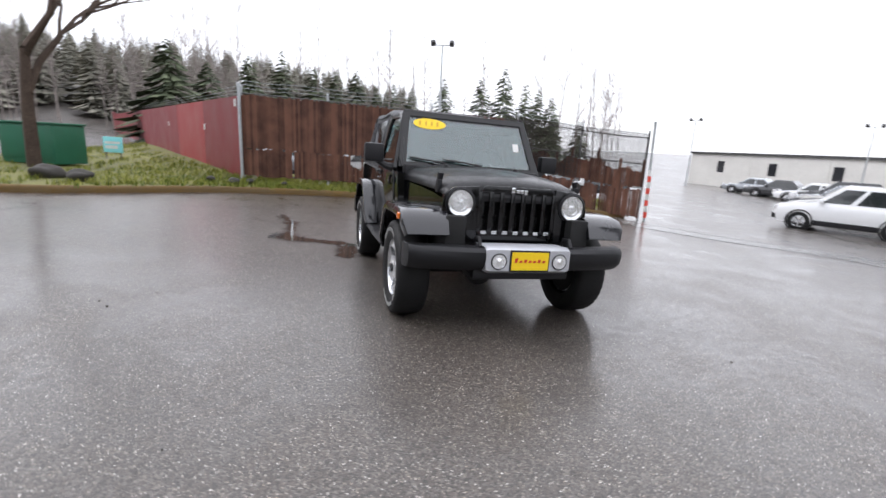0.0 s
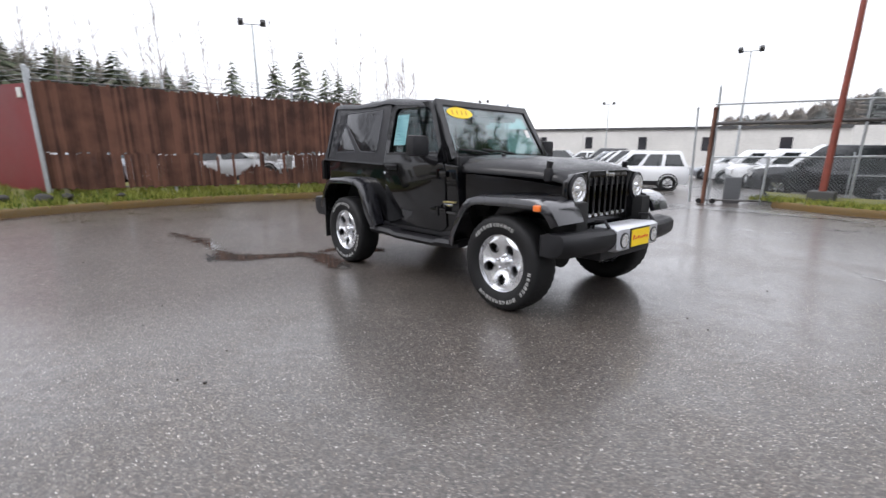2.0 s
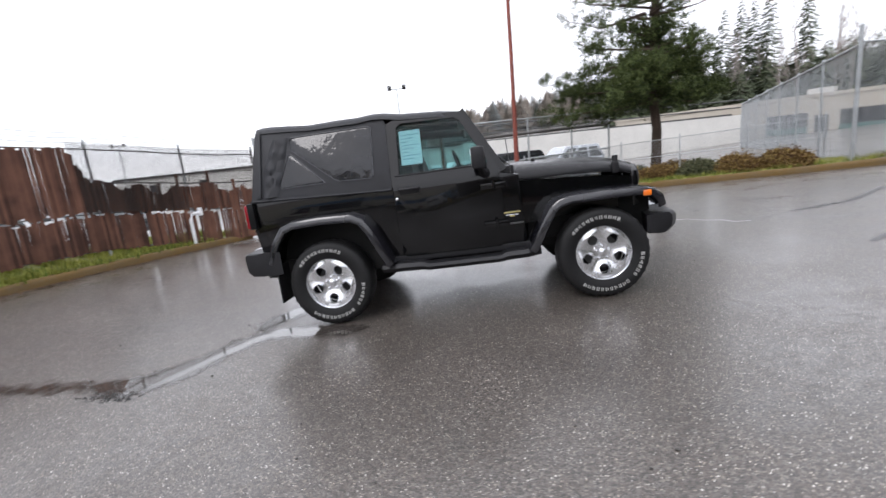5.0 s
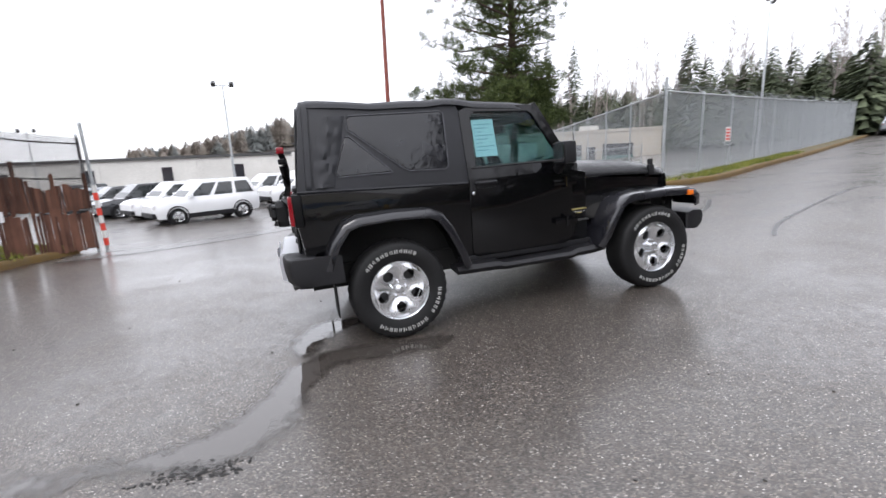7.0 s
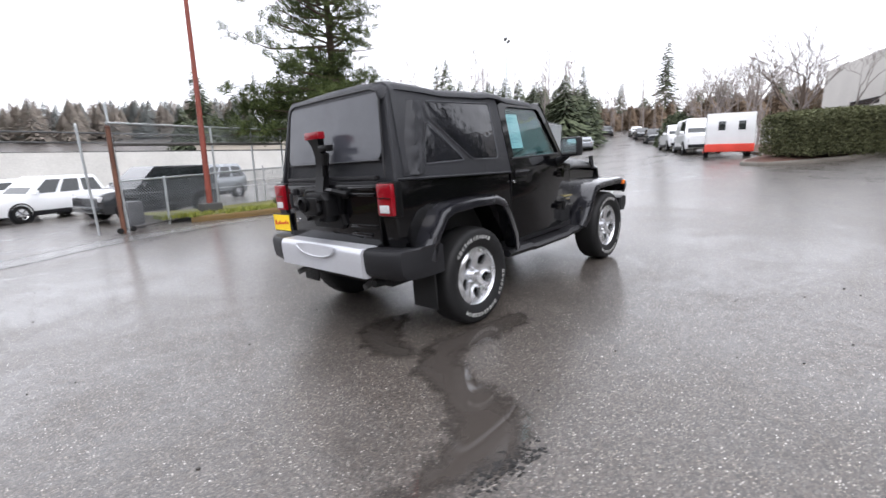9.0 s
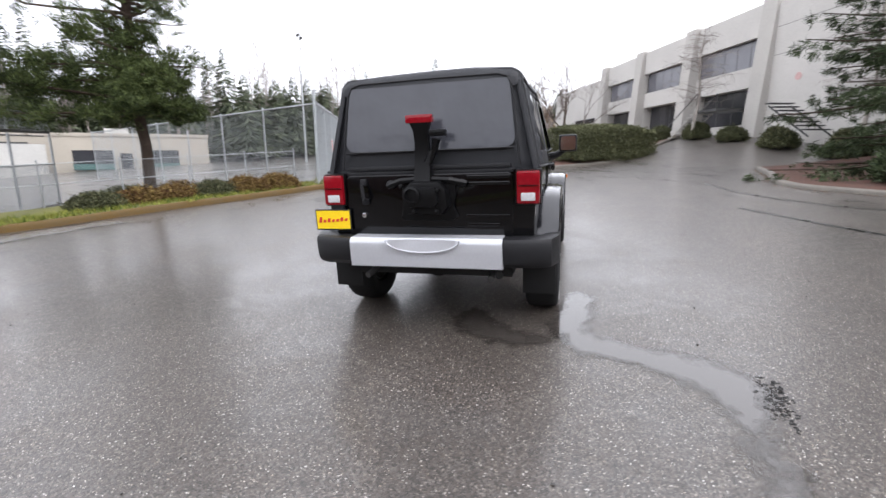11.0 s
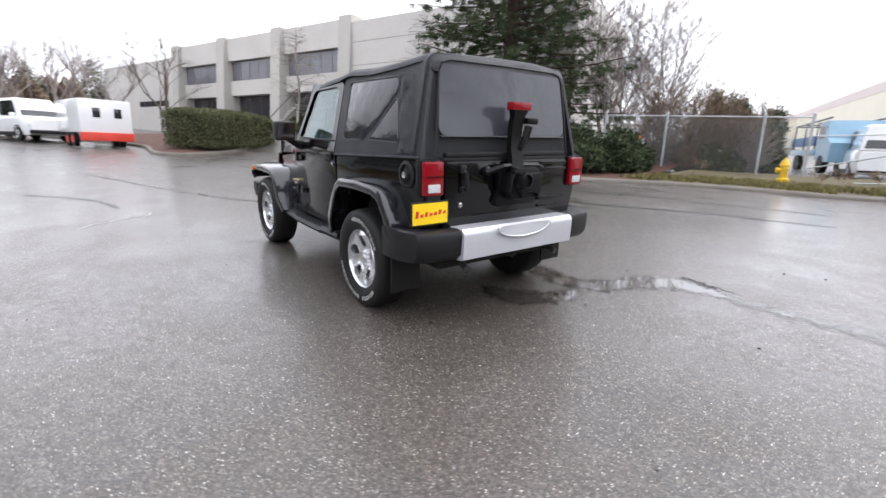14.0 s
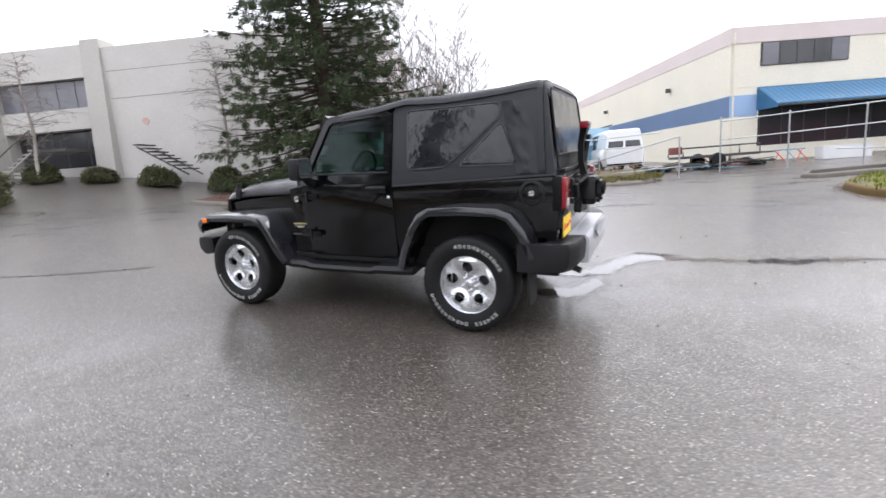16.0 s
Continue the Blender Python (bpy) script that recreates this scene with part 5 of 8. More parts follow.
def flap(bm, s):
    """A slack, crumpled fold of cloth ahead of the rear corner."""
    rows = []
    for j in range(19):
        k = j / 18
        z, xc, w = 1.245 + 0.515 * k, -1.665 + 0.135 * k ** 1.4, 0.075 + 0.02 * math.sin(3 * k)
        row = []
        for i in range(9):
            u = i / 8 * 2 - 1
            q = Vector((u * 1.3, k * 4.2, 3.0 + s))
            out = (1 - u * u) * (0.014 + 0.05 * abs(noise.noise(q * 1.1)) + 0.014 * noise.noise(q * 2.9))
            row.append((xc + u * w, s * (0.7895 + out), z))
        rows.append(row)
    loft(bm, rows, False)
    lean_bm(bm)


both(flap, "fabric_fold", FABRIC)

# roof over bows
bm = bmesh.new()
rows = []
for x, z, w in ((0.19, 1.742, 0.66), (0.13, 1.785, 0.675), (-0.05, 1.815, 0.678), (-0.40, 1.843, 0.68), (-0.55, 1.868, 0.68), (-0.66, 1.878, 0.68), (-0.80, 1.870, 0.68), (-1.0, 1.866, 0.677), (-1.25, 1.872, 0.675), (-1.45, 1.886, 0.67), (-1.64, 1.905, 0.665), (-1.72, 1.906, 0.66), (-1.77, 1.89, 0.652), (-1.795, 1.85, 0.645)):
    rows.append([(x, -w, z - 0.075), (x, -w + 0.01, z - 0.045), (x, -w + 0.06, z - 0.018), (x, -w * 0.5, z), (x, 0, z + 0.006), (x, w * 0.5, z), (x, w - 0.06, z - 0.018), (x, w - 0.01, z - 0.045), (x, w, z - 0.075), (x, w - 0.03, z - 0.085), (x, -w + 0.03, z - 0.085)])
loft(bm, rows)
for v in bm.verts:
    v.co.z += 0.009 * noise.noise(v.co * 4)
part("soft_top_roof", bm, FABRIC, car, angle=50)


# back of the soft top with its window
def back_x(z):
    return -1.768 - (1.81 - z) * 0.13


bm = bmesh.new()
o = rrect(-0.805, 0.805, 1.205, 1.885, 0.07)
i = rrect(-0.635, 0.635, 1.385, 1.82, 0.06)
ring(bm, o, i, "x", -0.02, 0.02)
for v in bm.verts:
    k = 0.12 + 0.095 * sstep(0.6, 0.7, abs(v.co.y))
    v.co.y -= math.copysign(max(0, v.co.z - 1.2) * k, v.co.y) * min(1, abs(v.co.y) / 0.5)
    v.co.x += back_x(v.co.z) + 0.05 * max(0, abs(v.co.y) - 0.55) / 0.2
part("fabric_back", bm, FABRIC, car)
bm = bmesh.new()
prism(bm, [(p[0], p[1]) for p in rrect(-0.65, 0.65, 1.366, 1.838, 0.07, 6)], "x", -0.004, 0.004)
for v in bm.verts:
    v.co.y -= math.copysign(max(0, v.co.z - 1.2) * 0.10, v.co.y) * min(1, abs(v.co.y) / 0.5)
    v.co.x += back_x(v.co.z) - 0.024
part("rear_window", bm, VINYL, car, "grey vinyl rear window")
bm = bmesh.new()
for dz in (0.0,):
    tube(bm, [(back_x(1.36) - 0.03, -0.62, 1.36), (back_x(1.36) - 0.032, 0.62, 1.36)], 0.007, 6)
part("window_zip", bm, PLASTIC, car)
for s in (1, -1):
    bm = bmesh.new()
    tube(bm, [(back_x(1.24) - 0.025, s * 0.66, 1.24), (back_x(1.5) - 0.03, s * 0.635, 1.5), (back_x(1.76) - 0.03, s * 0.603, 1.76), (back_x(1.825) - 0.03, s * 0.575, 1.825), (back_x(1.845) - 0.03, s * 0.51, 1.846), (back_x(1.85) - 0.03, 0, 1.85)], 0.008, 6)
    part("window_piping", bm, PLASTIC, car)
bm = bmesh.new()
bx(bm, -1.905, -1.86, -0.60, 0.60, 1.228, 1.258, 0.008)
bx(bm, -1.90, -1.85, -0.62, 0.62, 1.195, 1.222, 0.006)
part("tailgate_bar", bm, PLASTIC, car)

# tailgate
bm = bmesh.new()
prism(bm, rrect(-0.62, 0.62, 0.70, 1.20, 0.04), "x", -1.918, -1.89, 0.01)
gate = part("tailgate", bm, PAINT, car)
for z0, z1, y0, y1 in ((1.16, 1.185, -0.60, -0.30), (1.115, 1.14, -0.60, -0.30), (0.885, 0.912, -0.60, -0.29), (0.825, 0.85, -0.53, -0.30)):
    bm = bmesh.new()
    bx(bm, -1.932, -1.91, y0, y1, z0, z1, 0.008)
    part("pressed_rib", bm, PAINT, gate)
bm = bmesh.new()
bx(bm, -1.945, -1.91, 0.45, 0.50, 1.12, 1.175, 0.012)
bx(bm, -1.945, -1.91, 0.445, 0.495, 0.985, 1.03, 0.012)
tube(bm, [(-1.925, 0.475, 1.15), (-1.965, 0.475, 1.13), (-1.97, 0.465, 1.03), (-1.925, 0.46, 1.0)], 0.014)
part("gate_handle", bm, PLASTIC, gate)
bm = bmesh.new()
lathe(bm, [(0.018, 0.0), (0.018, -0.012), (0.004, -0.016)], "x", (-1.918, 0.49, 0.905), 12)
part("lock", bm, CHROME, gate, "small chrome lock")
# carrier plate of the missing spare wheel
bm = bmesh.new()
prism(bm, [(-0.20, 0.87), (0.16, 0.87), (0.19, 0.90), (0.15, 0.98), (0.18, 1.12), (0.14, 1.175), (-0.20, 1.175), (-0.24, 1.12), (-0.20, 0.98), (-0.24, 0.90)], "x", -1.955, -1.91, 0.012)
prism(bm, [(-0.15, 0.93), (0.10, 0.93), (0.14, 0.98), (0.12, 1.10), (0.07, 1.155), (-0.13, 1.155), (-0.18, 1.10), (-0.19, 0.98)], "x", -2.06, -1.93, 0.025)
prism(bm, [(-0.11, 0.985), (0.07, 0.985), (0.10, 1.02), (0.08, 1.12), (-0.12, 1.12), (-0.14, 1.02)], "x", -2.105, -2.05, 0.02)
lathe(bm, [(0.062, 0.0), (0.062, -0.02), (0.045, -0.026), (0.04, 0.01), (0.002, 0.02)], "x", (-2.10, 0.045, 1.07), 18)
tube(bm, [(-1.95, -0.05, 1.165), (-1.985, -0.19, 1.16), (-1.94, -0.30, 1.13)], 0.022, 6)
tube(bm, [(-1.95, 0.02, 1.165), (-1.985, 0.16, 1.16), (-1.94, 0.28, 1.12)], 0.022, 6)
for y, z in ((0.045, 0.955), (-0.12, 0.955), (-0.13, 1.10), (0.13, 1.13)):
    lathe(bm, [(0.014, 0), (0.014, -0.03), (0.003, -0.034)], "x", (-2.058, y, z), 8)
for y in (-0.27, 0.26):
    lathe(bm, [(0.032, 0), (0.032, -0.03), (0.02, -0.04), (0.01, -0.04)], "x", (-1.915, y, 1.13), 10)
carrier = part("spare_wheel_carrier", bm, CARRIER, car)
bm = bmesh.new()
rows = []
for x, z, w, t in ((-1.975, 1.08, 0.062, 0.032), (-1.955, 1.17, 0.058, 0.026), (-1.93, 1.29, 0.054, 0.022), (-1.925, 1.42, 0.05, 0.022), (-1.94, 1.50, 0.052, 0.024), (-1.955, 1.55, 0.07, 0.028)):
    rows.append([(x - t, 0.005 - w, z), (x + t, 0.005 - w, z), (x + t, 0.005 + w, z), (x - t, 0.005 + w, z)])
loft(bm, rows)
tube(bm, [(-1.94, -0.03, 1.28), (-1.95, -0.085, 1.36), (-1.955, -0.105, 1.44)], [0.03, 0.026, 0.03], 6)
bx(bm, -1.985, -1.92, -0.175, -0.06, 1.455, 1.50, 0.012)
part("brake_lamp_stalk", bm, CARRIER, carrier)
bm = bmesh.new()
bx(bm, -1.99, -1.925, -0.085, 0.10, 1.547, 1.602, 0.008)
part("brake_lamp", bm, REDLENS, carrier, "red high brake lamp")

# tail lamps
for s in (1, -1):
    bm = bmesh.new()
    y0, y1 = sorted((s * 0.645, s * 0.80))
    bx(bm, -1.945, -1.86, y0, y1, 0.985, 1.205, 0.014)
    lamp = part("tail_lamp", bm, REDLENS, car, "red tail lamp with a white reversing lens")
    bm = bmesh.new()
    h0, h1 = sorted((s * 0.637, s * 0.808))
    bx(bm, -1.915, -1.85, h0, h1, 0.975, 1.215, 0.01)
    part("lamp_housing", bm, CARRIER, lamp, "black lamp housing")
    bm = bmesh.new()
    bx(bm, -1.949, -1.94, y0 + 0.012, y1 - 0.012, 1.105, 1.111)
    part("lens_line", bm, CARRIER, lamp)
    bm = bmesh.new()
    a0, a1 = sorted((s * 0.675, s * 0.77))
    bx(bm, -1.951, -1.93, a0, a1, 1.005, 1.06, 0.006)
    part("reversing_lens", bm, WHITELENS, lamp, "white lens")

# yellow rear plate by the left lamp
bm = bmesh.new()
bx(bm, -1.94, -1.93, 0.597, 0.897, 0.793, 0.953, 0.004)
bx(bm, -1.93, -1.86, 0.66, 0.76, 0.84, 0.985)
plate = part("rear_plate", bm, PLASTIC, car, "yellow dealer plate with red script in a black frame")
bm = bmesh.new()
bx(bm, -1.944, -1.939, 0.608, 0.886, 0.804, 0.942)
part("plate_face", bm, YELLOW, plate, "yellow plate face")
for k in range(7):
    bm = bmesh.new()
    y, h, q = 0.868 - k * 0.036, 0.044 if k == 0 else (0.03 if k % 3 == 2 else 0.02), 0.85 + 0.0025 * k
    prism(bm, [(y, q), (y - 0.022, q), (y - 0.03, q + h), (y - 0.008, q + h)], "x", -1.9465, -1.944)
    part("script_bar", bm, REDINK, plate)

# rear bumper
bm = bmesh.new()
rows = []
for y, x0, x1 in ((-0.93, -1.62, -1.70), (-0.925, -1.62, -1.86), (-0.88, -1.66, -1.985), (-0.80, -1.80, -2.03), (-0.56, -1.83, -2.05), (0.56, -1.83, -2.05), (0.80, -1.80, -2.03), (0.88, -1.66, -1.985), (0.925, -1.62, -1.86), (0.93, -1.62, -1.70)):
    rows.append([(x0, y, 0.55), (x0, y, 0.745), (x1 + 0.05, y, 0.762), (x1 + 0.015, y, 0.752), (x1, y, 0.725), (x1 + 0.003, y, 0.64), (x1 + 0.012, y, 0.585), (x1 + 0.05, y, 0.548)])
loft(bm, rows)
soften(bm, 0.01)
part("rear_bumper", bm, PLASTIC, car)
bm = bmesh.new()
rows = []
for y in [k * 0.56 / 12 for k in range(-12, 13)]:
    d = 0.022 * max(0, 1 - (y / 0.25) ** 2) ** 0.5 if abs(y) < 0.25 else 0
    rows.append([(-1.84, y, 0.762), (-2.045, y, 0.762), (-2.066 + 0.4 * d, y, 0.74), (-2.072 + d * 0.8, y, 0.72 - d), (-2.072, y, 0.66), (-2.068, y, 0.555), (-2.045, y, 0.545), (-1.9, y, 0.545)])
loft(bm, rows)
insert = part("bumper_insert", bm, SILVER, car, "silver painted bumper centre")
bm = bmesh.new()
rows = []
for k in range(7):
    q = k / 6
    rows.append([(-2.078 - 0.016 * q, 0.25 * (0.3 + 0.7 * q) * math.cos(a), 0.757 - 0.09 * q * math.sin(a)) for a in [math.pi * j / 18 for j in range(19)]])
loft(bm, rows, False)
part("step_dish", bm, SILVER, insert, "shallow half-round step in the bumper")
bm = bmesh.new()
tube(bm, [(-2.09, 0.27 * math.cos(a), 0.752 - 0.085 * math.sin(a)) for a in [math.pi * k / 14 for k in range(15)]], 0.007, 6)
part("pressed_rim", bm, SILVER, insert)

# front grille: seven upright slots
gx0, gx1 = 1.56, 1.61
bm = bmesh.new()
outer = [(-0.60, 0.74), (-0.615, 0.94), (-0.60, 1.05), (-0.53, 1.105), (-0.28, 1.13), (0.28, 1.13), (0.53, 1.105), (0.60, 1.05), (0.615, 0.94), (0.60, 0.74), (0.30, 0.69), (-0.30, 0.69)]
prism(bm, [(-0.325, 1.075)] + outer[4:6] + [(0.325, 1.075)], "x", gx0, gx1, 0.006)
prism(bm, [(-0.325, 0.785), (-0.30, 0.69), (0.30, 0.69), (0.325, 0.785)], "x", gx0, gx1, 0.006)
prism(bm, [(-0.325, 0.70), (-0.60, 0.74), (-0.615, 0.94), (-0.60, 1.05), (-0.53, 1.105), (-0.325, 1.125)], "x", gx0, gx1, 0.006)
prism(bm, [(0.325, 0.70), (0.60, 0.74), (0.615, 0.94), (0.60, 1.05), (0.53, 1.105), (0.325, 1.125)], "x", gx0, gx1, 0.006)
grille = part("grille", bm, PAINT, car)
for k in range(8):
    y = -0.315 + 0.09 * k
    bm = bmesh.new()
    bx(bm, gx0 - 0.01, gx1 + 0.004, y - 0.018, y + 0.018, 0.775, 1.085, 0.01)
    part("grille_bar", bm, PAINT, grille)
# bright bars added for the highlights at the foot of the slots
for k in range(7):
    bm = bmesh.new()
    y = -0.27 + 0.09 * k
    bx(bm, gx1 - 0.006, gx1 + 0.003, y - 0.022, y + 0.022, 0.76, 0.785, 0.004)
    part("slot_trim", bm, ALLOY, grille, "small bright bar standing for a highlight below a slot")
bm = bmesh.new()
bx(bm, gx0 - 0.04, gx0 - 0.03, -0.34, 0.34, 0.72, 1.10)
part("radiator_screen", bm, DARK, grille)
bm = bmesh.new()
for y0, y1, z0, z1 in ((-0.065, -0.032, 1.085, 1.125), (-0.024, 0.006, 1.085, 1.112), (0.012, 0.038, 1.085, 1.112), (0.044, 0.072, 1.076, 1.112)):
    bx(bm, gx1 + 0.0, gx1 + 0.008, y0, y1, z0, z1, 0.003)
part("badge", bm, CHROME, grille, "small chrome badge of plain shapes")
for s in (1, -1):
    y = s * 0.475
    bm = bmesh.new()
    lathe(bm, [(0.116, 0.0), (0.118, 0.014), (0.104, 0.022), (0.094, 0.006)], "x", (gx1, y, 0.99), 28, False)
    hl = part("headlamp", bm, PLASTIC, car, "round clear headlamp")
    bm = bmesh.new()
    lathe(bm, [(0.003, 0.024), (0.018, 0.022), (0.024, 0.012), (0.03, 0.003), (0.05, 0.003), (0.056, 0.010), (0.075, 0.008), (0.097, 0.019)], "x", (gx1, y, 0.99), 28, False)
    part("reflector", bm, BOWL, hl, "bright reflector bowl")
    bm = bmesh.new()
    lathe(bm, [(0.098, 0.019), (0.07, 0.034), (0.035, 0.042), (0.001, 0.044)], "x", (gx1, y, 0.99), 28, False)
    part("lens", bm, LENS, hl)
    bm = bmesh.new()
    lathe(bm, [(0.04, 0), (0.042, 0.01), (0.02, 0.02), (0.001, 0.022)], "x", (gx1, s * 0.50, 0.805), 16, False)
    part("indicator_lamp", bm, WHITELENS, car, "small clear indicator lamp")
    # hood catches and footman loop
    bm = bmesh.new()
    bx(bm, 1.40, 1.46, s * 0.60 - 0.02, s * 0.60 + 0.02, 1.05, 1.15, 0.008)
    tube(bm, [(1.43, s * 0.60, 1.13), (1.435, s * 0.59, 1.20)], [0.02, 0.028])
    part("hood_latch", bm, PLASTIC, car)
both(lambda bm, s: lathe(bm, [(0.02, 0), (0.018, 0.025), (0.004, 0.03)], "z", (0.75, s * 0.35, 1.245), 10), "washer_nozzle", PLASTIC)

# front bumper
bm = bmesh.new()
rows = []
for y, x0, x1 in ((-0.90, 1.60, 1.72), (-0.885, 1.58, 1.78), (-0.80, 1.60, 1.84), (-0.42, 1.66, 1.885), (0.42, 1.66, 1.885), (0.80, 1.60, 1.84), (0.885, 1.58, 1.78), (0.90, 1.60, 1.72)):
    rows.append([(x0, y, 0.53), (x0, y, 0.68), (x1 - 0.07, y, 0.70), (x1 - 0.025, y, 0.692), (x1, y, 0.665), (x1 + 0.003, y, 0.62), (x1 - 0.008, y, 0.57), (x1 - 0.06, y, 0.522)])
loft(bm, rows)
soften(bm, 0.012)
bx(bm, 1.52, 1.80, -0.40, 0.40, 0.44, 0.53, 0.03)
part("front_bumper", bm, PLASTIC, car)
bm = bmesh.new()
rows = []
for y in (-0.34, -0.32, 0.32, 0.34):
    e = 0.01 if abs(y) > 0.33 else 0
    rows.append([(1.66, y, 0.70), (1.86 - e, y, 0.71 - e), (1.90 - e, y, 0.69 - e), (1.902 - e, y, 0.535 + e), (1.87 - e, y, 0.515 + e), (1.7, y, 0.515)])
loft(bm, rows)
fins = part("front_bumper_insert", bm, SILVER, car, "silver painted bumper centre")
for s in (1, -1):
    bm = bmesh.new()
    lathe(bm, [(0.060, 0), (0.062, 0.008), (0.055, 0.011), (0.050, 0.002)], "x", (1.90, s * 0.245, 0.605), 20, False)
    fog = part("fog_lamp", bm, PLASTIC, fins, "round fog lamp")
    bm = bmesh.new()
    lathe(bm, [(0.053, 0.009), (0.035, 0.006), (0.02, 0.012), (0.001, 0.016)], "x", (1.90, s * 0.245, 0.605), 20, False)
    part("fog_lens", bm, BOWL, fins, "clear fog lamp lens")
    bm = bmesh.new()
    tube(bm, [(1.70, s * 0.37, 0.69), (1.72, s * 0.37, 0.75), (1.80, s * 0.37, 0.755), (1.84, s * 0.37, 0.70)], 0.014)
    part("tow_hook", bm, PLASTIC, car)
bm = bmesh.new()
bx(bm, 1.898, 1.91, -0.16, 0.16, 0.53, 0.69, 0.004)
fp = part("front_plate", bm, PLASTIC, car, "yellow dealer plate with red script in a black frame")
bm = bmesh.new()
bx(bm, 1.909, 1.9135, -0.148, 0.148, 0.543, 0.677)
part("plate_face", bm, YELLOW, fp, "yellow plate face")
for k in range(7):
    bm = bmesh.new()
    y, h = -0.128 + k * 0.037, 0.034 if k == 0 else (0.024 if k % 3 == 2 else 0.017)
    prism(bm, [(y, 0.60), (y + 0.021, 0.60), (y + 0.029, 0.60 + h), (y + 0.008, 0.60 + h)], "x", 1.913, 1.916)
    part("script_bar", bm, REDINK, fp)


# flares
def flare(path, yi, yo, tip):
    def make(bm, s):
        rows = []
        n = len(path)
        for i, (x, z) in enumerate(path):
            a, b = path[max(0, i - 1)], path[min(n - 1, i + 1)]
            d = Vector((b[0] - a[0], b[1] - a[1])).normalized()
            nx, nz = -d.y, d.x
            if nz < -0.2:
                nx, nz = -nx, -nz
            y1 = yo - (tip if i in (0, n - 1) else 0)
            prof = ((yi, 0.012), (y1 - 0.06, 0.012), (y1 - 0.012, 0.0), (y1, -0.02), (y1, -0.062), (y1 - 0.015, -0.066), (y1 - 0.05, -0.03), (yi, -0.025))
            rows.append([(x + nx * o, s * y, z + nz * o) for y, o in prof])
        loft(bm, rows)
    return make


fpath = [(0.60, 0.50), (0.655, 0.60), (0.72, 0.72), (0.80, 0.845), (0.87, 0.90), (0.97, 0.925), (1.3, 0.93), (1.55, 0.925), (1.65, 0.90), (1.71, 0.84), (1.74, 0.76)]
both(flare(fpath[::-1], 0.585, 0.93, 0.03), "front_flare", FLARE, "wide black front wheel flare")
rpath = [(-0.60, 0.52), (-0.66, 0.66), (-0.74, 0.84), (-0.82, 0.955), (-0.92, 1.005), (-1.2, 1.015), (-1.47, 1.005), (-1.58, 0.965), (-1.68, 0.84), (-1.76, 0.66), (-1.79, 0.58)]
both(flare(rpath, 0.76, 0.93, 0.03), "rear_flare", FLARE, "wide black rear wheel flare")


def well(bm, s):
    y0, y1 = sorted((s * 0.44, s * 0.60))
    bx(bm, 0.62, 1.70, y0, y1, 0.55, 0.90, 0.02)


both(well, "wheel_well", DARK)


def marker(bm, s):
    y0, y1 = sorted((s * 0.905, s * 0.945))
    bx(bm, 1.55, 1.615, y0, y1, 0.85, 0.898, 0.012)


both(marker, "side_marker", AMBER, "amber side marker lamp")


def step(bm, s):
    rows = []
    for x, z, h in ((-0.72, 0.46, 0.05), (-0.62, 0.455, 0.06), (-0.35, 0.45, 0.06), (-0.30, 0.44, 0.045), (0.35, 0.44, 0.045), (0.40, 0.45, 0.06), (0.58, 0.455, 0.06), (0.70, 0.47, 0.05)):
        rows.append([(x, s * 0.66, z), (x, s * 0.66, z + h * 0.6), (x, s * 0.72, z + h), (x, s * 0.85, z + h * 0.85), (x, s * 0.875, z + h * 0.3), (x, s * 0.85, z - 0.02)])
    loft(bm, rows)


both(step, "side_step", PLASTIC)


def mud_flap(bm, s):
    y0, y1 = sorted((s * 0.66, s * 0.90))
    bx(bm, -1.70, -1.685, y0, y1, 0.27, 0.62, 0.005)


both(mud_flap, "mud_flap", RUBBER, "black rubber mud flap")


def rocker(bm, s):
    y0, y1 = sorted((s * 0.70, s * 0.745))
    bx(bm, -0.66, 0.62, y0, y1, 0.50, 0.56, 0.01)


both(rocker, "rocker_guard", PLASTIC)

# badges on the sides, unreadable: plain bars
for s in (1, -1):
    for x0, x1, z0, z1, m in ((0.415, 0.56, 0.832, 0.843, GOLD), (0.43, 0.545, 0.811, 0.82, ALLOY), (0.465, 0.51, 0.80, 0.811, GOLD), (0.36, 0.58, 0.733, 0.746, STEEL)):
        bm = bmesh.new()
        y0, y1 = sorted((s * 0.755, s * 0.793))
        bx(bm, x0, x1, y0, y1, z0, z1, 0.003)
        part("badge", bm, m, body, "thin bright badge bar")
    bm = bmesh.new()
    lathe(bm, [(0.03, 0.0), (0.03, s * 0.012), (0.01, s * 0.014)], "y", (0.493, s * 0.775, 1.068), 14)
    part("badge", bm, CHROME, body, "round chrome badge") if s > 0 else bm.free()

# fuel filler on the left
bm = bmesh.new()
lathe(bm, [(0.095, 0.0), (0.095, 0.012), (0.075, 0.018), (0.07, 0.004)], "y", (-1.70, 0.772, 1.10), 24, False)
ff = part("fuel_bezel", bm, PLASTIC, car)
bm = bmesh.new()
lathe(bm, [(0.07, 0.004), (0.068, -0.01), (0.04, 0.0), (0.035, 0.02), (0.002, 0.022)], "y", (-1.70, 0.776, 1.10), 20, False)
part("fuel_cap", bm, DARK, ff)
bm = bmesh.new()
lathe(bm, [(0.022, 0.0), (0.022, 0.006), (0.002, 0.008)], "y", (-1.70, 0.797, 1.10), 16, False)
part("lock", bm, CHROME, ff, "small chrome lock")

# windscreen
WB, WT = (0.465, 1.215), (0.15, 1.775)


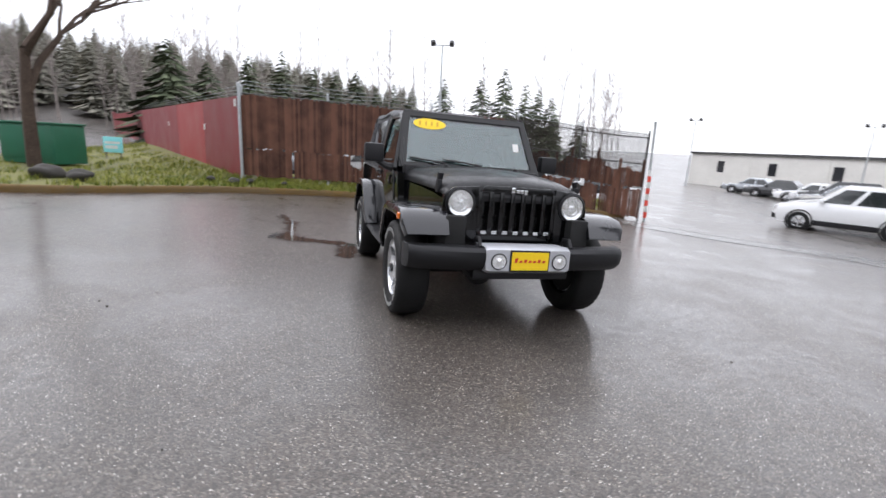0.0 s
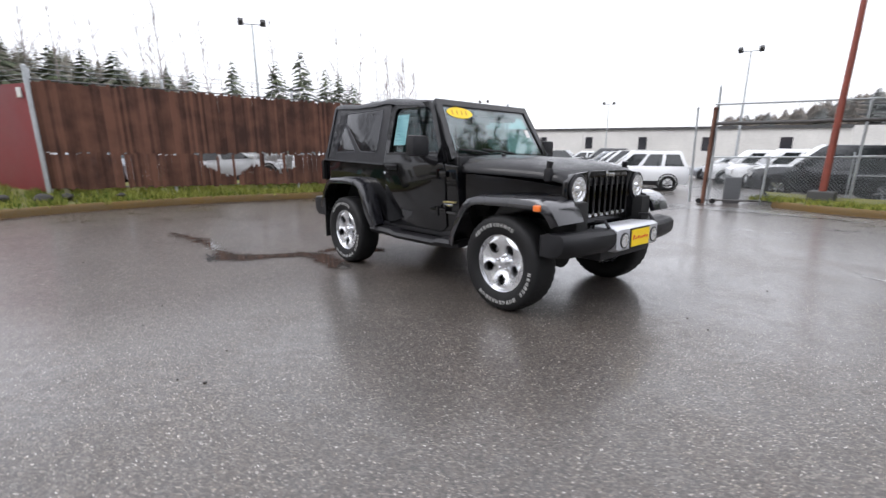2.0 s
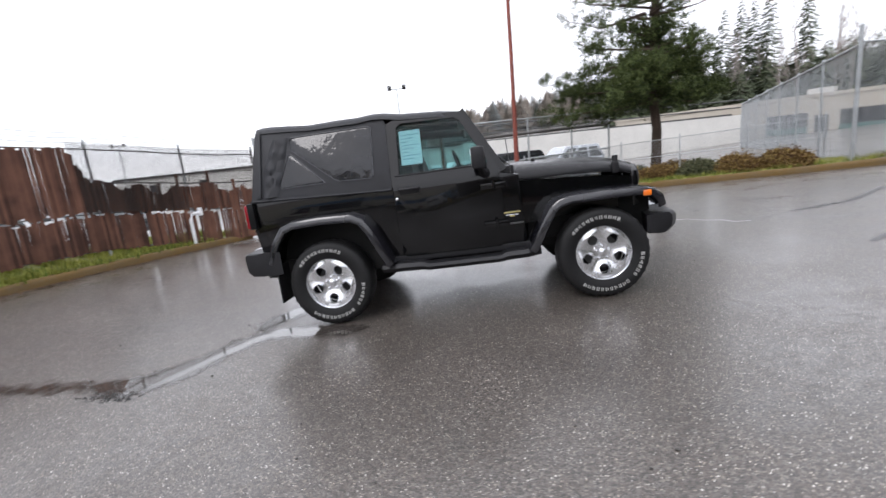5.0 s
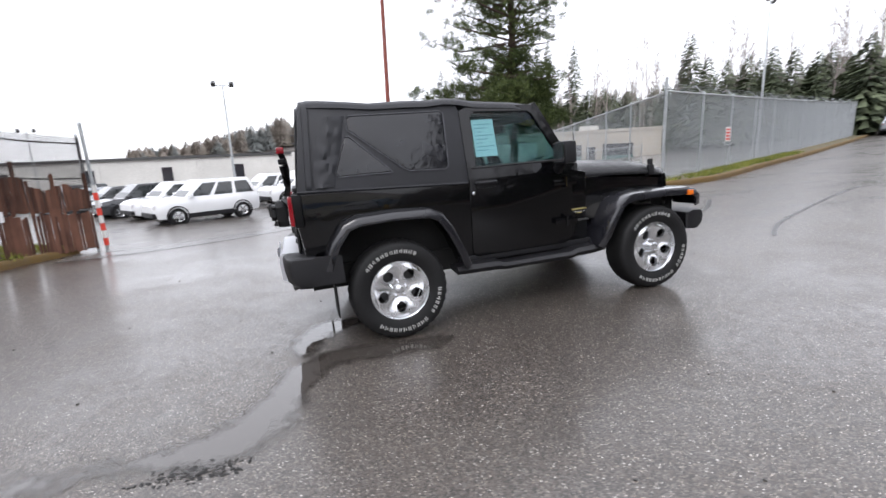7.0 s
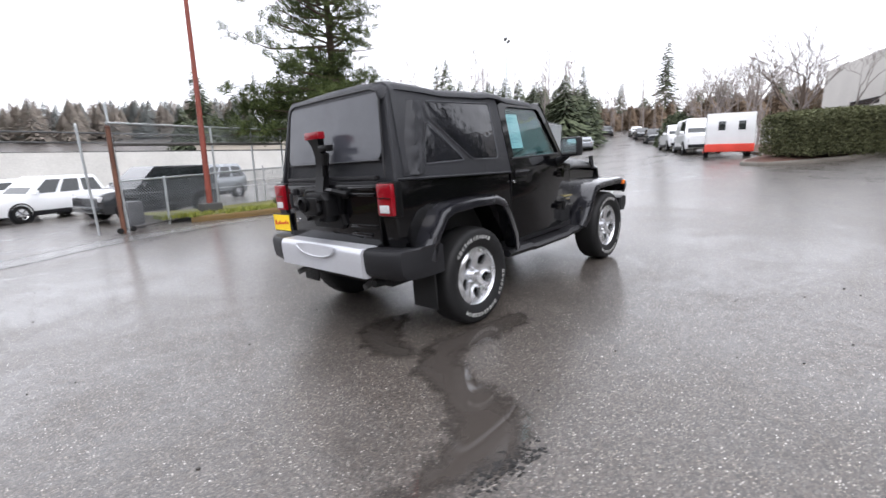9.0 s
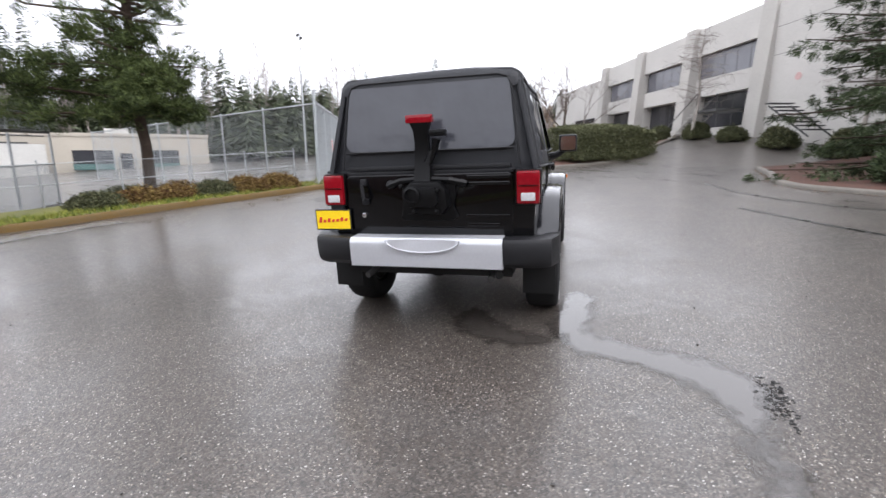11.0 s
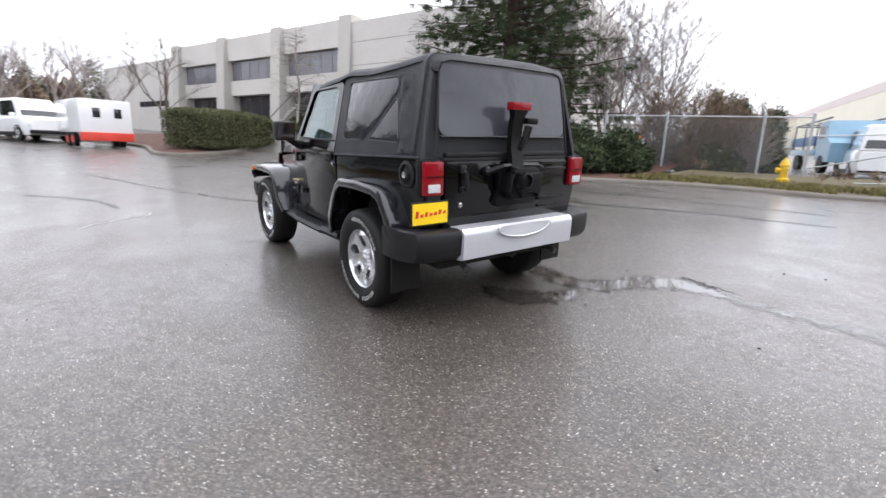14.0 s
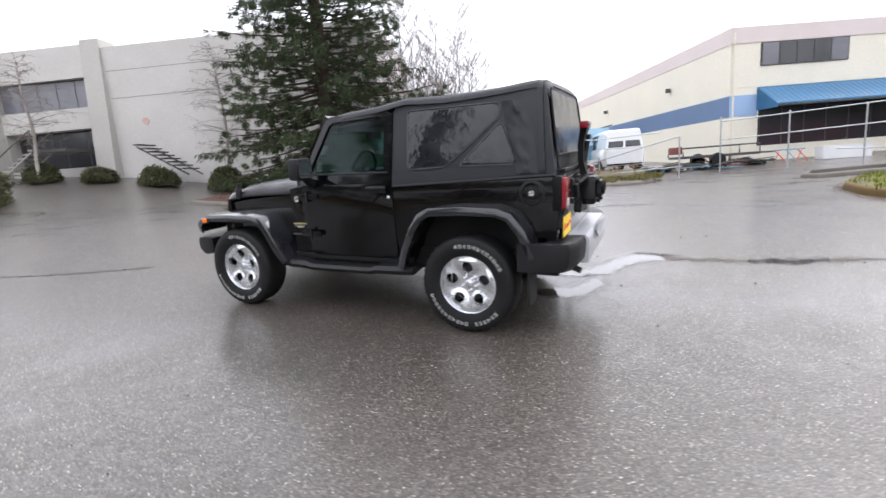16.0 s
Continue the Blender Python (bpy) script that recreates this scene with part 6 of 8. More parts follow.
def ws(y, k, off=0.0):
    x, z = WB[0] + (WT[0] - WB[0]) * k, WB[1] + (WT[1] - WB[1]) * k
    return (x + off * 0.86, y, z + off * 0.5)


bm = bmesh.new()
o = [(-0.745, 0), (-0.665, 1.0), (0.665, 1.0), (0.745, 0)]
i = [(-0.665, 0.09), (-0.605, 0.90), (0.605, 0.90), (0.665, 0.09)]
q = [[bm.verts.new(ws(y, k, h)) for y, k in loop] for loop, h in ((o, 0.02), (i, 0.02), (i, -0.03), (o, -0.03))]
for a in range(4):
    b = (a + 1) % 4
    for k in range(4):
        bm.faces.new((q[k][a], q[k][b], q[(k + 1) % 4][b], q[(k + 1) % 4][a]))
wsf = part("windscreen_frame", bm, PAINT, car)
bm = bmesh.new()
loft(bm, [[ws(y, k, 0.0) for y, k in i], [ws(y, k, 0.006) for y, k in i]])
wso = part("windscreen", bm, SCREEN, wsf)
wso.visible_shadow = False
bm = bmesh.new()
loft(bm, [[ws(-0.40 + 0.17 * math.cos(a), 0.795 + 0.095 * math.sin(a), h) for a in [2 * math.pi * k / 32 for k in range(32)]] for h in (0.007, 0.010)])
oval = part("oval_sticker", bm, YELLOW, wsf, "yellow oval year sticker on the windscreen")
for k, (w, dy) in enumerate(((0.06, -0.105), (0.05, -0.04), (0.05, 0.02), (0.055, 0.08))):
    bm = bmesh.new()
    loft(bm, [[ws(-0.40 + dy + a * w * 0.42, 0.795 + b * 0.04, h) for a, b in ((-0.5, -1), (0.5, -1), (0.7, 1), (-0.3, 1))] for h in (0.0105, 0.012)])
    part("year_bar", bm, mat("ochre_ink", (0.62, 0.36, 0.01), 0.5), oval)
bm = bmesh.new()
loft(bm, [[ws(y, k, h) for y, k in ((0.50, 0.42), (0.50, 0.56), (0.56, 0.56), (0.56, 0.42))] for h in (0.007, 0.009)])
part("window_tag", bm, WHITEPAINT, wsf, "small white paper tag")
for y0, y1 in ((-0.28, -0.60), (0.10, -0.26)):
    bm = bmesh.new()
    tube(bm, [ws(y0, 0.06, 0.06), ws((y0 + y1) / 2, 0.11, 0.045), ws(y1, 0.15, 0.025)], 0.010, 6)
    tube(bm, [ws(y0 - 0.02, 0.10, 0.03), ws(y1 - 0.03, 0.165, 0.024)], 0.008, 6)
    part("wiper", bm, PLASTIC, car)
bm = bmesh.new()
tube(bm, [(0.52, -0.70, 1.13), (0.50, -0.715, 1.5)], 0.004, 5)
tube(bm, [(0.52, -0.70, 1.10), (0.52, -0.70, 1.16)], 0.012, 6)
part("aerial", bm, STEEL, car)

# cabin: dash, wheel, seats, roll bar, mirror
bm = bmesh.new()
bx(bm, 0.10, 0.42, -0.66, 0.66, 1.15, 1.28, 0.03)
part("dashboard", bm, INTERIOR, car)
bm = bmesh.new()
cen = Vector((0.02, 0.36, 1.29))
tube(bm, [cen + Vector((-0.06 * math.sin(a), 0.19 * math.cos(a), 0.18 * math.sin(a))) for a in [2 * math.pi * k / 20 for k in range(21)]], 0.016, 6)
tube(bm, [cen + Vector((0, -0.18, 0)), cen + Vector((0.04, 0, -0.02)), cen + Vector((0, 0.18, 0))], 0.018, 6)
tube(bm, [cen, cen + Vector((0.2, 0, -0.08))], 0.03, 6)
part("steering_wheel", bm, INTERIOR, car)
for y in (-0.36, 0.36):
    bm = bmesh.new()
    loft(bm, [[(x + dx, y - w, z), (x + dx + 0.12, y - w, z), (x + dx + 0.12, y + w, z), (x + dx, y + w, z)] for x, dx, z, w in ((-0.45, 0, 1.10, 0.22), (-0.45, -0.03, 1.30, 0.22), (-0.45, -0.06, 1.43, 0.16), (-0.45, -0.065, 1.45, 0.12), (-0.45, -0.07, 1.47, 0.12), (-0.45, -0.075, 1.60, 0.11))])
    part("front_seat", bm, INTERIOR, car)
bm = bmesh.new()
for s in (1, -1):
    tube(bm, [(0.1, s * 0.56, 1.66), (-0.55, s * 0.57, 1.70), (-1.1, s * 0.57, 1.69), (-1.45, s * 0.60, 1.25)], 0.035)
tube(bm, [(-0.55, -0.60, 1.2), (-0.55, -0.56, 1.68), (-0.55, 0.56, 1.68), (-0.55, 0.60, 1.2)], 0.04)
part("roll_bar", bm, INTERIOR, car)
bm = bmesh.new()
bx(bm, 0.10, 0.13, -0.13, 0.13, 1.58, 1.65, 0.012)
part("rear_view_mirror", bm, INTERIOR, car)
bm = bmesh.new()
bx(bm, -1.5, -1.1, -0.55, 0.55, 1.15, 1.42, 0.05)
part("rear_seat", bm, INTERIOR, car)


# wheels
def tyre_mesh():
    bm = bmesh.new()
    K = 0.972
    prof = [(0.232, -0.105), (0.262, -0.122), (0.32, -0.132), (0.365, -0.126), (0.388, -0.112), (0.398, -0.085), (0.402, -0.04), (0.403, 0.0), (0.402, 0.04), (0.398, 0.085), (0.388, 0.112), (0.365, 0.126), (0.32, 0.132), (0.262, 0.122), (0.232, 0.105)]
    vs = lathe(bm, [(r * K if r > 0.3 else r, h) for r, h in prof], "y", (0, 0, 0), 72, False)
    for j, row in enumerate(vs):
        if 4 <= j <= 10:
            for k, v in enumerate(row):
                if (k + (j > 6)) % 2 == 0 and j != 7 or (j == 7 and k % 3 == 0):
                    f = 1 - 0.008 / 0.40
                    v.co.x *= f
                    v.co.z *= f
    return bm


def rim_mesh():
    bm = bmesh.new()
    NA, radii = 140, [0.028, 0.05, 0.07, 0.085] + [0.096 + 0.008 * k for k in range(12)] + [0.195, 0.204, 0.216, 0.228]

    def depth(r, a):
        spoke = 0.5 + 0.5 * math.cos(5 * (a - math.pi / 2))
        return 0.055 + 0.030 * sstep(0.05, 0.2, r) + 0.020 * (1 - spoke) * sstep(0.06, 0.12, r) * (1 - sstep(0.19, 0.22, r))

    def hole(r, a):
        k = round((a - radians(90 + 36)) / radians(72))
        da = a - radians(90 + 36) - k * radians(72)
        return ((r - 0.142) / 0.044) ** 2 + (da * r / 0.041) ** 2 < 1
    grid = [[bm.verts.new((r * math.cos(2 * math.pi * k / NA), depth(r, 2 * math.pi * k / NA), r * math.sin(2 * math.pi * k / NA))) for k in range(NA)] for r in radii]
    faces = []
    for j in range(len(radii) - 1):
        for k in range(NA):
            rm, am = (radii[j] + radii[j + 1]) / 2, 2 * math.pi * (k + 0.5) / NA
            if not hole(rm, am):
                k2 = (k + 1) % NA
                faces.append(bm.faces.new((grid[j][k], grid[j + 1][k], grid[j + 1][k2], grid[j][k2])))
    ex = bmesh.ops.extrude_face_region(bm, geom=faces)
    for v in [g for g in ex["geom"] if isinstance(g, bmesh.types.BMVert)]:
        v.co.y -= 0.03
    lathe(bm, [(0.228, 0.085), (0.236, 0.105), (0.242, 0.108), (0.246, 0.10), (0.236, 0.085), (0.222, 0.03), (0.215, -0.08)], "y", (0, 0, 0), 60, False)
    bmesh.ops.remove_doubles(bm, verts=bm.verts[:], dist=0.0005)
    return bm


WH = {}


def wheel(x, y):
    at = pose(x, y, 0.405, 0, -36 if y > 0 else 0, 0 if y > 0 else 180)
    if not WH:
        rim = part("wheel", rim_mesh(), ALLOY, car, "silver five-spoke alloy wheel", 40, at)
        part("tyre", tyre_mesh(), RUBBER, rim, "black tyre with raised white lettering", 50)
        bm = bmesh.new()
        lathe(bm, [(0.035, 0.05), (0.034, 0.078), (0.026, 0.084), (0.001, 0.086)], "y", (0, 0, 0), 20, False)
        part("hub_cap", bm, ALLOY, rim)
        for k in range(5):
            a = radians(90 + 72 * k)
            bm = bmesh.new()
            lathe(bm, [(0.010, 0.05), (0.010, 0.078), (0.002, 0.082)], "y", (0.055 * math.cos(a), 0, 0.055 * math.sin(a)), 8)
            part("lug_nut", bm, CHROME, rim)
        bm = bmesh.new()
        lathe(bm, [(0.15, -0.02), (0.15, 0.0), (0.06, 0.005), (0.05, 0.02), (0.002, 0.022)], "y", (0, 0, 0), 28, False)
        part("brake_disc", bm, FRAME, rim)
        bm = bmesh.new()
        lathe(bm, [(0.21, -0.085), (0.001, -0.088)], "y", (0, 0, 0), 28, False)
        part("backing", bm, DARK, rim)
        rnd = random.Random(4)
        for a0, cnt in ((40, 12), (186, 6), (236, 11)):
            for k in range(cnt):
                a = radians(a0 + k * 6.9)
                bm = bmesh.new()
                wdt, hgt = 0.011 + 0.005 * rnd.random(), 0.015
                for p in ((-0.55, 0, wdt * 0.32, hgt), (0.55, 0, wdt * 0.32, hgt * rnd.choice((0.6, 1.0)))):
                    c = Matrix.Rotation(-a + math.pi / 2, 4, "Y") @ Matrix.Translation((p[0] * wdt, 0, 0.312 + p[1]))
                    bx(bm, -p[2], p[2], 0.127, 0.1335, -p[3], p[3], 0, c)
                part("lettering", bm, LETTER, rim, "raised white sidewall lettering")
        WH["w"] = rim
        return rim
    return again(WH["w"], car, at)


for x in (1.212, -1.212):
    for y in (0.786, -0.786):
        wheel(x, y)


# ---- trees ----
def mesh_of(name, vs, fs, m, parent=None, label="", kind=""):
    me = bpy.data.meshes.new(name)
    me.from_pydata([tuple(v) for v in vs], [], fs)
    me.materials.append(m)
    o = new(name, me)
    o.parent = parent
    return tagged(o, label, kind=kind)


def sprays(rnd, vs, fs, p, d, n, length, width, droop=0.3):
    """Needle sprays: narrow leaf-shaped blades round a twig."""
    for _ in range(n):
        a = Vector((rnd.gauss(0, 1), rnd.gauss(0, 1), rnd.gauss(0, 0.7)))
        e = (d * 0.9 + a * 0.55 + Vector((0, 0, -droop * rnd.random()))).normalized()
        s = e.cross(Vector((rnd.gauss(0, 1), rnd.gauss(0, 1), rnd.gauss(0, 1)))).normalized()
        L, w = length * rnd.uniform(0.6, 1.2), width * rnd.uniform(0.7, 1.3)
        q = p + Vector((rnd.gauss(0, 0.06), rnd.gauss(0, 0.06), rnd.gauss(0, 0.05)))
        k = len(vs)
        vs += [q, q + e * L * 0.45 + s * w, q + e * L, q + e * L * 0.5 - s * w]
        fs.append((k, k + 1, k + 2, k + 3))


def spruce(x, y, h, r, seed, label, name="spruce_tree", m=NEEDLE, count=330, z_low=0.02, fullness=9, leaf=(0.42, 0.045)):
    rnd = random.Random(seed)
    t = empty(name, on_land(x, y), label, "tree")
    bm = bmesh.new()
    tube(bm, [(0, 0, -0.2), (0.02, 0, h * 0.3), (0, 0.03, h * 0.7), (0, 0, h)], [0.02 * h + 0.05, 0.015 * h + 0.04, 0.008 * h + 0.02, 0.015], 9)
    vs, fs = [], []
    for i in range(count):
        k = (i + rnd.random()) / count
        z = h * (z_low + (0.97 - z_low) * k ** 1.15)
        f = 1 - z / h
        L = r * (f ** 0.75) * rnd.uniform(0.6, 1.12) + 0.1
        a = i * 2.39996 + rnd.uniform(-0.3, 0.3)
        rise = 0.25 - 0.55 * f + rnd.uniform(-0.12, 0.12)
        d = Vector((math.cos(a), math.sin(a), rise)).normalized()
        pts = []
        for j in range(5):
            u = j / 4
            pts.append(Vector((0, 0, z)) + d * L * u + Vector((0, 0, 0.16 * L * u * u - 0.05 * L * u)))
        tube(bm, pts, [0.012 + 0.01 * L * (1 - j / 4) for j in range(5)], 4)
        m_n = max(3, int(L / 0.26))
        for j in range(m_n):
            u = 0.18 + 0.82 * (j + rnd.random()) / m_n
            i0 = min(3, int(u * 4))
            p = pts[i0].lerp(pts[i0 + 1], u * 4 - i0)
            side = Vector((-d.y, d.x, 0)) * rnd.choice((-1, 1))
            tw = (d * 0.8 + side * 0.8 + Vector((0, 0, -0.25))).normalized()
            sp = 0.35 * L * (1 - u * 0.6) * rnd.random()
            sprays(rnd, vs, fs, p + tw * sp, tw, fullness, leaf[0], leaf[1])
    part("trunk", bm, BARK, t, "dark trunk and limbs", 60)
    mesh_of("crown", vs, fs, m, t, "drooping dark green needles")
    return t


spruce(9.0, -10.6, 15.0, 4.7, 5, "large drooping dark green spruce tree in a mulch bed", count=360, fullness=54, leaf=(0.20, 0.012))


def pine(x, y, h, seed):
    """A tall pine: bare trunk, crooked limbs, tufts in layers with gaps."""
    rnd = random.Random(seed)
    t = empty("pine_tree", on_land(x, y, 0, 0.15), "tall pine with layered needle tufts on the shrub island", "tree")
    bm = bmesh.new()
    spine = [(0, 0, -0.2), (0.05, 0, 1.5), (-0.12, 0.02, 3.0), (0.05, 0.05, 5.0), (0.0, 0.1, 7.5), (0.05, 0.05, 10), (0, 0, h)]
    tube(bm, spine, [0.17, 0.145, 0.13, 0.12, 0.10, 0.07, 0.02], 10)
    vs, fs = [], []
    for i in range(120):
        k = ((i + rnd.random()) / 120) ** 1.35
        z = 2.35 + (h - 2.7) * k
        L = (3.3 if z < 4.0 else (1.1 if z < 4.9 else 3.3 * (1 - 0.6 * (z - 4.9) / (h - 4.9)))) * rnd.uniform(0.5, 1.1)
        a = i * 2.4 + rnd.uniform(-0.4, 0.4)
        L *= 0.84 + 0.32 * math.cos(a - 2.1)
        d = Vector((math.cos(a), math.sin(a), rnd.uniform(-0.1, 0.25))).normalized()
        pts = [Vector((0, 0, z)) + d * L * u + Vector((0.12 * L * math.sin(5 * u + i), 0.12 * L * math.cos(4 * u + i), 0.22 * L * u * u - (0.3 * L * u * u if z < 3.9 else 0))) for u in (0, 0.25, 0.5, 0.75, 1)]
        tube(bm, pts, [0.05, 0.04, 0.03, 0.02, 0.01], 5)
        for j in range(5 + int(L * 8) if z < 4.4 else 2 + int(L * 4)):
            u = rnd.uniform(0.3, 1.0)
            i0 = min(3, int(u * 4))
            p = pts[i0].lerp(pts[i0 + 1], u * 4 - i0) + Vector((rnd.gauss(0, 0.25), rnd.gauss(0, 0.25), rnd.gauss(0.05, 0.14)))
            up = Vector((rnd.gauss(0, 0.6), rnd.gauss(0, 0.6), 0.6)).normalized()
            for _ in range(3):
                sprays(rnd, vs, fs, p + Vector((rnd.gauss(0, 0.14), rnd.gauss(0, 0.14), rnd.gauss(0, 0.08))), up, 32, 0.17, 0.0085, 0.1)
    part("trunk", bm, BARK, t, "bare dark trunk and crooked limbs", 60)
    mesh_of("crown", vs, fs, PINEN, t, "tufts of green pine needles")
    return t


pine(5.75, 11.1, 11.5, 3)


def bare_tree(x, y, h, seed, label, m=TWIG, spread=0.5, up=0.0, thick=1.0, depth=5, name="bare_tree", trunk=0.35):
    """A leafless tree: forking limbs down to twigs."""
    rnd = random.Random(seed)
    t = empty(name, on_land(x, y, 0, up), label, "tree")
    bm = bmesh.new()

    def grow(p, d, L, r, lev):
        q = p + d * L * 0.5 + Vector((rnd.gauss(0, 0.04), rnd.gauss(0, 0.04), 0)) * L
        e = p + d * L
        tube(bm, [p, q, e], [r, r * 0.85, r * 0.65], 6 if lev < 2 else 3)
        if lev >= depth:
            return
        for k in range(rnd.choice((2, 3, 3) if lev else (3, 4))):
            s = spread * rnd.uniform(0.6, 1.4)
            nd = (d + Vector((rnd.gauss(0, s), rnd.gauss(0, s), rnd.uniform(-0.1, 0.35)))).normalized()
            st = p.lerp(e, rnd.uniform(0.55, 1.0)) if k else e
            grow(st, nd, L * rnd.uniform(0.55, 0.85), max(r * 0.6, 0.0055), lev + 1)
    grow(Vector((0, 0, -0.1)), Vector((rnd.gauss(0, 0.05), rnd.gauss(0, 0.05), 1)).normalized(), h * trunk, 0.012 * h * thick, 0)
    part("trunk", bm, m, t, "", 60)
    return t


bare_tree(21.8, -0.5, 6.8, 4, "thin dark leafless street tree in the hedge bed", BROWNTWIG, 0.45, 0.2, depth=6, trunk=0.3)
for k, (x, y, h) in enumerate(((35, 0.8, 8.5), (40, 3.6, 9.0), (45, 7.0, 9.5), (50, 10.2, 9.0), (54, 13.8, 9.0), (37.5, -1.8, 8.0), (43, 1.5, 8.5))):
    bare_tree(x, y, h, 200 + k, "bushy leafless tree behind the parked trailer", TWIG, 0.5, 0.0, 0.8, depth=6, trunk=0.26)


def thicket(x, y, h, seed, label, m, stems=7, lean=0.30, shoots=26, twigs=9, name="bare_tree", cat="tree", lo=0.2):
    """Many leafless stems from one foot, with fine shoots that sweep upwards."""
    rnd = random.Random(seed)
    t = empty(name, on_land(x, y, 0, 0.1), label, cat)
    vs, fs = [], []

    def stick(p, q, r0, r1):
        d = (q - p).normalized()
        u = d.cross(Vector((0.3, 0.5, 0.1))).normalized()
        w = d.cross(u)
        k = len(vs)
        for b, r in ((p, r0), (q, r1)):
            vs.extend(b + (u * math.cos(f) + w * math.sin(f)) * r for f in (0, 2.1, 4.2))
        for i in range(3):
            j = (i + 1) % 3
            fs.append((k + i, k + j, k + 3 + j, k + 3 + i))
    bm = bmesh.new()
    for i in range(stems):
        a = i * 6.283 / stems + rnd.uniform(-0.4, 0.4)
        H = h * rnd.uniform(0.72, 1.0)
        out = Vector((math.cos(a), math.sin(a), 0)) * lean * H * rnd.uniform(0.4, 1.15)
        pts = [Vector((0.1 * math.cos(a), 0.1 * math.sin(a), -0.15)) + out * u ** 1.4 + Vector((rnd.gauss(0, 0.02) * H, rnd.gauss(0, 0.02) * H, H * u)) for u in (0, 0.2, 0.4, 0.6, 0.8, 1.0)]
        tube(bm, pts, [0.0055 * h * (1 - 0.85 * u) for u in (0, 0.2, 0.4, 0.6, 0.8, 1.0)], 5)
        for _ in range(shoots):
            u = rnd.uniform(lo, 0.98)
            i0 = min(4, int(u * 5))
            p = pts[i0].lerp(pts[i0 + 1], u * 5 - i0)
            b = rnd.uniform(0, 6.283)
            L = h * 0.30 * (1.25 - u) * rnd.uniform(0.6, 1.3)
            d = Vector((math.cos(b), math.sin(b), rnd.uniform(0.35, 1.1))).normalized()
            mid_ = p + d * L * 0.5
            e = mid_ + (d + Vector((0, 0, 0.45))).normalized() * L * 0.5
            stick(p, mid_, 0.009, 0.007)
            stick(mid_, e, 0.007, 0.004)
            for _ in range(twigs):
                f = p.lerp(mid_, rnd.uniform(0.3, 1)) if rnd.random() < 0.4 else mid_.lerp(e, rnd.random())
                g = (d * 0.6 + Vector((rnd.gauss(0, 0.5), rnd.gauss(0, 0.5), rnd.uniform(0.1, 0.9)))).normalized() * L * rnd.uniform(0.2, 0.5)
                stick(f, f + g, 0.0055, 0.003)
    part("stem_frame", bm, m, t, "", 60)
    mesh_of("twig_crown", vs, fs, m, t)
    return t


thicket(6.9, -14.2, 8.4, 10, "wide leafless tree with fine upswept twigs behind the spruce", TWIG, 9, 0.32, 30, 13)
thicket(5.3, -14.9, 6.8, 14, "leafless tree with fine upswept twigs by the brushy yard fence", TWIG, 7, 0.32, 28, 12)
bare_tree(-9.9, -8.5, 8.5, 12, "dark mossy leafless tree with crooked limbs", BARK, 0.55, 0.3, 1.7, depth=6)
for k in range(7):
    bare_tree(31 + 3.4 * k, 2.4 + 1.5 * k - 0.6 * (k % 3), 6.5 + (k % 3), 30 + k, "slender leafless tree along the uphill road", TWIG, 0.42, 0.0, depth=4)
for k in range(5):
    bare_tree(2.0 + 1.1 * k, -15.6 - 0.5 * (k % 2), 2.6 + 0.5 * (k % 3), 50 + k, "scrubby leafless brush by the yard fence", BRUSH, 0.6, 0.15, 0.7, depth=5, name="brush")


def birch(x, y, h, seed):
    """A slim leafless birch: one crooked pale stem with many fine side twigs."""
    rnd = random.Random(seed)
    t = empty("birch_tree", on_land(x, y, 0, 0.5), "slim pale leafless birch against the concrete wall", "tree")
    bm = bmesh.new()
    n = 14
    spine = [Vector((0.16 * math.sin(0.55 * i) + 0.02 * i, 0.10 * math.cos(0.7 * i), h * i / n - 0.1)) for i in range(n + 1)]
    tube(bm, spine, [0.075 * (1 - i / n) + 0.012 for i in range(n + 1)], 7)
    part("trunk", bm, PALEBARK, t, "pale crooked trunk", 60)
    bm = bmesh.new()
    for i in range(74):
        k = rnd.uniform(0.2, 0.98)
        j = min(n - 1, int(k * n))
        p = spine[j].lerp(spine[j + 1], k * n - j)
        a, L = rnd.uniform(0, 6.283), (0.35 + 1.25 * (1 - abs(k - 0.45) * 1.4)) * rnd.uniform(0.6, 1.1)
        d = Vector((math.cos(a), math.sin(a), rnd.uniform(0.1, 0.7)))
        pts = [p + d * L * u + Vector((0.06 * math.sin(6 * u + i), 0.06 * math.cos(5 * u + i), -0.28 * L * u * u)) for u in (0, 0.35, 0.7, 1)]
        tube(bm, pts, [0.014, 0.010, 0.007, 0.005], 4)
        for _ in range(7):
            q = pts[rnd.randrange(1, 4)]
            e = Vector((rnd.gauss(0, 0.5), rnd.gauss(0, 0.5), rnd.uniform(-0.6, 0.4))) * L * 0.45
            tube(bm, [q, q + e * 0.5 + Vector((0, 0, 0.03)), q + e], [0.006, 0.005, 0.0045], 3)
    part("twig_crown", bm, TWIG, t, "fine drooping twigs", 60)
    return t


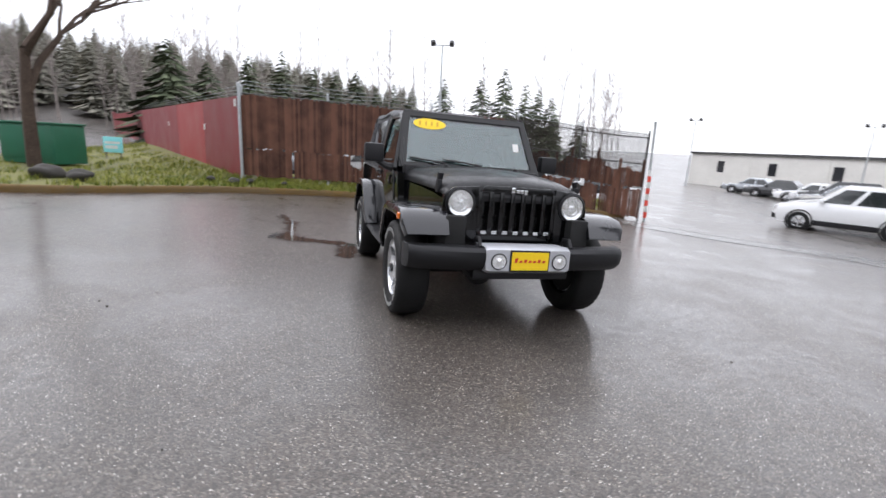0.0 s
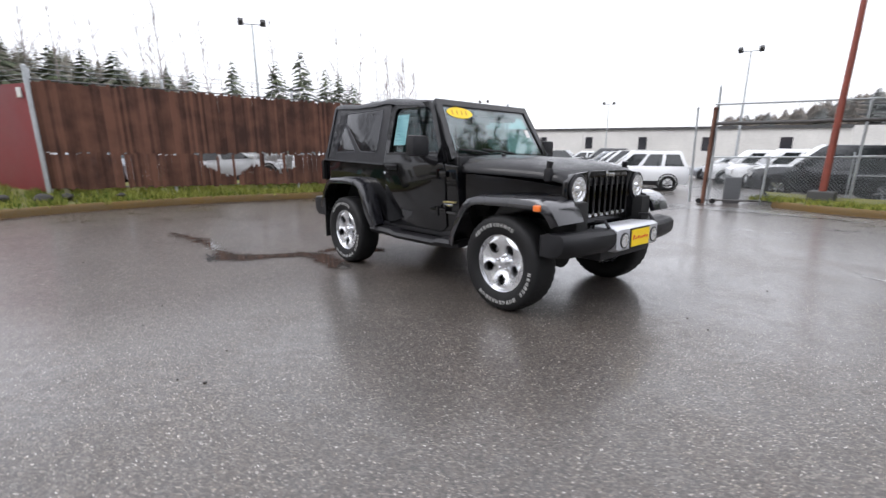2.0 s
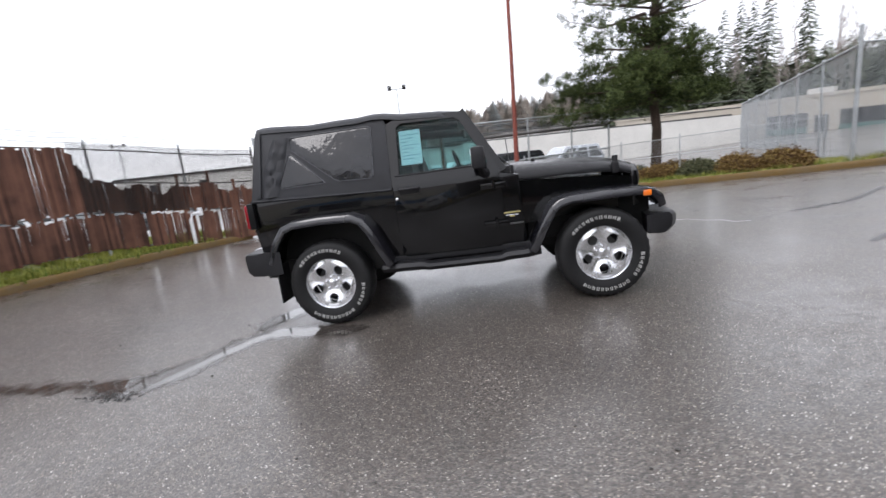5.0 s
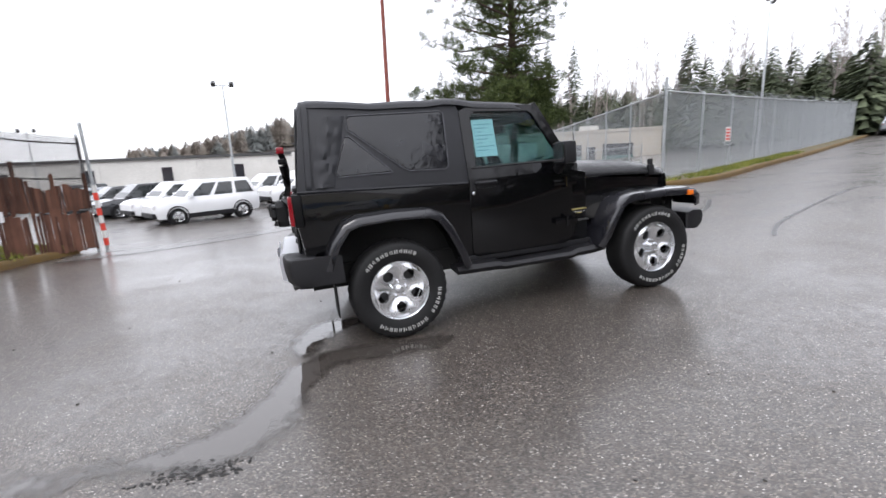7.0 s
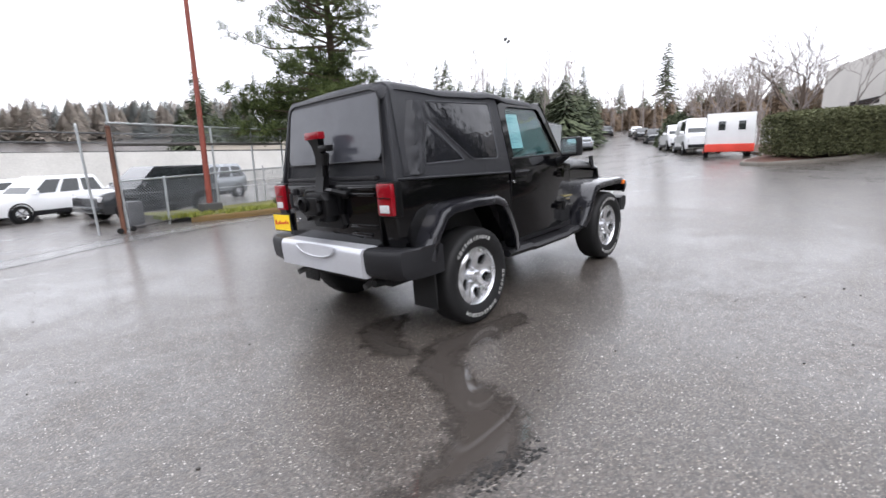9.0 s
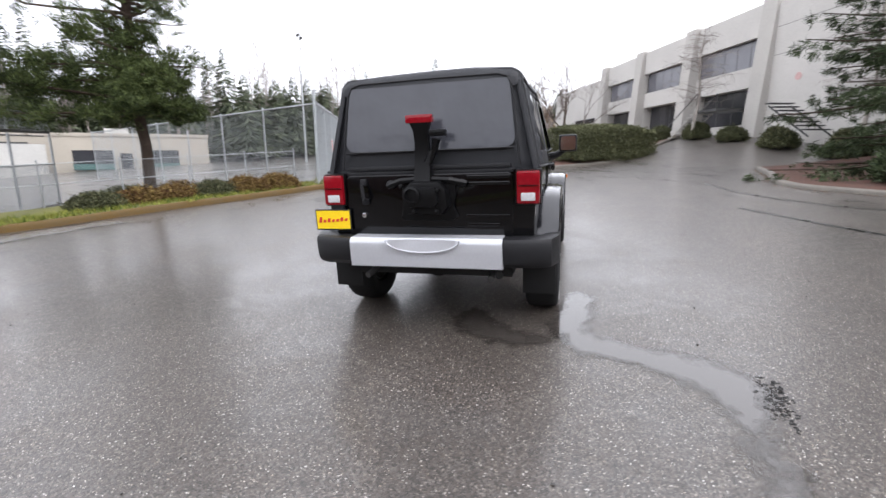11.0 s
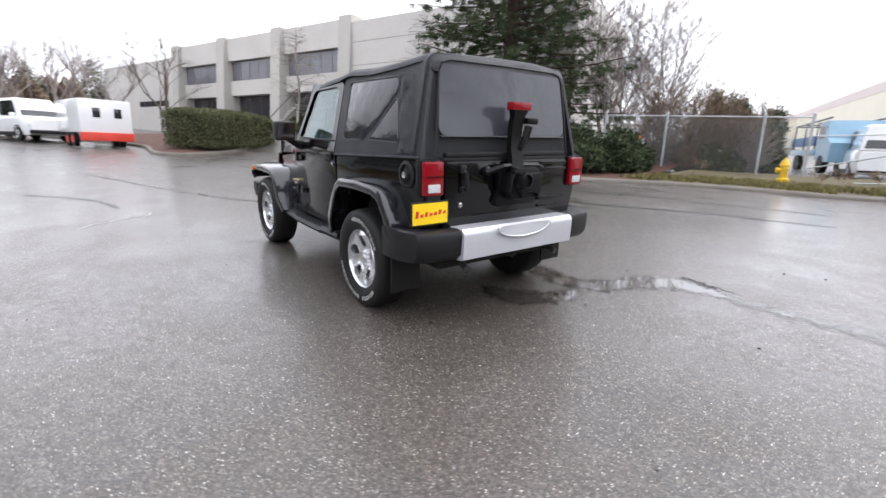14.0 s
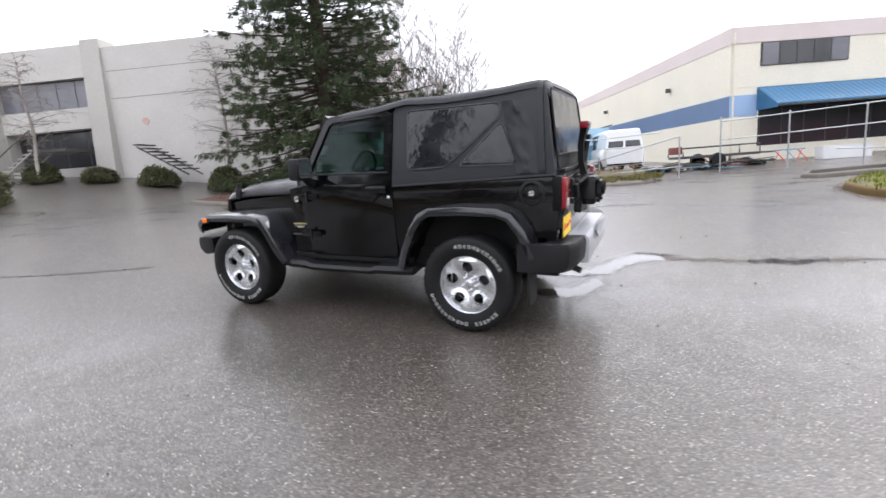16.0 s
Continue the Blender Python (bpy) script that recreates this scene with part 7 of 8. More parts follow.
def bush(x, y, rx, ry, h, seed, m, label, rz=0, n=2600, leaf=(0.10, 0.035), box=False, name="shrub", up=0.1, cat="shrub"):
    rnd = random.Random(seed)
    t = empty(name, on_land(x, y, rz, up), label, cat)
    vs, fs = [], []
    for _ in range(n):
        a = rnd.uniform(0, 6.283)
        if box:
            px, py = rnd.uniform(-1, 1), rnd.uniform(-1, 1)
            f = rnd.choice((0, 0, 1, 2))
            if f == 0:
                pz = 1.0
            else:
                pz = rnd.random()
                if rnd.random() < ry / (rx + ry):
                    px = rnd.choice((-1, 1))
                else:
                    py = rnd.choice((-1, 1))
            k = 1 + 0.06 * noise.noise(Vector((px * rx, py * ry, pz * h)) * 0.9)
            p = Vector((px * rx * k, py * ry * k, pz * h * k - 0.10 * h * (abs(px) ** 4 + abs(py) ** 4) * pz))
        else:
            c = rnd.uniform(0.0, 1.0)
            s = (1 - c * c) ** 0.5 if c < 1 else 0
            q = Vector((math.cos(a) * s, math.sin(a) * s, c))
            k = (0.85 + 0.30 * noise.noise(Vector((q.x * rx * 1.4 + seed, q.y * ry * 1.4, q.z * h * 1.4)))) * rnd.uniform(0.8, 1.03)
            p = Vector((q.x * rx * k, q.y * ry * k, q.z * h * k))
        sprays(rnd, vs, fs, p, Vector((rnd.gauss(0, 1), rnd.gauss(0, 1), rnd.gauss(0.6, 0.8))).normalized(), 3, leaf[0], leaf[1], 0.1)
    bm = bmesh.new()
    for k in range(9):
        a = k * 0.7
        tube(bm, [(0.15 * math.cos(a), 0.15 * math.sin(a), -0.15), (0.45 * rx * math.cos(a), 0.45 * ry * math.sin(a), h * 0.45), (0.7 * rx * math.cos(a), 0.7 * ry * math.sin(a), h * 0.7)], [0.025, 0.018, 0.008], 4)
    part("stem_frame", bm, BARK, t, "", 60)
    mesh_of("leaves", vs, fs, m, t)
    return t


birch(22.6, -7.2, 5.4, 8)
birch(14.9, -10.95, 6.0, 9)
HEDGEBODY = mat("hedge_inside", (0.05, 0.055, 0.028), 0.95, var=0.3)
HEDGELEAF = mat("clipped_hedge_leaves", (0.09, 0.10, 0.05), 0.7, var=0.35, scale=1.2, fine=9, island=0.7, tint=(0.155, 0.16, 0.085), spec=0.1)
hg = bush(18.9, -2.4, 2.7, 1.0, 1.5, 2, HEDGELEAF, "clipped olive green hedge in the mulch bed", -42, 15000, (0.07, 0.03), True, "hedge", 0.15, "hedge")
# added solid filler, leaf colour darkened for the shade between the leaves
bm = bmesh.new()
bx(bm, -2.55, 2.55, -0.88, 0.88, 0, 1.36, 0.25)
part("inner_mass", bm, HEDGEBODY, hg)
for k, (x, y) in enumerate(((-1.3, -11.9), (-1.9, -12.3), (-0.6, -12.6), (2.2, -11.8))):
    bare_tree(x, y, 1.1 + 0.3 * (k % 2), 120 + k, "scrubby weeds on the end of the verge", BRUSH, 0.7, 0.12, 0.5, depth=5, name="weed_clump", trunk=0.2)
bush(41.0, 10.0, 2.0, 1.8, 3.0, 71, FARN, "dark evergreen shrub beside the parked cars", 0, 2600, (0.4, 0.06), up=0.0)
for k, (x, y, h) in enumerate(((3.1, -16.6, 3.0), (2.3, -17.0, 2.7), (3.9, -16.9, 3.1))):
    bush(x, y, 0.75, 0.7, h, 75 + k, NEEDLE, "upright dark evergreen behind the brush", 0, 3600, (0.22, 0.02), up=0.0)
pd = empty("utility_pedestal", on_land(4.95, -13.25, 25, 0.12), "white utility pedestal with a crumpled bag on top", "pedestal")
bm = bmesh.new()
bx(bm, -0.16, 0.16, -0.12, 0.12, -0.05, 0.86, 0.015)
part("post", bm, CARWHITE, pd)
for nm_, m_, z_, r_ in (("bag", CARWHITE, 0.95, 0.22), ("wrapper", AMBER, 1.08, 0.12)):
    bm = bmesh.new()
    for v in bmesh.ops.create_icosphere(bm, subdivisions=3, radius=r_)["verts"]:
        v.co = Vector((v.co.x * 1.25, v.co.y * 0.8, v.co.z * 0.62)) * (1 + 0.5 * noise.noise(v.co * 9)) + Vector((0.06, 0, z_))
    part(nm_, bm, m_, pd)
# russet shrubs round the pine
for k, (x, y) in enumerate(((3.6, 10.55), (4.5, 10.35), (5.4, 10.0), (6.3, 9.45), (7.1, 8.95), (8.0, 8.5), (4.9, 11.2), (6.2, 10.6))):
    bush(x, y - 0.15, 0.8, 0.65, 0.46, 40 + k, DRYLEAF if k % 3 else SHRUB, "low russet and green shrub under the pine", 20 * k, 2800, (0.07, 0.018), up=0.14)
# junipers at the spruce's foot
for k, (x, y, r, h) in enumerate(((6.6, -8.0, 0.9, 0.8), (5.7, -8.6, 1.2, 1.2), (5.1, -9.9, 1.3, 1.3), (4.4, -11.2, 1.2, 1.2), (6.9, -9.3, 1.5, 1.9), (8.4, -9.6, 1.3, 1.5))):
    bush(x, y, r, r * 0.9, h, 60 + k, NEEDLE, "sprawling dark green juniper in the mulch bed", 33 * k, 5200, (0.2, 0.018), up=0.2)
for k, s in enumerate((-1.2, -4.0, -7.2, -9.8, 1.6, 5.4)):
    c = Vector((22.1, -9.5, 0)) + Vector((0.94, 0.342, 0)) * s - Vector((0.342, -0.94, 0)) * 1.6
    bush(c.x, c.y, 0.95 + 0.25 * (k % 2), 0.7, 0.62 + 0.22 * (k % 3), 80 + k, SHRUB, "loose evergreen shrub by the office wall", 0, 3600, (0.13, 0.022), up=0.05)
for k in range(9):
    thicket(1.9 + 0.42 * k, -15.0 + 0.15 * k - 0.4 * (k % 2), (2.5, 2.9, 3.3)[k * 5 % 3] + 0.09 * k - 0.1, 90 + k, "dense brown winter brush by the fence", BRUSH if k % 3 else TWIG, 11, 0.32, 15, 6, "brush", "brush", 0.08)
for k in range(4):
    bush(2.7 + 1.2 * k, -14.6 - 0.3 * (k % 2), 0.8, 0.6, 1.0 + 0.3 * (k % 2), 95 + k, BRUSH if k % 2 else SHRUB, "low tangled winter brush by the fence", 0, 3000, (0.2, 0.012), up=0.1)

# woods far off: one object each, nobody could count them
def far_woods(name, spots, m, label, seed, fine=1.0):
    rnd = random.Random(seed)
    vs, fs = [], []
    for x, y, h, r in spots:
        z0 = land(x, y)
        n = int((46 + 5 * h) * fine)
        for i in range(n):
            k = (i + rnd.random()) / n
            z = z0 + h * (0.08 + 0.92 * k)
            L = r * (1 - k) ** 0.8 * rnd.uniform(0.6, 1.15) + 0.15
            a = i * 2.4 + rnd.random()
            c, s = math.cos(a), math.sin(a)
            for sg in (-1, 0, 1):
                b = a + 0.5 * sg
                e = Vector((x + math.cos(b) * L, y + math.sin(b) * L, z - 0.22 * L + rnd.uniform(-0.1, 0.1) * L))
                q = len(vs)
                w = (0.16 * L + 0.08) / fine
                vs += [Vector((x + c * L * 0.15, y + s * L * 0.15, z + 0.25 * L * 0.4)), Vector((e.x - s * w, e.y + c * w, e.z)), e + Vector((c, s, -0.3)) * 0.3 * w, Vector((e.x + s * w, e.y - c * w, e.z - 0.1))]
                fs.append((q, q + 1, q + 2, q + 3))
    return tagged(mesh_of(name, vs, fs, m), label, "woods", kind="stuff")


def bare_woods(name, spots, m, label, seed):
    rnd = random.Random(seed)
    vs, fs = [], []

    def stick(p, q, r0, r1):
        d = (q - p).normalized()
        u = d.cross(Vector((0.3, 0.5, 0.1))).normalized()
        w = d.cross(u)
        k = len(vs)
        for b, r in ((p, r0), (q, r1)):
            vs.extend(b + (u * math.cos(t) + w * math.sin(t)) * r for t in (0, 2.1, 4.2))
        for i in range(3):
            j = (i + 1) % 3
            fs.append((k + i, k + j, k + 3 + j, k + 3 + i))
    for x, y, h in spots:
        b = Vector((x, y, land(x, y)))
        t = b + Vector((rnd.gauss(0, 0.03) * h, rnd.gauss(0, 0.03) * h, h))
        stick(b, t, 0.007 * h, 0.0012 * h)
        for i in range(20):
            k = rnd.uniform(0.3, 0.97)
            p = b.lerp(t, k)
            a = rnd.uniform(0, 6.28)
            L = h * 0.22 * (1.15 - k) * rnd.uniform(0.6, 1.3)
            e = p + Vector((math.cos(a) * L * 0.7, math.sin(a) * L * 0.7, L))
            stick(p, e, 0.0022 * h, 0.001 * h)
            for _ in range(3):
                f = p.lerp(e, rnd.uniform(0.4, 1))
                stick(f, f + Vector((rnd.gauss(0, 0.35), rnd.gauss(0, 0.35), rnd.uniform(0.2, 0.8))) * L * 0.5, 0.0012 * h, 0.0006 * h)
    return tagged(mesh_of(name, vs, fs, m), label, "woods", kind="stuff")


def polar(az, d):
    return d * math.cos(radians(az)), d * math.sin(radians(az))


rnd = random.Random(77)
near_con = [(-36.2, -11.7, 8.0, 2.9), (-40.7, -9.8, 7.2, 2.5), (-43.9, -6.8, 8.7, 2.0), (-55.0, -8.4, 10.0, 2.2), (-56.5, -4.5, 11.6, 2.3), (-56.5, -0.7, 10.2, 2.6), (-56.6, 1.8, 10.1, 2.3), (-55.3, 4.2, 10.3, 2.5), (-57.0, 6.9, 8.9, 1.8), (-56.6, 9.1, 9.4, 1.8), (-55.0, 11.2, 9.0, 1.8), (-51.9, 14.6, 10.2, 2.3), (-50.6, 19.0, 10.6, 2.3), (-49.4, 21.5, 12.0, 2.6), (-48.4, 23.9, 10.2, 2.2), (-47.5, 25.2, 9.6, 2.0), (-46.6, 26.6, 8.8, 1.9), (-54.0, 31.0, 7.8, 1.9), (-55.0, 36.0, 7.2, 1.9)]
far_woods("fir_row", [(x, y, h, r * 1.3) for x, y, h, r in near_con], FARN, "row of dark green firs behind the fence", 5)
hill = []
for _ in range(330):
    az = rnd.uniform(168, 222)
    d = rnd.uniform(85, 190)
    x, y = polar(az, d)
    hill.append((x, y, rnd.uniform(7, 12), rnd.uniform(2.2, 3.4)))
far_woods("hill_woods", hill, HILL, "wooded hill of grey-green and brown trees, haze put into their colour", 6)
nth = []
for i in range(340):
    az = rnd.uniform(66, 107)
    x, y = polar(az, rnd.uniform(150, 205))
    nth.append((x, y, (11.5 - 5.6 * sstep(86, 104, az)) * rnd.uniform(0.6, 1.0), rnd.uniform(2.2, 4.0)))
far_woods("ridge_woods", nth[:110], RIDGE, "distant firs on the ridge, paled in colour for haze", 7, 1.8)
far_woods("ridge_thicket", nth[110:], RIDGEBROWN, "distant brown winter woods on the ridge, paled in colour for haze", 17, 2.2)
est = []
for _ in range(300):
    az = rnd.uniform(25, 74)
    x, y = polar(az, rnd.uniform(62, 110))
    est.append((x, y, rnd.uniform(5.0, 9.8), rnd.uniform(2.0, 3.3)))
est += [(40.7, 37.4, 12.4, 2.6), (38.1, 32.9, 9.0, 2.2), (41.5, 33.6, 8.8, 2.2), (42.5, 32.2, 8.9, 2.2), (43.8, 30.6, 9.4, 2.3), (46.4, 30.4, 9.2, 2.2), (47.4, 28.9, 8.4, 2.2), (47.1, 25.6, 7.4, 2.6), (46.0, 23.8, 8.6, 3.0), (48.3, 23.6, 7.2, 2.8), (63.8, 30.5, 11.3, 1.8), (52.8, 23.6, 6.3, 2.2)]
est += [(22.9, 71.2, 15.8, 3.2), (23.7, 70.9, 14.1, 3.2), (30.4, 67.9, 15.1, 2.6), (33.9, 66.0, 17.1, 2.6), (35.6, 65.0, 17.9, 2.8), (36.8, 64.2, 17.7, 2.6), (38.2, 63.3, 18.2, 2.8), (41.5, 61.0, 17.5, 2.6), (53.0, 50.6, 14.9, 2.2)]
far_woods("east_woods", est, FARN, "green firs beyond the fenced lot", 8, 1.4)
spr = []
for az, d, h, r in ((16.6, 95, 15.5, 3.0), (21.5, 105, 9, 2.0), (11, 100, 7, 3), (6, 95, 6, 3), (13.5, 110, 6, 3), (1, 90, 7, 3), (-3, 95, 7, 3), (19, 120, 6, 4), (24, 115, 7, 3)):
    x, y = polar(az, d)
    spr.append((x, y, h, r))
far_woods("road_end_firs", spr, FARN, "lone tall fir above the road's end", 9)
scrub = []
for _ in range(130):
    x, y = polar(rnd.uniform(2, 24), rnd.uniform(84, 125))
    scrub.append((x, y, rnd.uniform(2.2, 4.6), rnd.uniform(1.4, 2.6)))
far_woods("roadside_brush", scrub, BRUSH, "brown winter brush on the bank at the road's end", 12, 2.4)
bw = []
for az0, az1, d0, d1, h0, h1, n in ((142, 200, 60, 95, 11, 18, 46), (188, 215, 45, 110, 9, 14, 60), (26, 62, 55, 100, 9, 15, 120), (2, 26, 70, 120, 6, 10, 90), (72, 98, 150, 220, 6, 9, 40)):
    for _ in range(n):
        x, y = polar(rnd.uniform(az0, az1), rnd.uniform(d0, d1))
        bw.append((x, y, rnd.uniform(h0, h1)))
bw += [(-42.4, -11.8, 10.5), (-44.7, -10.2, 12.0), (-46.9, -8.6, 14.0), (-55.0, -8.7, 13.5), (-60.2, -7.0, 14.3), (-57.4, -2.6, 17.2), (-55.3, -0.4, 17.2), (-59.6, 7.9, 15.4), (-54.5, 8.3, 17.8), (-58.4, 13.9, 16.4), (-38.5, -14.9, 10.0)]
bare_woods("bare_woods", bw, TWIG, "tall thin leafless trees on the skyline", 10)


# ---- parked vehicles ----
def vehicle(x, y, rz, paint, label, kind="suv", group="parked cars", size=1.0):
    L, W, H, wb = {"suv": (4.1, 1.76, 1.66, 2.48), "sedan": (4.6, 1.78, 1.44, 2.7), "van": (5.4, 2.0, 2.05, 3.4), "pickup": (5.4, 1.95, 1.85, 3.5)}[kind]
    t = empty("parked_car" if kind in ("suv", "sedan") else ("parked_van" if kind == "van" else "pickup_truck"), on_land(x, y, rz) @ Matrix.Scale(size, 4), label, "car", group)
    a, b = L / 2, W / 2
    belt = 0.60 * H if kind != "van" else 0.56 * H
    bm = bmesh.new()
    rows = []
    hood = {"suv": 0.60, "sedan": 0.56, "van": 0.60, "pickup": 0.62}[kind] * H
    for px, z0, z1, w in ((-a, 0.42, belt - 0.08, 0.86), (-a + 0.12, 0.30, belt, 0.95), (-wb / 2, 0.26, belt, 1.0), (0, 0.24, belt, 1.0), (wb / 2 - 0.45, 0.24, belt, 1.0), (wb / 2 + 0.15, 0.26, hood - 0.01, 0.98), (a - 0.18, 0.28, hood - 0.10, 0.92), (a, 0.40, hood - 0.22, 0.80)):
        w *= b
        rows.append([(px, -w * 0.94, z0), (px, -w, z0 + 0.22), (px, -w, z1 - 0.15), (px, -w * 0.93, z1), (px, w * 0.93, z1), (px, w, z1 - 0.15), (px, w, z0 + 0.22), (px, w * 0.94, z0)])
    loft(bm, rows)
    part("body", bm, paint, t, "", 40)
    c0, c1 = {"suv": (-a + 0.06, 0.95), "sedan": (-a + 0.75, 0.95), "van": (-a + 0.04, 1.75), "pickup": (-0.55, 1.1)}[kind]
    r0, r1 = {"suv": (-a + 0.35, 0.25), "sedan": (-0.95, 0.25), "van": (-a + 0.12, 1.15), "pickup": (-0.40, 0.45)}[kind]
    ztop = H - 0.03
    bm = bmesh.new()
    rows = [[(c0, -b * 0.90, belt - 0.01), (c1, -b * 0.90, belt - 0.01), (c1, b * 0.90, belt - 0.01), (c0, b * 0.90, belt - 0.01)],
            [(r0 - 0.02, -b * 0.76, ztop - 0.05), (r1 + 0.03, -b * 0.76, ztop - 0.05), (r1 + 0.03, b * 0.76, ztop - 0.05), (r0 - 0.02, b * 0.76, ztop - 0.05)],
            [(r0 + 0.06, -b * 0.70, H), (r1 - 0.10, -b * 0.70, H), (r1 - 0.10, b * 0.70, H), (r0 + 0.06, b * 0.70, H)]]
    loft(bm, rows)
    part("cabin", bm, paint, t, "", 30)
    za, zb = belt + 0.05, ztop - 0.10

    def mix(z):
        k = (z - belt) / (ztop - 0.05 - belt)
        return c0 + (r0 - c0) * k, c1 + (r1 - c1) * k, b * (0.90 + (0.76 - 0.90) * k)
    fa, fb = mix(za), mix(zb)
    n = 3 if kind in ("suv",) else 2
    for s in (1, -1):
        for k in range(n):
            if kind == "van" and k == 0 and s:
                lo, hi = 0.62, 0.86
            else:
                lo, hi = k / n + 0.03, (k + 1) / n - 0.03
            bm = bmesh.new()
            q = []
            for f, z in ((fa, za), (fb, zb)):
                for u in (lo, hi):
                    q.append((f[0] + 0.06 + (f[1] - f[0] - 0.16) * u, s * (f[2] + 0.006), z))
            i = [q[0], q[1], q[3], q[2]]
            loft(bm, [i, [(p[0], p[1] - s * 0.02, p[2]) for p in i]])
            part("side_window", bm, CARGLASS, t)
    for f0, nm, sg in ((1, "windscreen", 1), (0, "rear_window", -1)):
        for y0, y1 in (((-0.86, -0.06), (0.06, 0.86)) if kind == "van" and sg < 0 else ((-0.86, 0.86),)):
            bm = bmesh.new()
            i = [(fa[f0] + sg * 0.008, fa[2] * y0, za), (fa[f0] + sg * 0.008, fa[2] * y1, za), (fb[f0] + sg * 0.008, fb[2] * y1, zb), (fb[f0] + sg * 0.008, fb[2] * y0, zb)]
            loft(bm, [i, [(p[0] - sg * 0.02, p[1], p[2]) for p in i]])
            part(nm, bm, CARGLASS, t)
    if kind == "pickup":
        bm = bmesh.new()
        bx(bm, -a + 0.1, -0.6, -b * 0.85, b * 0.85, belt - 0.02, belt + 0.02)
        part("bed_liner", bm, DARK, t)
    bm = bmesh.new()
    bx(bm, -wb / 2 + 0.4, wb / 2 - 0.4, -b - 0.004, b + 0.004, 0.24, 0.42, 0.02)
    part("sill_cladding", bm, PLASTIC, t)
    for sx in (1, -1):
        bm = bmesh.new()
        bx(bm, sx * a - (0.16 if sx > 0 else -0.02), sx * a + (0.03 if sx > 0 else 0.14), -b * 0.84, b * 0.84, 0.34, 0.52, 0.03)
        part("bumper", bm, PLASTIC if paint is not CARDARK else CARDARK, t)
        for sy in (1, -1):
            bm = bmesh.new()
            y0, y1 = sorted((sy * b * 0.58, sy * b * 0.86))
            bx(bm, sx * a - (0.22 if sx > 0 else -0.02), sx * a - (0.02 if sx > 0 else -0.2), y0, y1, 0.66, 0.82, 0.03)
            part("headlamp" if sx > 0 else "tail_lamp", bm, WHITELENS if sx > 0 else REDLENS, t)
            wx, wy = sx * wb / 2, sy * (b - 0.10)
            bm = bmesh.new()
            lathe(bm, [(0.2, -0.105), (0.315, -0.10), (0.335, -0.06), (0.335, 0.06), (0.315, 0.10), (0.2, 0.105)], "y", (wx, wy, 0.335), 22, False)
            w = part("wheel", bm, RUBBER, t)
            bm = bmesh.new()
            for k in range(5):
                an = radians(72 * k + 18)
                bx(bm, 0.03, 0.20, -0.008, 0.008, -0.028, 0.028, 0, Matrix.Translation((wx, wy + sy * 0.093, 0.335)) @ Matrix.Rotation(an, 4, "Y"))
            lathe(bm, [(0.205, sy * 0.10), (0.19, sy * 0.085), (0.19, sy * 0.03)], "y", (wx, wy, 0.335), 22, False)
            lathe(bm, [(0.05, sy * 0.10), (0.002, sy * 0.104)], "y", (wx, wy, 0.335), 12, False)
            part("rim", bm, ALLOY, w, "silver rim")
            bm = bmesh.new()
            lathe(bm, [(0.21, sy * 0.03), (0.002, sy * 0.03)], "y", (wx, wy, 0.335), 16, False)
            part("wheel_disc", bm, DARK, w)
            bm = bmesh.new()
            lathe(bm, [(0.40, sy * 0.02), (0.40, sy * 0.108), (0.355, sy * 0.110), (0.355, sy * 0.02)], "y", (wx, wy, 0.345), 22, False)
            part("wheel_arch", bm, PLASTIC, t)
    for s in (1, -1):
        bm = bmesh.new()
        y0, y1 = sorted((s * (b * 0.93), s * (b + 0.16)))
        bx(bm, c1 - 0.30, c1 - 0.18, y0, y1, belt + 0.02, belt + 0.17, 0.03)
        part("mirror", bm, paint, t)
    return t


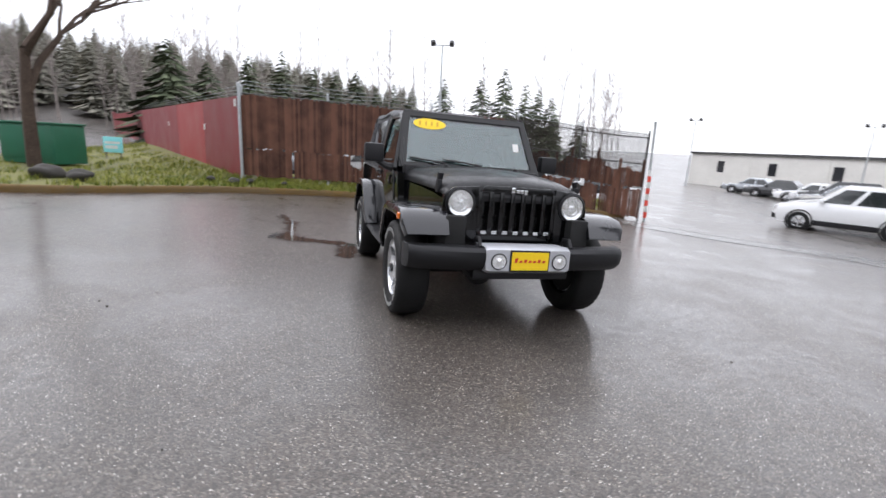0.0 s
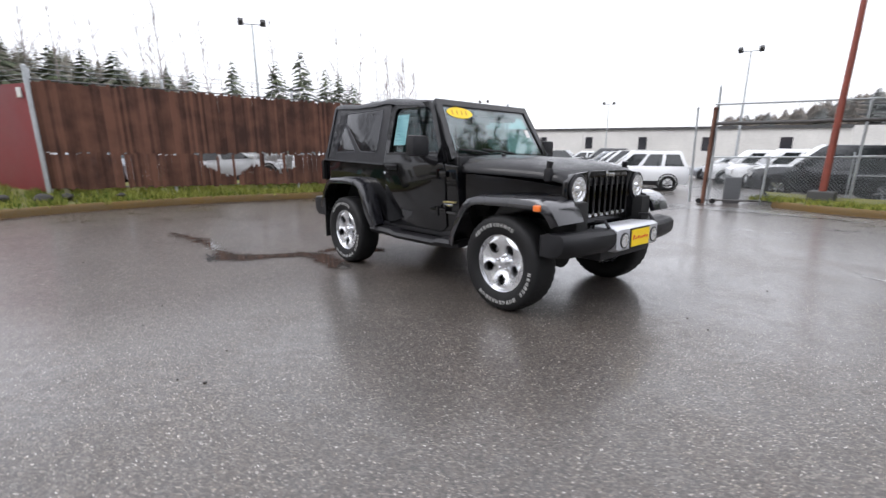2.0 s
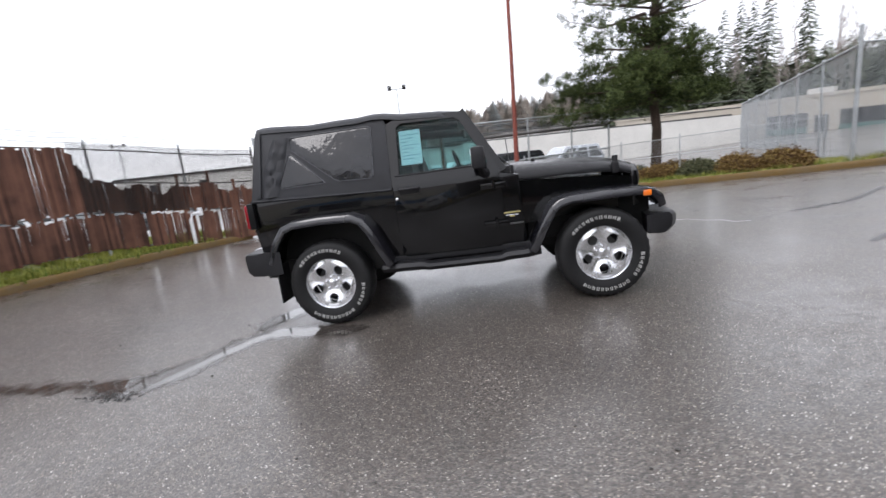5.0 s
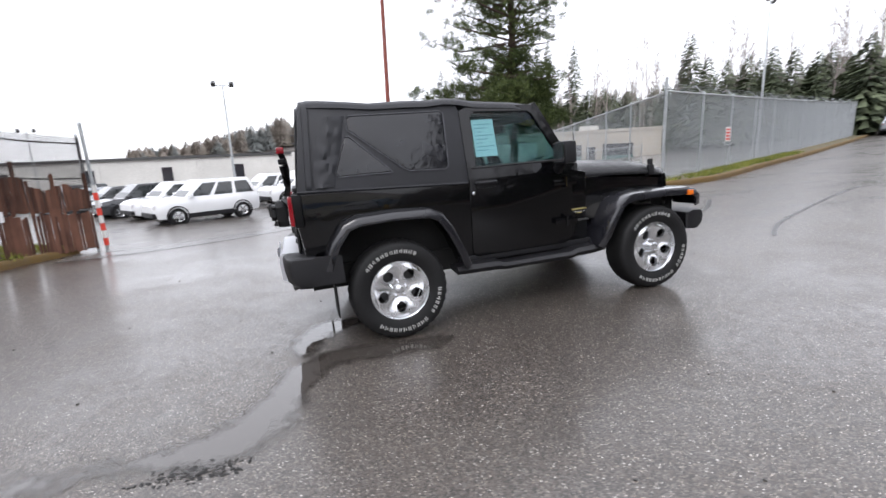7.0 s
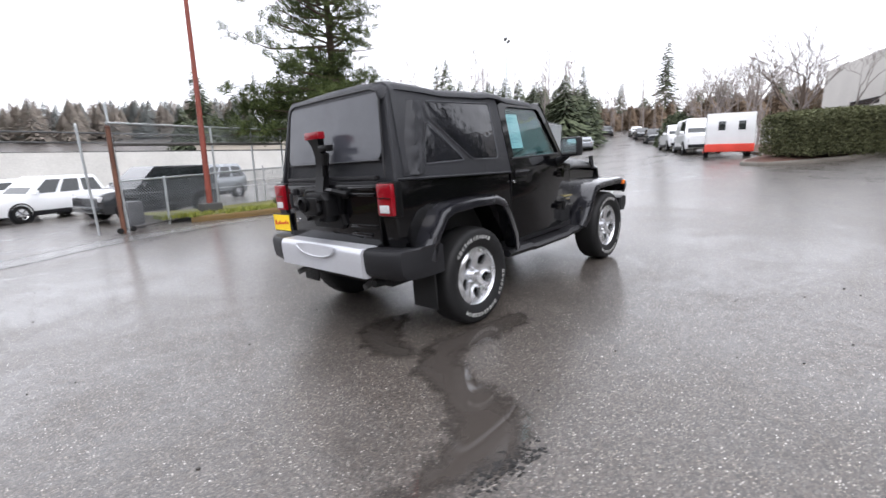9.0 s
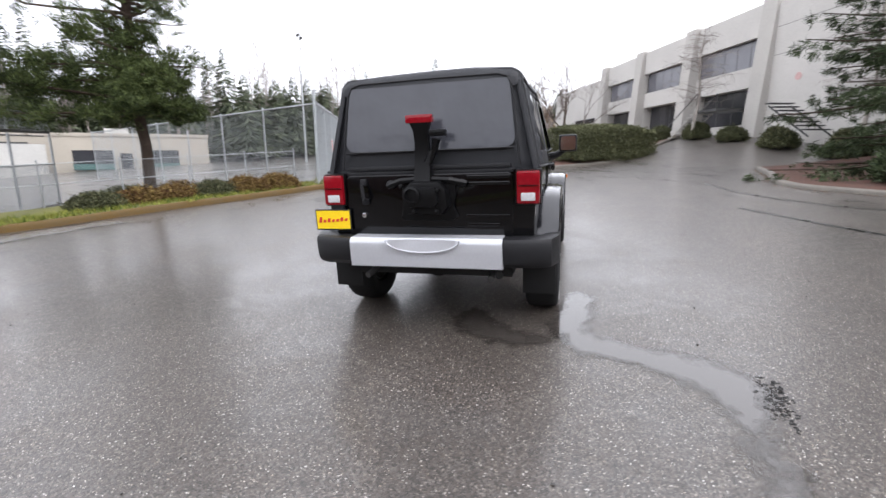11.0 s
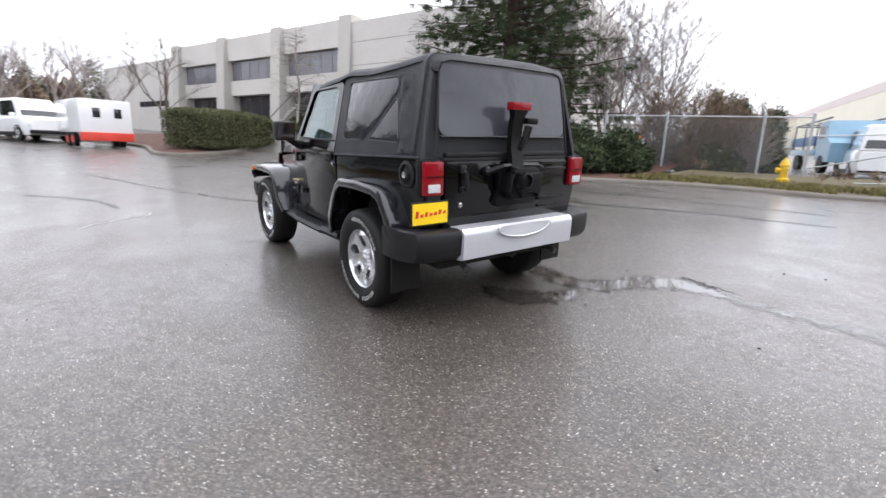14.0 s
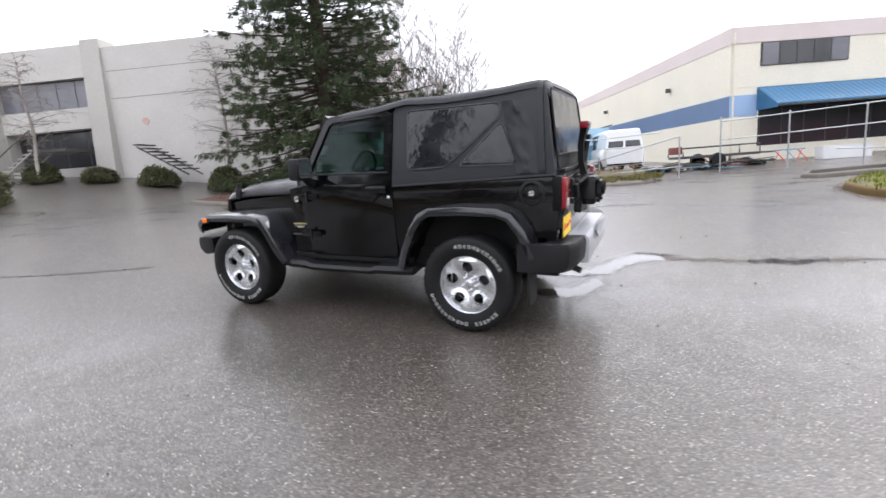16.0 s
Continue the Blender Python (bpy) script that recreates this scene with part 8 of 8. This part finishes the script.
for x, y, rz, p, lab, kd in (
    (-5.25, 14.65, 209, CARWHITE, "white boxy sport-utility car parked on the wet lot", "suv"),
    (-7.0, 18.2, 214, CARWHITE, "white crossover parked beside a white car", "suv"),
    (-9.0, 20.8, 214, CARDARK, "dark grey sport-utility car in the row", "suv"),
    (-10.9, 23.5, 214, CARDARK, "dark sedan in the parked row", "sedan"),
    (-12.9, 26.1, 214, CARSILVER, "silver sedan in the parked row", "sedan"),
    (-14.8, 28.8, 214, CARDARK, "dark sport-utility car far along the row", "suv"),
    (-18.0, 31.5, 205, CARWHITE, "white sedan far along the row", "sedan"),
    (-22.0, 33.5, 200, CARDARK, "dark sedan far along the row", "sedan"),
    (-25.5, 35.0, 200, CARSILVER, "silver sedan far along the row", "sedan"),
    (0.7, 14.9, 196, CARDARK, "dark grey sport-utility car behind the rolling gate", "suv"),
    (-1.6, 20.6, 205, CARWHITE, "white sport-utility car behind the gate", "suv"),
    (-3.4, 23.0, 205, CARWHITE, "white sport-utility car in the back row", "suv"),
    (1.4, 18.6, 205, CARWHITE, "white sedan behind the dark car", "sedan"),
    (4.2, 20.0, 205, CARSILVER, "silver car behind the gate", "suv"),
    (-5.4, 26.0, 205, CARSILVER, "silver sedan in the back row", "sedan"),
    (-12.4, 0.8, 110, CARWHITE, "white car behind the slatted fence", "sedan"),
    (-12.2, 5.6, 100, CARWHITE, "white car behind the slatted fence gap", "suv"),
    (-13.0, 9.8, 100, CARDARK, "dark car behind the slatted fence", "sedan"),
    (-13.2, -1.9, 110, CARSILVER, "grey car behind the slatted fence", "sedan"),
    (45.5, 21.0, 26, CARSILVER, "silver car parked along the uphill road", "sedan"),
    (52.5, 16.0, 206, CARDARK, "dark car parked up the road", "suv"),
    (60.0, 20.0, 206, CARDARK, "dark car parked further up the road", "sedan"),
    (66.0, 23.0, 206, CARWHITE, "pale car parked far up the road", "sedan"),
    (72.0, 30.0, 206, CARDARK, "dark car at the top of the road", "suv"),
    (34.0, 8.0, 206, CARWHITE, "white pickup parked before the vans", "pickup"),
    (28.2, 5.2, 204, CARWHITE, "white van parked at the kerb", "van"),
    (-0.6, -18.6, -72, CARWHITE, "white passenger van parked in the work yard", "van"),
):
    vehicle(x, y, rz, p, lab, kd, size=0.9 if -10 < x < -4.9 and y > 14 else (0.84 if y < -15 else 1.0))
rnd = random.Random(9)
for k in range(4, 9):
    vehicle(27 + 3.6 * k, 40 - 1.3 * k + (k % 2), 100, (CARWHITE, CARSILVER, CARDARK, CARWHITE)[k % 4], "small car far across the fenced lot", "sedan", "cars across the lot")

# white box trailer with a red skirt
tr = empty("box_trailer", on_land(22.75, 2.4, 15), "white box trailer with small windows and red skirt", "trailer")
bm = bmesh.new()
bx(bm, -1.7, 1.7, -0.98, 0.98, 0.60, 2.02, 0.06)
part("box", bm, CARWHITE, tr)
bm = bmesh.new()
bx(bm, -1.75, -1.6, -0.99, 0.99, 0.26, 0.62, 0.02)
part("skirt", bm, REDSTRIPE, tr, "red rear skirt")
for px in (-1.2, -0.75):
    bm = bmesh.new()
    bx(bm, px - 0.12, px + 0.12, -0.995, -0.975, 1.25, 1.62, 0.004)
    part("window", bm, CARGLASS, tr)
for y in (-0.45, 0.35):
    bm = bmesh.new()
    bx(bm, -1.715, -1.69, y - 0.14, y + 0.14, 1.25, 1.65, 0.006)
    part("window", bm, CARGLASS, tr)
for px in (-0.4, 0.4):
    for s in (1, -1):
        bm = bmesh.new()
        lathe(bm, [(0.15, -0.1), (0.30, -0.1), (0.32, 0), (0.30, 0.1), (0.15, 0.1)], "y", (px, s * 0.88, 0.31), 18)
        w = part("wheel", bm, RUBBER, tr)
        bm = bmesh.new()
        lathe(bm, [(0.17, s * 0.105), (0.05, s * 0.115), (0.002, s * 0.116)], "y", (px, s * 0.88, 0.31), 14, False)
        part("rim", bm, REDSTRIPE, w, "red wheel centre")

# light blue flatbed and yard clutter
bt = empty("flatbed_truck", on_land(1.1, -20.8, 120) @ Matrix.Scale(0.85, 4), "light blue flatbed truck with a rack in the yard", "truck")
bm = bmesh.new()
loft(bm, [[(x, -0.95, z0), (x, -0.95, z1), (x, 0.95, z1), (x, 0.95, z0)] for x, z0, z1 in ((0.9, 0.6, 1.15), (1.0, 0.55, 2.2), (1.9, 0.55, 2.25), (2.2, 0.5, 1.5), (2.6, 0.5, 1.3))])
part("cab", bm, BLUETRUCK, bt)
bm = bmesh.new()
bx(bm, -2.6, 0.85, -1.0, 1.0, 0.8, 1.05, 0.03)
part("bed", bm, BLUETRUCK, bt)
bm = bmesh.new()
for px in (-2.5, -0.9, 0.7):
    tube(bm, [(px, -0.95, 1.0), (px, -0.95, 2.2), (px, 0.95, 2.2), (px, 0.95, 1.0)], 0.04, 6)
tube(bm, [(-2.6, -0.95, 2.2), (2.2, -0.95, 2.35)], 0.04, 6)
tube(bm, [(-2.6, 0.95, 2.2), (2.2, 0.95, 2.35)], 0.04, 6)
part("rack", bm, STEEL, bt)
bm = bmesh.new()
bx(bm, 1.02, 1.75, -0.96, -0.952, 1.5, 2.05)
part("side_window", bm, CARGLASS, bt)
for px in (-1.7, 1.7):
    for s in (1, -1):
        bm = bmesh.new()
        lathe(bm, [(0.15, -0.12), (0.38, -0.12), (0.40, 0), (0.38, 0.12), (0.15, 0.12)], "y", (px, s * 0.85, 0.4), 18)
        part("wheel", bm, RUBBER, bt)

# dark utility trailer with boards, and loose scrap
ut = empty("utility_trailer", on_land(-4.6, -18.4, -158), "dark low utility trailer loaded with boards in the yard", "trailer")
bm = bmesh.new()
bx(bm, -1.5, 1.5, -0.7, 0.7, 0.42, 0.52, 0.01)
tube(bm, [(1.5, -0.5, 0.47), (2.5, 0, 0.47), (1.5, 0.5, 0.47)], 0.04, 6)
part("deck", bm, FRAME, ut)
for s in (1, -1):
    bm = bmesh.new()
    tube(bm, [(-1.5, s * 0.7, 0.5), (-1.5, s * 0.7, 0.85), (1.5, s * 0.7, 0.85), (1.5, s * 0.7, 0.5)], 0.03, 6)
    part("side_rail", bm, FRAME, ut)
    bm = bmesh.new()
    lathe(bm, [(0.12, -0.1), (0.28, -0.1), (0.30, 0), (0.28, 0.1), (0.12, 0.1)], "y", (-0.2, s * 0.82, 0.30), 16)
    part("wheel", bm, RUBBER, ut)
bm = bmesh.new()
bx(bm, -1.53, -1.49, -0.6, 0.6, 0.62, 0.92, 0.01)
part("tail_board", bm, mat("red_brown_board", (0.16, 0.03, 0.02), 0.6), ut, "red-brown tail board")
rnd = random.Random(31)
SCRAP = (("pale blue plastic sheet", BLUETRUCK), ("white bent panel", CARWHITE), ("weathered grey plank", WOOD), ("rusty brown pipe", REDPOLE), ("dark steel bar", FRAME), ("white bent panel", CARWHITE), ("weathered grey plank", WOOD))
for k in range(30):
    nm, m = SCRAP[k % 7]
    x, y = -1.8 - 0.16 * k + rnd.uniform(-0.3, 0.3), -16.9 - 0.05 * k + rnd.uniform(-0.9, 0.6)
    lift = 0.02 + 0.22 * rnd.random() * (k % 3)
    t = empty("yard_scrap", on_land(x, y, rnd.uniform(0, 180)), f"{nm} lying in the work yard", "scrap", "scrap in the yard")
    bm = bmesh.new()
    if "plank" in nm or "bar" in nm:
        for j in range(3):
            q = Matrix.Rotation(radians(rnd.uniform(-14, 14)), 4, "Z") @ Matrix.Rotation(radians(rnd.uniform(-9, 2)), 4, "Y")
            bx(bm, -0.8, 0.8, 0.14 * j, 0.14 * j + 0.10, 0.04 * j, 0.04 * j + 0.035, 0, Matrix.Translation((0, 0, 0.12)) @ q)
        tube(bm, [(-0.5, 0.1, -0.02), (-0.5, 0.1, 0.14)], 0.06, 6)
    elif "pipe" in nm:
        for j in range(3):
            tube(bm, [(-0.9, 0.1 * j, 0.03), (0.8, 0.12 * j + rnd.uniform(-0.2, 0.2), 0.06 + lift)], 0.025, 6)
    else:
        rows = []
        for j in range(6):
            u = j / 5 * 1.0 - 0.5
            h = [0.02 + 0.5 * lift * (1 + noise.noise(Vector((u * 3, w * 2, k)))) + 0.2 * lift for w in (-0.3, 0, 0.3)]
            rows.append([(u, -0.3, h[0]), (u, 0, h[1]), (u, 0.3, h[2]), (u, 0.3, h[2] - 0.02), (u, 0, h[1] - 0.02), (u, -0.3, h[0] - 0.02)])
        loft(bm, rows)
        tube(bm, [(0, 0, -0.02), (0, 0, 0.03 + 0.6 * lift)], 0.08, 6)
    part("scrap_piece", bm, m, t)
# saw-horse and white trough by the cream wall
sh = empty("trestle", on_land(-7.4, -19.3, 20) @ Matrix.Scale(0.62, 4), "blue and red folding trestle by the wall", "trestle")
for k, dx in enumerate((-0.7, 0.0, 0.7)):
    for s in (1, -1):
        bm = bmesh.new()
        tube(bm, [(dx - 0.35 * s, 0.3, 0), (dx + 0.15 * s, 0, 0.75)], 0.03, 6)
        part("leg", bm, BLUETRUCK if k % 2 else REDSTRIPE, sh)
bm = bmesh.new()
bx(bm, -1.0, 1.0, -0.06, 0.06, 0.72, 0.80, 0.01)
part("beam", bm, BLUETRUCK, sh)
tg = empty("trough", on_land(-9.2, -19.4, 20), "white plastic trough lying by the wall", "trough")
bm = bmesh.new()
ring(bm, rrect(-0.9, 0.9, -0.3, 0.3, 0.1), rrect(-0.84, 0.84, -0.24, 0.24, 0.08), "z", 0, 0.5)
bx(bm, -0.86, 0.86, -0.26, 0.26, 0.02, 0.06)
part("tub", bm, CARWHITE, tg)

# yard fence: posts, leaning rails, wires
yf = empty("yard_fence", pose(0, 0, 0), "sagging chain-link yard fence with grey pipe posts", "fence")
YP = [Vector(p) for p in ((5.8, -12.4, 0), (3.9, -13.1, 0), (1.35, -14.1, 0), (0.2, -14.4, 0))]
for p in YP:
    z = land(p.x, p.y) + 0.12
    post("fence_post", p.x, p.y, z, z + 1.9, 0.04, GALV, yf)
for a, b in zip(YP, YP[1:]):
    za, zb = land(a.x, a.y) + 0.12, land(b.x, b.y) + 0.12
    rail("fence_rail", [(a.x, a.y, za + 1.82), (b.x, b.y, zb + 1.82)], 0.02, GALV, yf)
    mesh_wires("wire_mesh", a, b, za, zb, 1.8, 1.8, 0.085, yf, 0.003)
yg = empty("yard_gate", pose(0, 0, 0), "low leaning pipe gate across the yard entrance", "gate")
for a, b in (((0.2, -14.4, 0.95), (-3.2, -13.6, 1.75)), ((0.2, -14.4, 0.55), (-3.3, -13.6, 0.75)), ((0.2, -14.4, 1.9), (-2.6, -15.2, 2.0)), ((-7.3, -13.2, 1.0), (-11.0, -12.2, 0.75)), ((-4.6, -15.6, 1.55), (-10.5, -15.4, 1.75)), ((-4.6, -15.6, 2.2), (-10.5, -15.4, 2.4))):
    rail("gate_rail", [a, b], 0.02, GALV, yg)
for x, y in ((-4.6, -15.6), (-6.6, -15.5), (-8.6, -15.4), (-10.5, -15.4), (-3.2, -13.6)):
    z = land(x, y)
    post("gate_post", x, y, z, z + (1.9 if x < -3.5 else 1.35), 0.026, GALV, yg)

# hydrant
hy = empty("fire_hydrant", on_land(0.2, -12.75, 30, 0.2), "yellow cast-iron fire hydrant on the rough verge", "hydrant")
bm = bmesh.new()
lathe(bm, [(0.15, -0.25), (0.15, 0.04), (0.10, 0.06), (0.095, 0.36), (0.125, 0.38), (0.125, 0.42), (0.11, 0.44), (0.09, 0.52), (0.05, 0.57), (0.002, 0.58)], "z", (0, 0, 0), 20)
part("barrel", bm, HYDR, hy)
for s in (1, -1):
    bm = bmesh.new()
    lathe(bm, [(0.05, 0.08 * s), (0.05, 0.15 * s), (0.06, 0.155 * s), (0.06, 0.19 * s), (0.02, 0.20 * s)], "y", (0, 0, 0.30), 12)
    part("outlet_cap", bm, HYDR, hy)
bm = bmesh.new()
lathe(bm, [(0.065, 0.08), (0.065, 0.15), (0.078, 0.155), (0.078, 0.20), (0.02, 0.21)], "x", (0, 0, 0.27), 12)
part("pumper_cap", bm, HYDR, hy)
bm = bmesh.new()
bx(bm, -0.02, 0.02, -0.02, 0.02, 0.57, 0.63, 0.004)
part("top_nut", bm, HYDR, hy)
# white marker post
mp = empty("marker_post", on_land(4.35, -12.4, 0, 0.15), "short white marker post leaning by the brush", "post")
bm = bmesh.new()
bx(bm, -0.09, 0.09, -0.05, 0.05, -0.1, 0.85, 0.02, Matrix.Rotation(radians(4), 4, "Y"))
part("post_body", bm, CARWHITE, mp)
# white pipe bollard at the end of the slatted fence
pb = empty("pipe_stub", on_land(-7.3, 6.02, 0, 0.16), "white bent pipe stub on the verge by the fence", "pipe")
bm = bmesh.new()
tube(bm, [(0, 0, -0.1), (0, 0.0, 0.62), (0.04, 0.05, 0.74), (0.10, 0.22, 0.76), (0.12, 0.30, 0.76)], 0.045, 10)
tube(bm, [(0.11, 0.26, 0.68), (0.11, 0.26, 0.88)], 0.06, 10)
part("pipe", bm, CARWHITE, pb)

# red pole on its dark base
rpz = land(1.25, 11.35)
pl = empty("lamp_pole", pose(1.25, 11.35, rpz), "tall rusty red steel pole on a dark concrete base", "pole")
bm = bmesh.new()
tube(bm, [(0, 0, 0.35), (0.06, 0.02, 4), (0.12, 0.05, 10.5)], [0.085, 0.068, 0.05], 12)
part("pole", bm, REDPOLE, pl)
bm = bmesh.new()
bx(bm, -0.27, 0.27, -0.27, 0.27, -0.1, 0.42, 0.04)
part("base", bm, mat("dark_concrete_base", (0.05, 0.05, 0.048), 0.85), pl, "dark concrete base")


def yard_lamp(x, y, h, rz, label):
    t = empty("yard_lamp", on_land(x, y, rz), label, "lamp")
    bm = bmesh.new()
    tube(bm, [(0, 0, 0), (0, 0, h)], [0.085, 0.045], 8)
    part("pole", bm, GALV, t)
    bm = bmesh.new()
    tube(bm, [(-0.45, 0, h), (0.45, 0, h)], 0.03, 6)
    part("crossarm", bm, GALV, t)
    for s in (1, -1):
        bm = bmesh.new()
        bx(bm, -0.13, 0.13, -0.2, 0.12, -0.08, 0.10, 0.04, Matrix.Translation((s * 0.5, 0, h + 0.05)) @ Matrix.Rotation(radians(-35), 4, "X"))
        part("flood_head", bm, FRAME, t, "dark floodlight head")


yard_lamp(-20.4, 5.4, 7.0, 70, "tall yard lamp with two dark floodlight heads")
yard_lamp(-5.5, 27.5, 7.1, 10, "pale yard lamp with two floodlight heads")
yard_lamp(-34.4, 36.4, 6.6, 20, "far yard lamp over the parked cars")
yard_lamp(-22.5, 43.0, 6.3, 20, "far yard lamp over the parked cars")
yard_lamp(31.0, 21.5, 10.2, 20, "tall road lamp behind the chain-link fence")
# left edge: teal sign, green cabinet, pale board, rocks
ts = empty("lawn_sign", on_land(-14.3, -8.2, 65, 0.36), "small teal and white sign standing on the grass", "sign")
bm = bmesh.new()
bx(bm, -0.38, 0.38, -0.015, 0.015, 0.12, 0.66, 0.004)
part("board", bm, TEAL, ts)
bm = bmesh.new()
bx(bm, -0.3, 0.3, -0.018, -0.0155, 0.42, 0.5)
bx(bm, -0.3, 0.2, -0.018, -0.0155, 0.25, 0.36)
part("text_bar", bm, WHITEPAINT, ts)
for s in (-0.3, 0.3):
    bm = bmesh.new()
    bx(bm, s - 0.015, s + 0.015, -0.012, 0.012, -0.1, 0.64)
    part("stake", bm, STEEL, ts)
gb = empty("green_cabinet", on_land(-11.6, -9.0, 65, 0.3), "dark green metal utility cabinet on the grass", "cabinet")
bm = bmesh.new()
bx(bm, -0.9, 0.9, -0.5, 0.5, -0.1, 1.0, 0.03)
part("housing", bm, GREENBIN, gb)
bm = bmesh.new()
bx(bm, -0.94, 0.94, -0.54, 0.54, 1.0, 1.06, 0.02)
part("lid", bm, GREENBIN, gb)
for s in (-0.45, 0.45):
    bm = bmesh.new()
    bx(bm, s - 0.4, s + 0.4, -0.515, -0.5, 0.05, 0.92, 0.005)
    part("cabinet_door", bm, GREENBIN, gb)
pbd = empty("notice_stand", on_land(-8.7, -9.2, 62, 0.3), "pale board on posts beside the green cabinet", "sign")
bm = bmesh.new()
bx(bm, -0.55, 0.55, -0.03, 0.03, 0.55, 1.35, 0.01)
part("board", bm, mat("pale_board", (0.50, 0.51, 0.50), 0.6), pbd)
for s in (-0.4, 0.4):
    bm = bmesh.new()
    bx(bm, s - 0.05, s + 0.05, -0.04, 0.04, -0.15, 0.55)
    part("leg", bm, WOOD, pbd)
STONE = mat("dark_boulder", (0.035, 0.032, 0.028), 0.85, var=0.4, scale=4, fine=30, bump=0.6)
for k, (x, y, r) in enumerate(((-8.6, -3.5, 0.15), (-8.8, -3.1, 0.11), (-8.9, -4.1, 0.12), (-7.6, -6.6, 0.25), (-8.0, -7.4, 0.34), (-8.6, -2.2, 0.08))):
    bm = bmesh.new()
    bmesh.ops.create_icosphere(bm, subdivisions=3, radius=r)
    for v in bm.verts:
        v.co *= 1 + 0.35 * noise.noise(v.co / r * 1.2 + Vector((k * 7, 0, 0)))
        v.co.z *= 0.6
    tagged(part("boulder", bm, STONE, None, "", 60, on_land(x, y, 0, 0.26)), "dark boulder half sunk in the grass", "rock", "boulders on the verge")
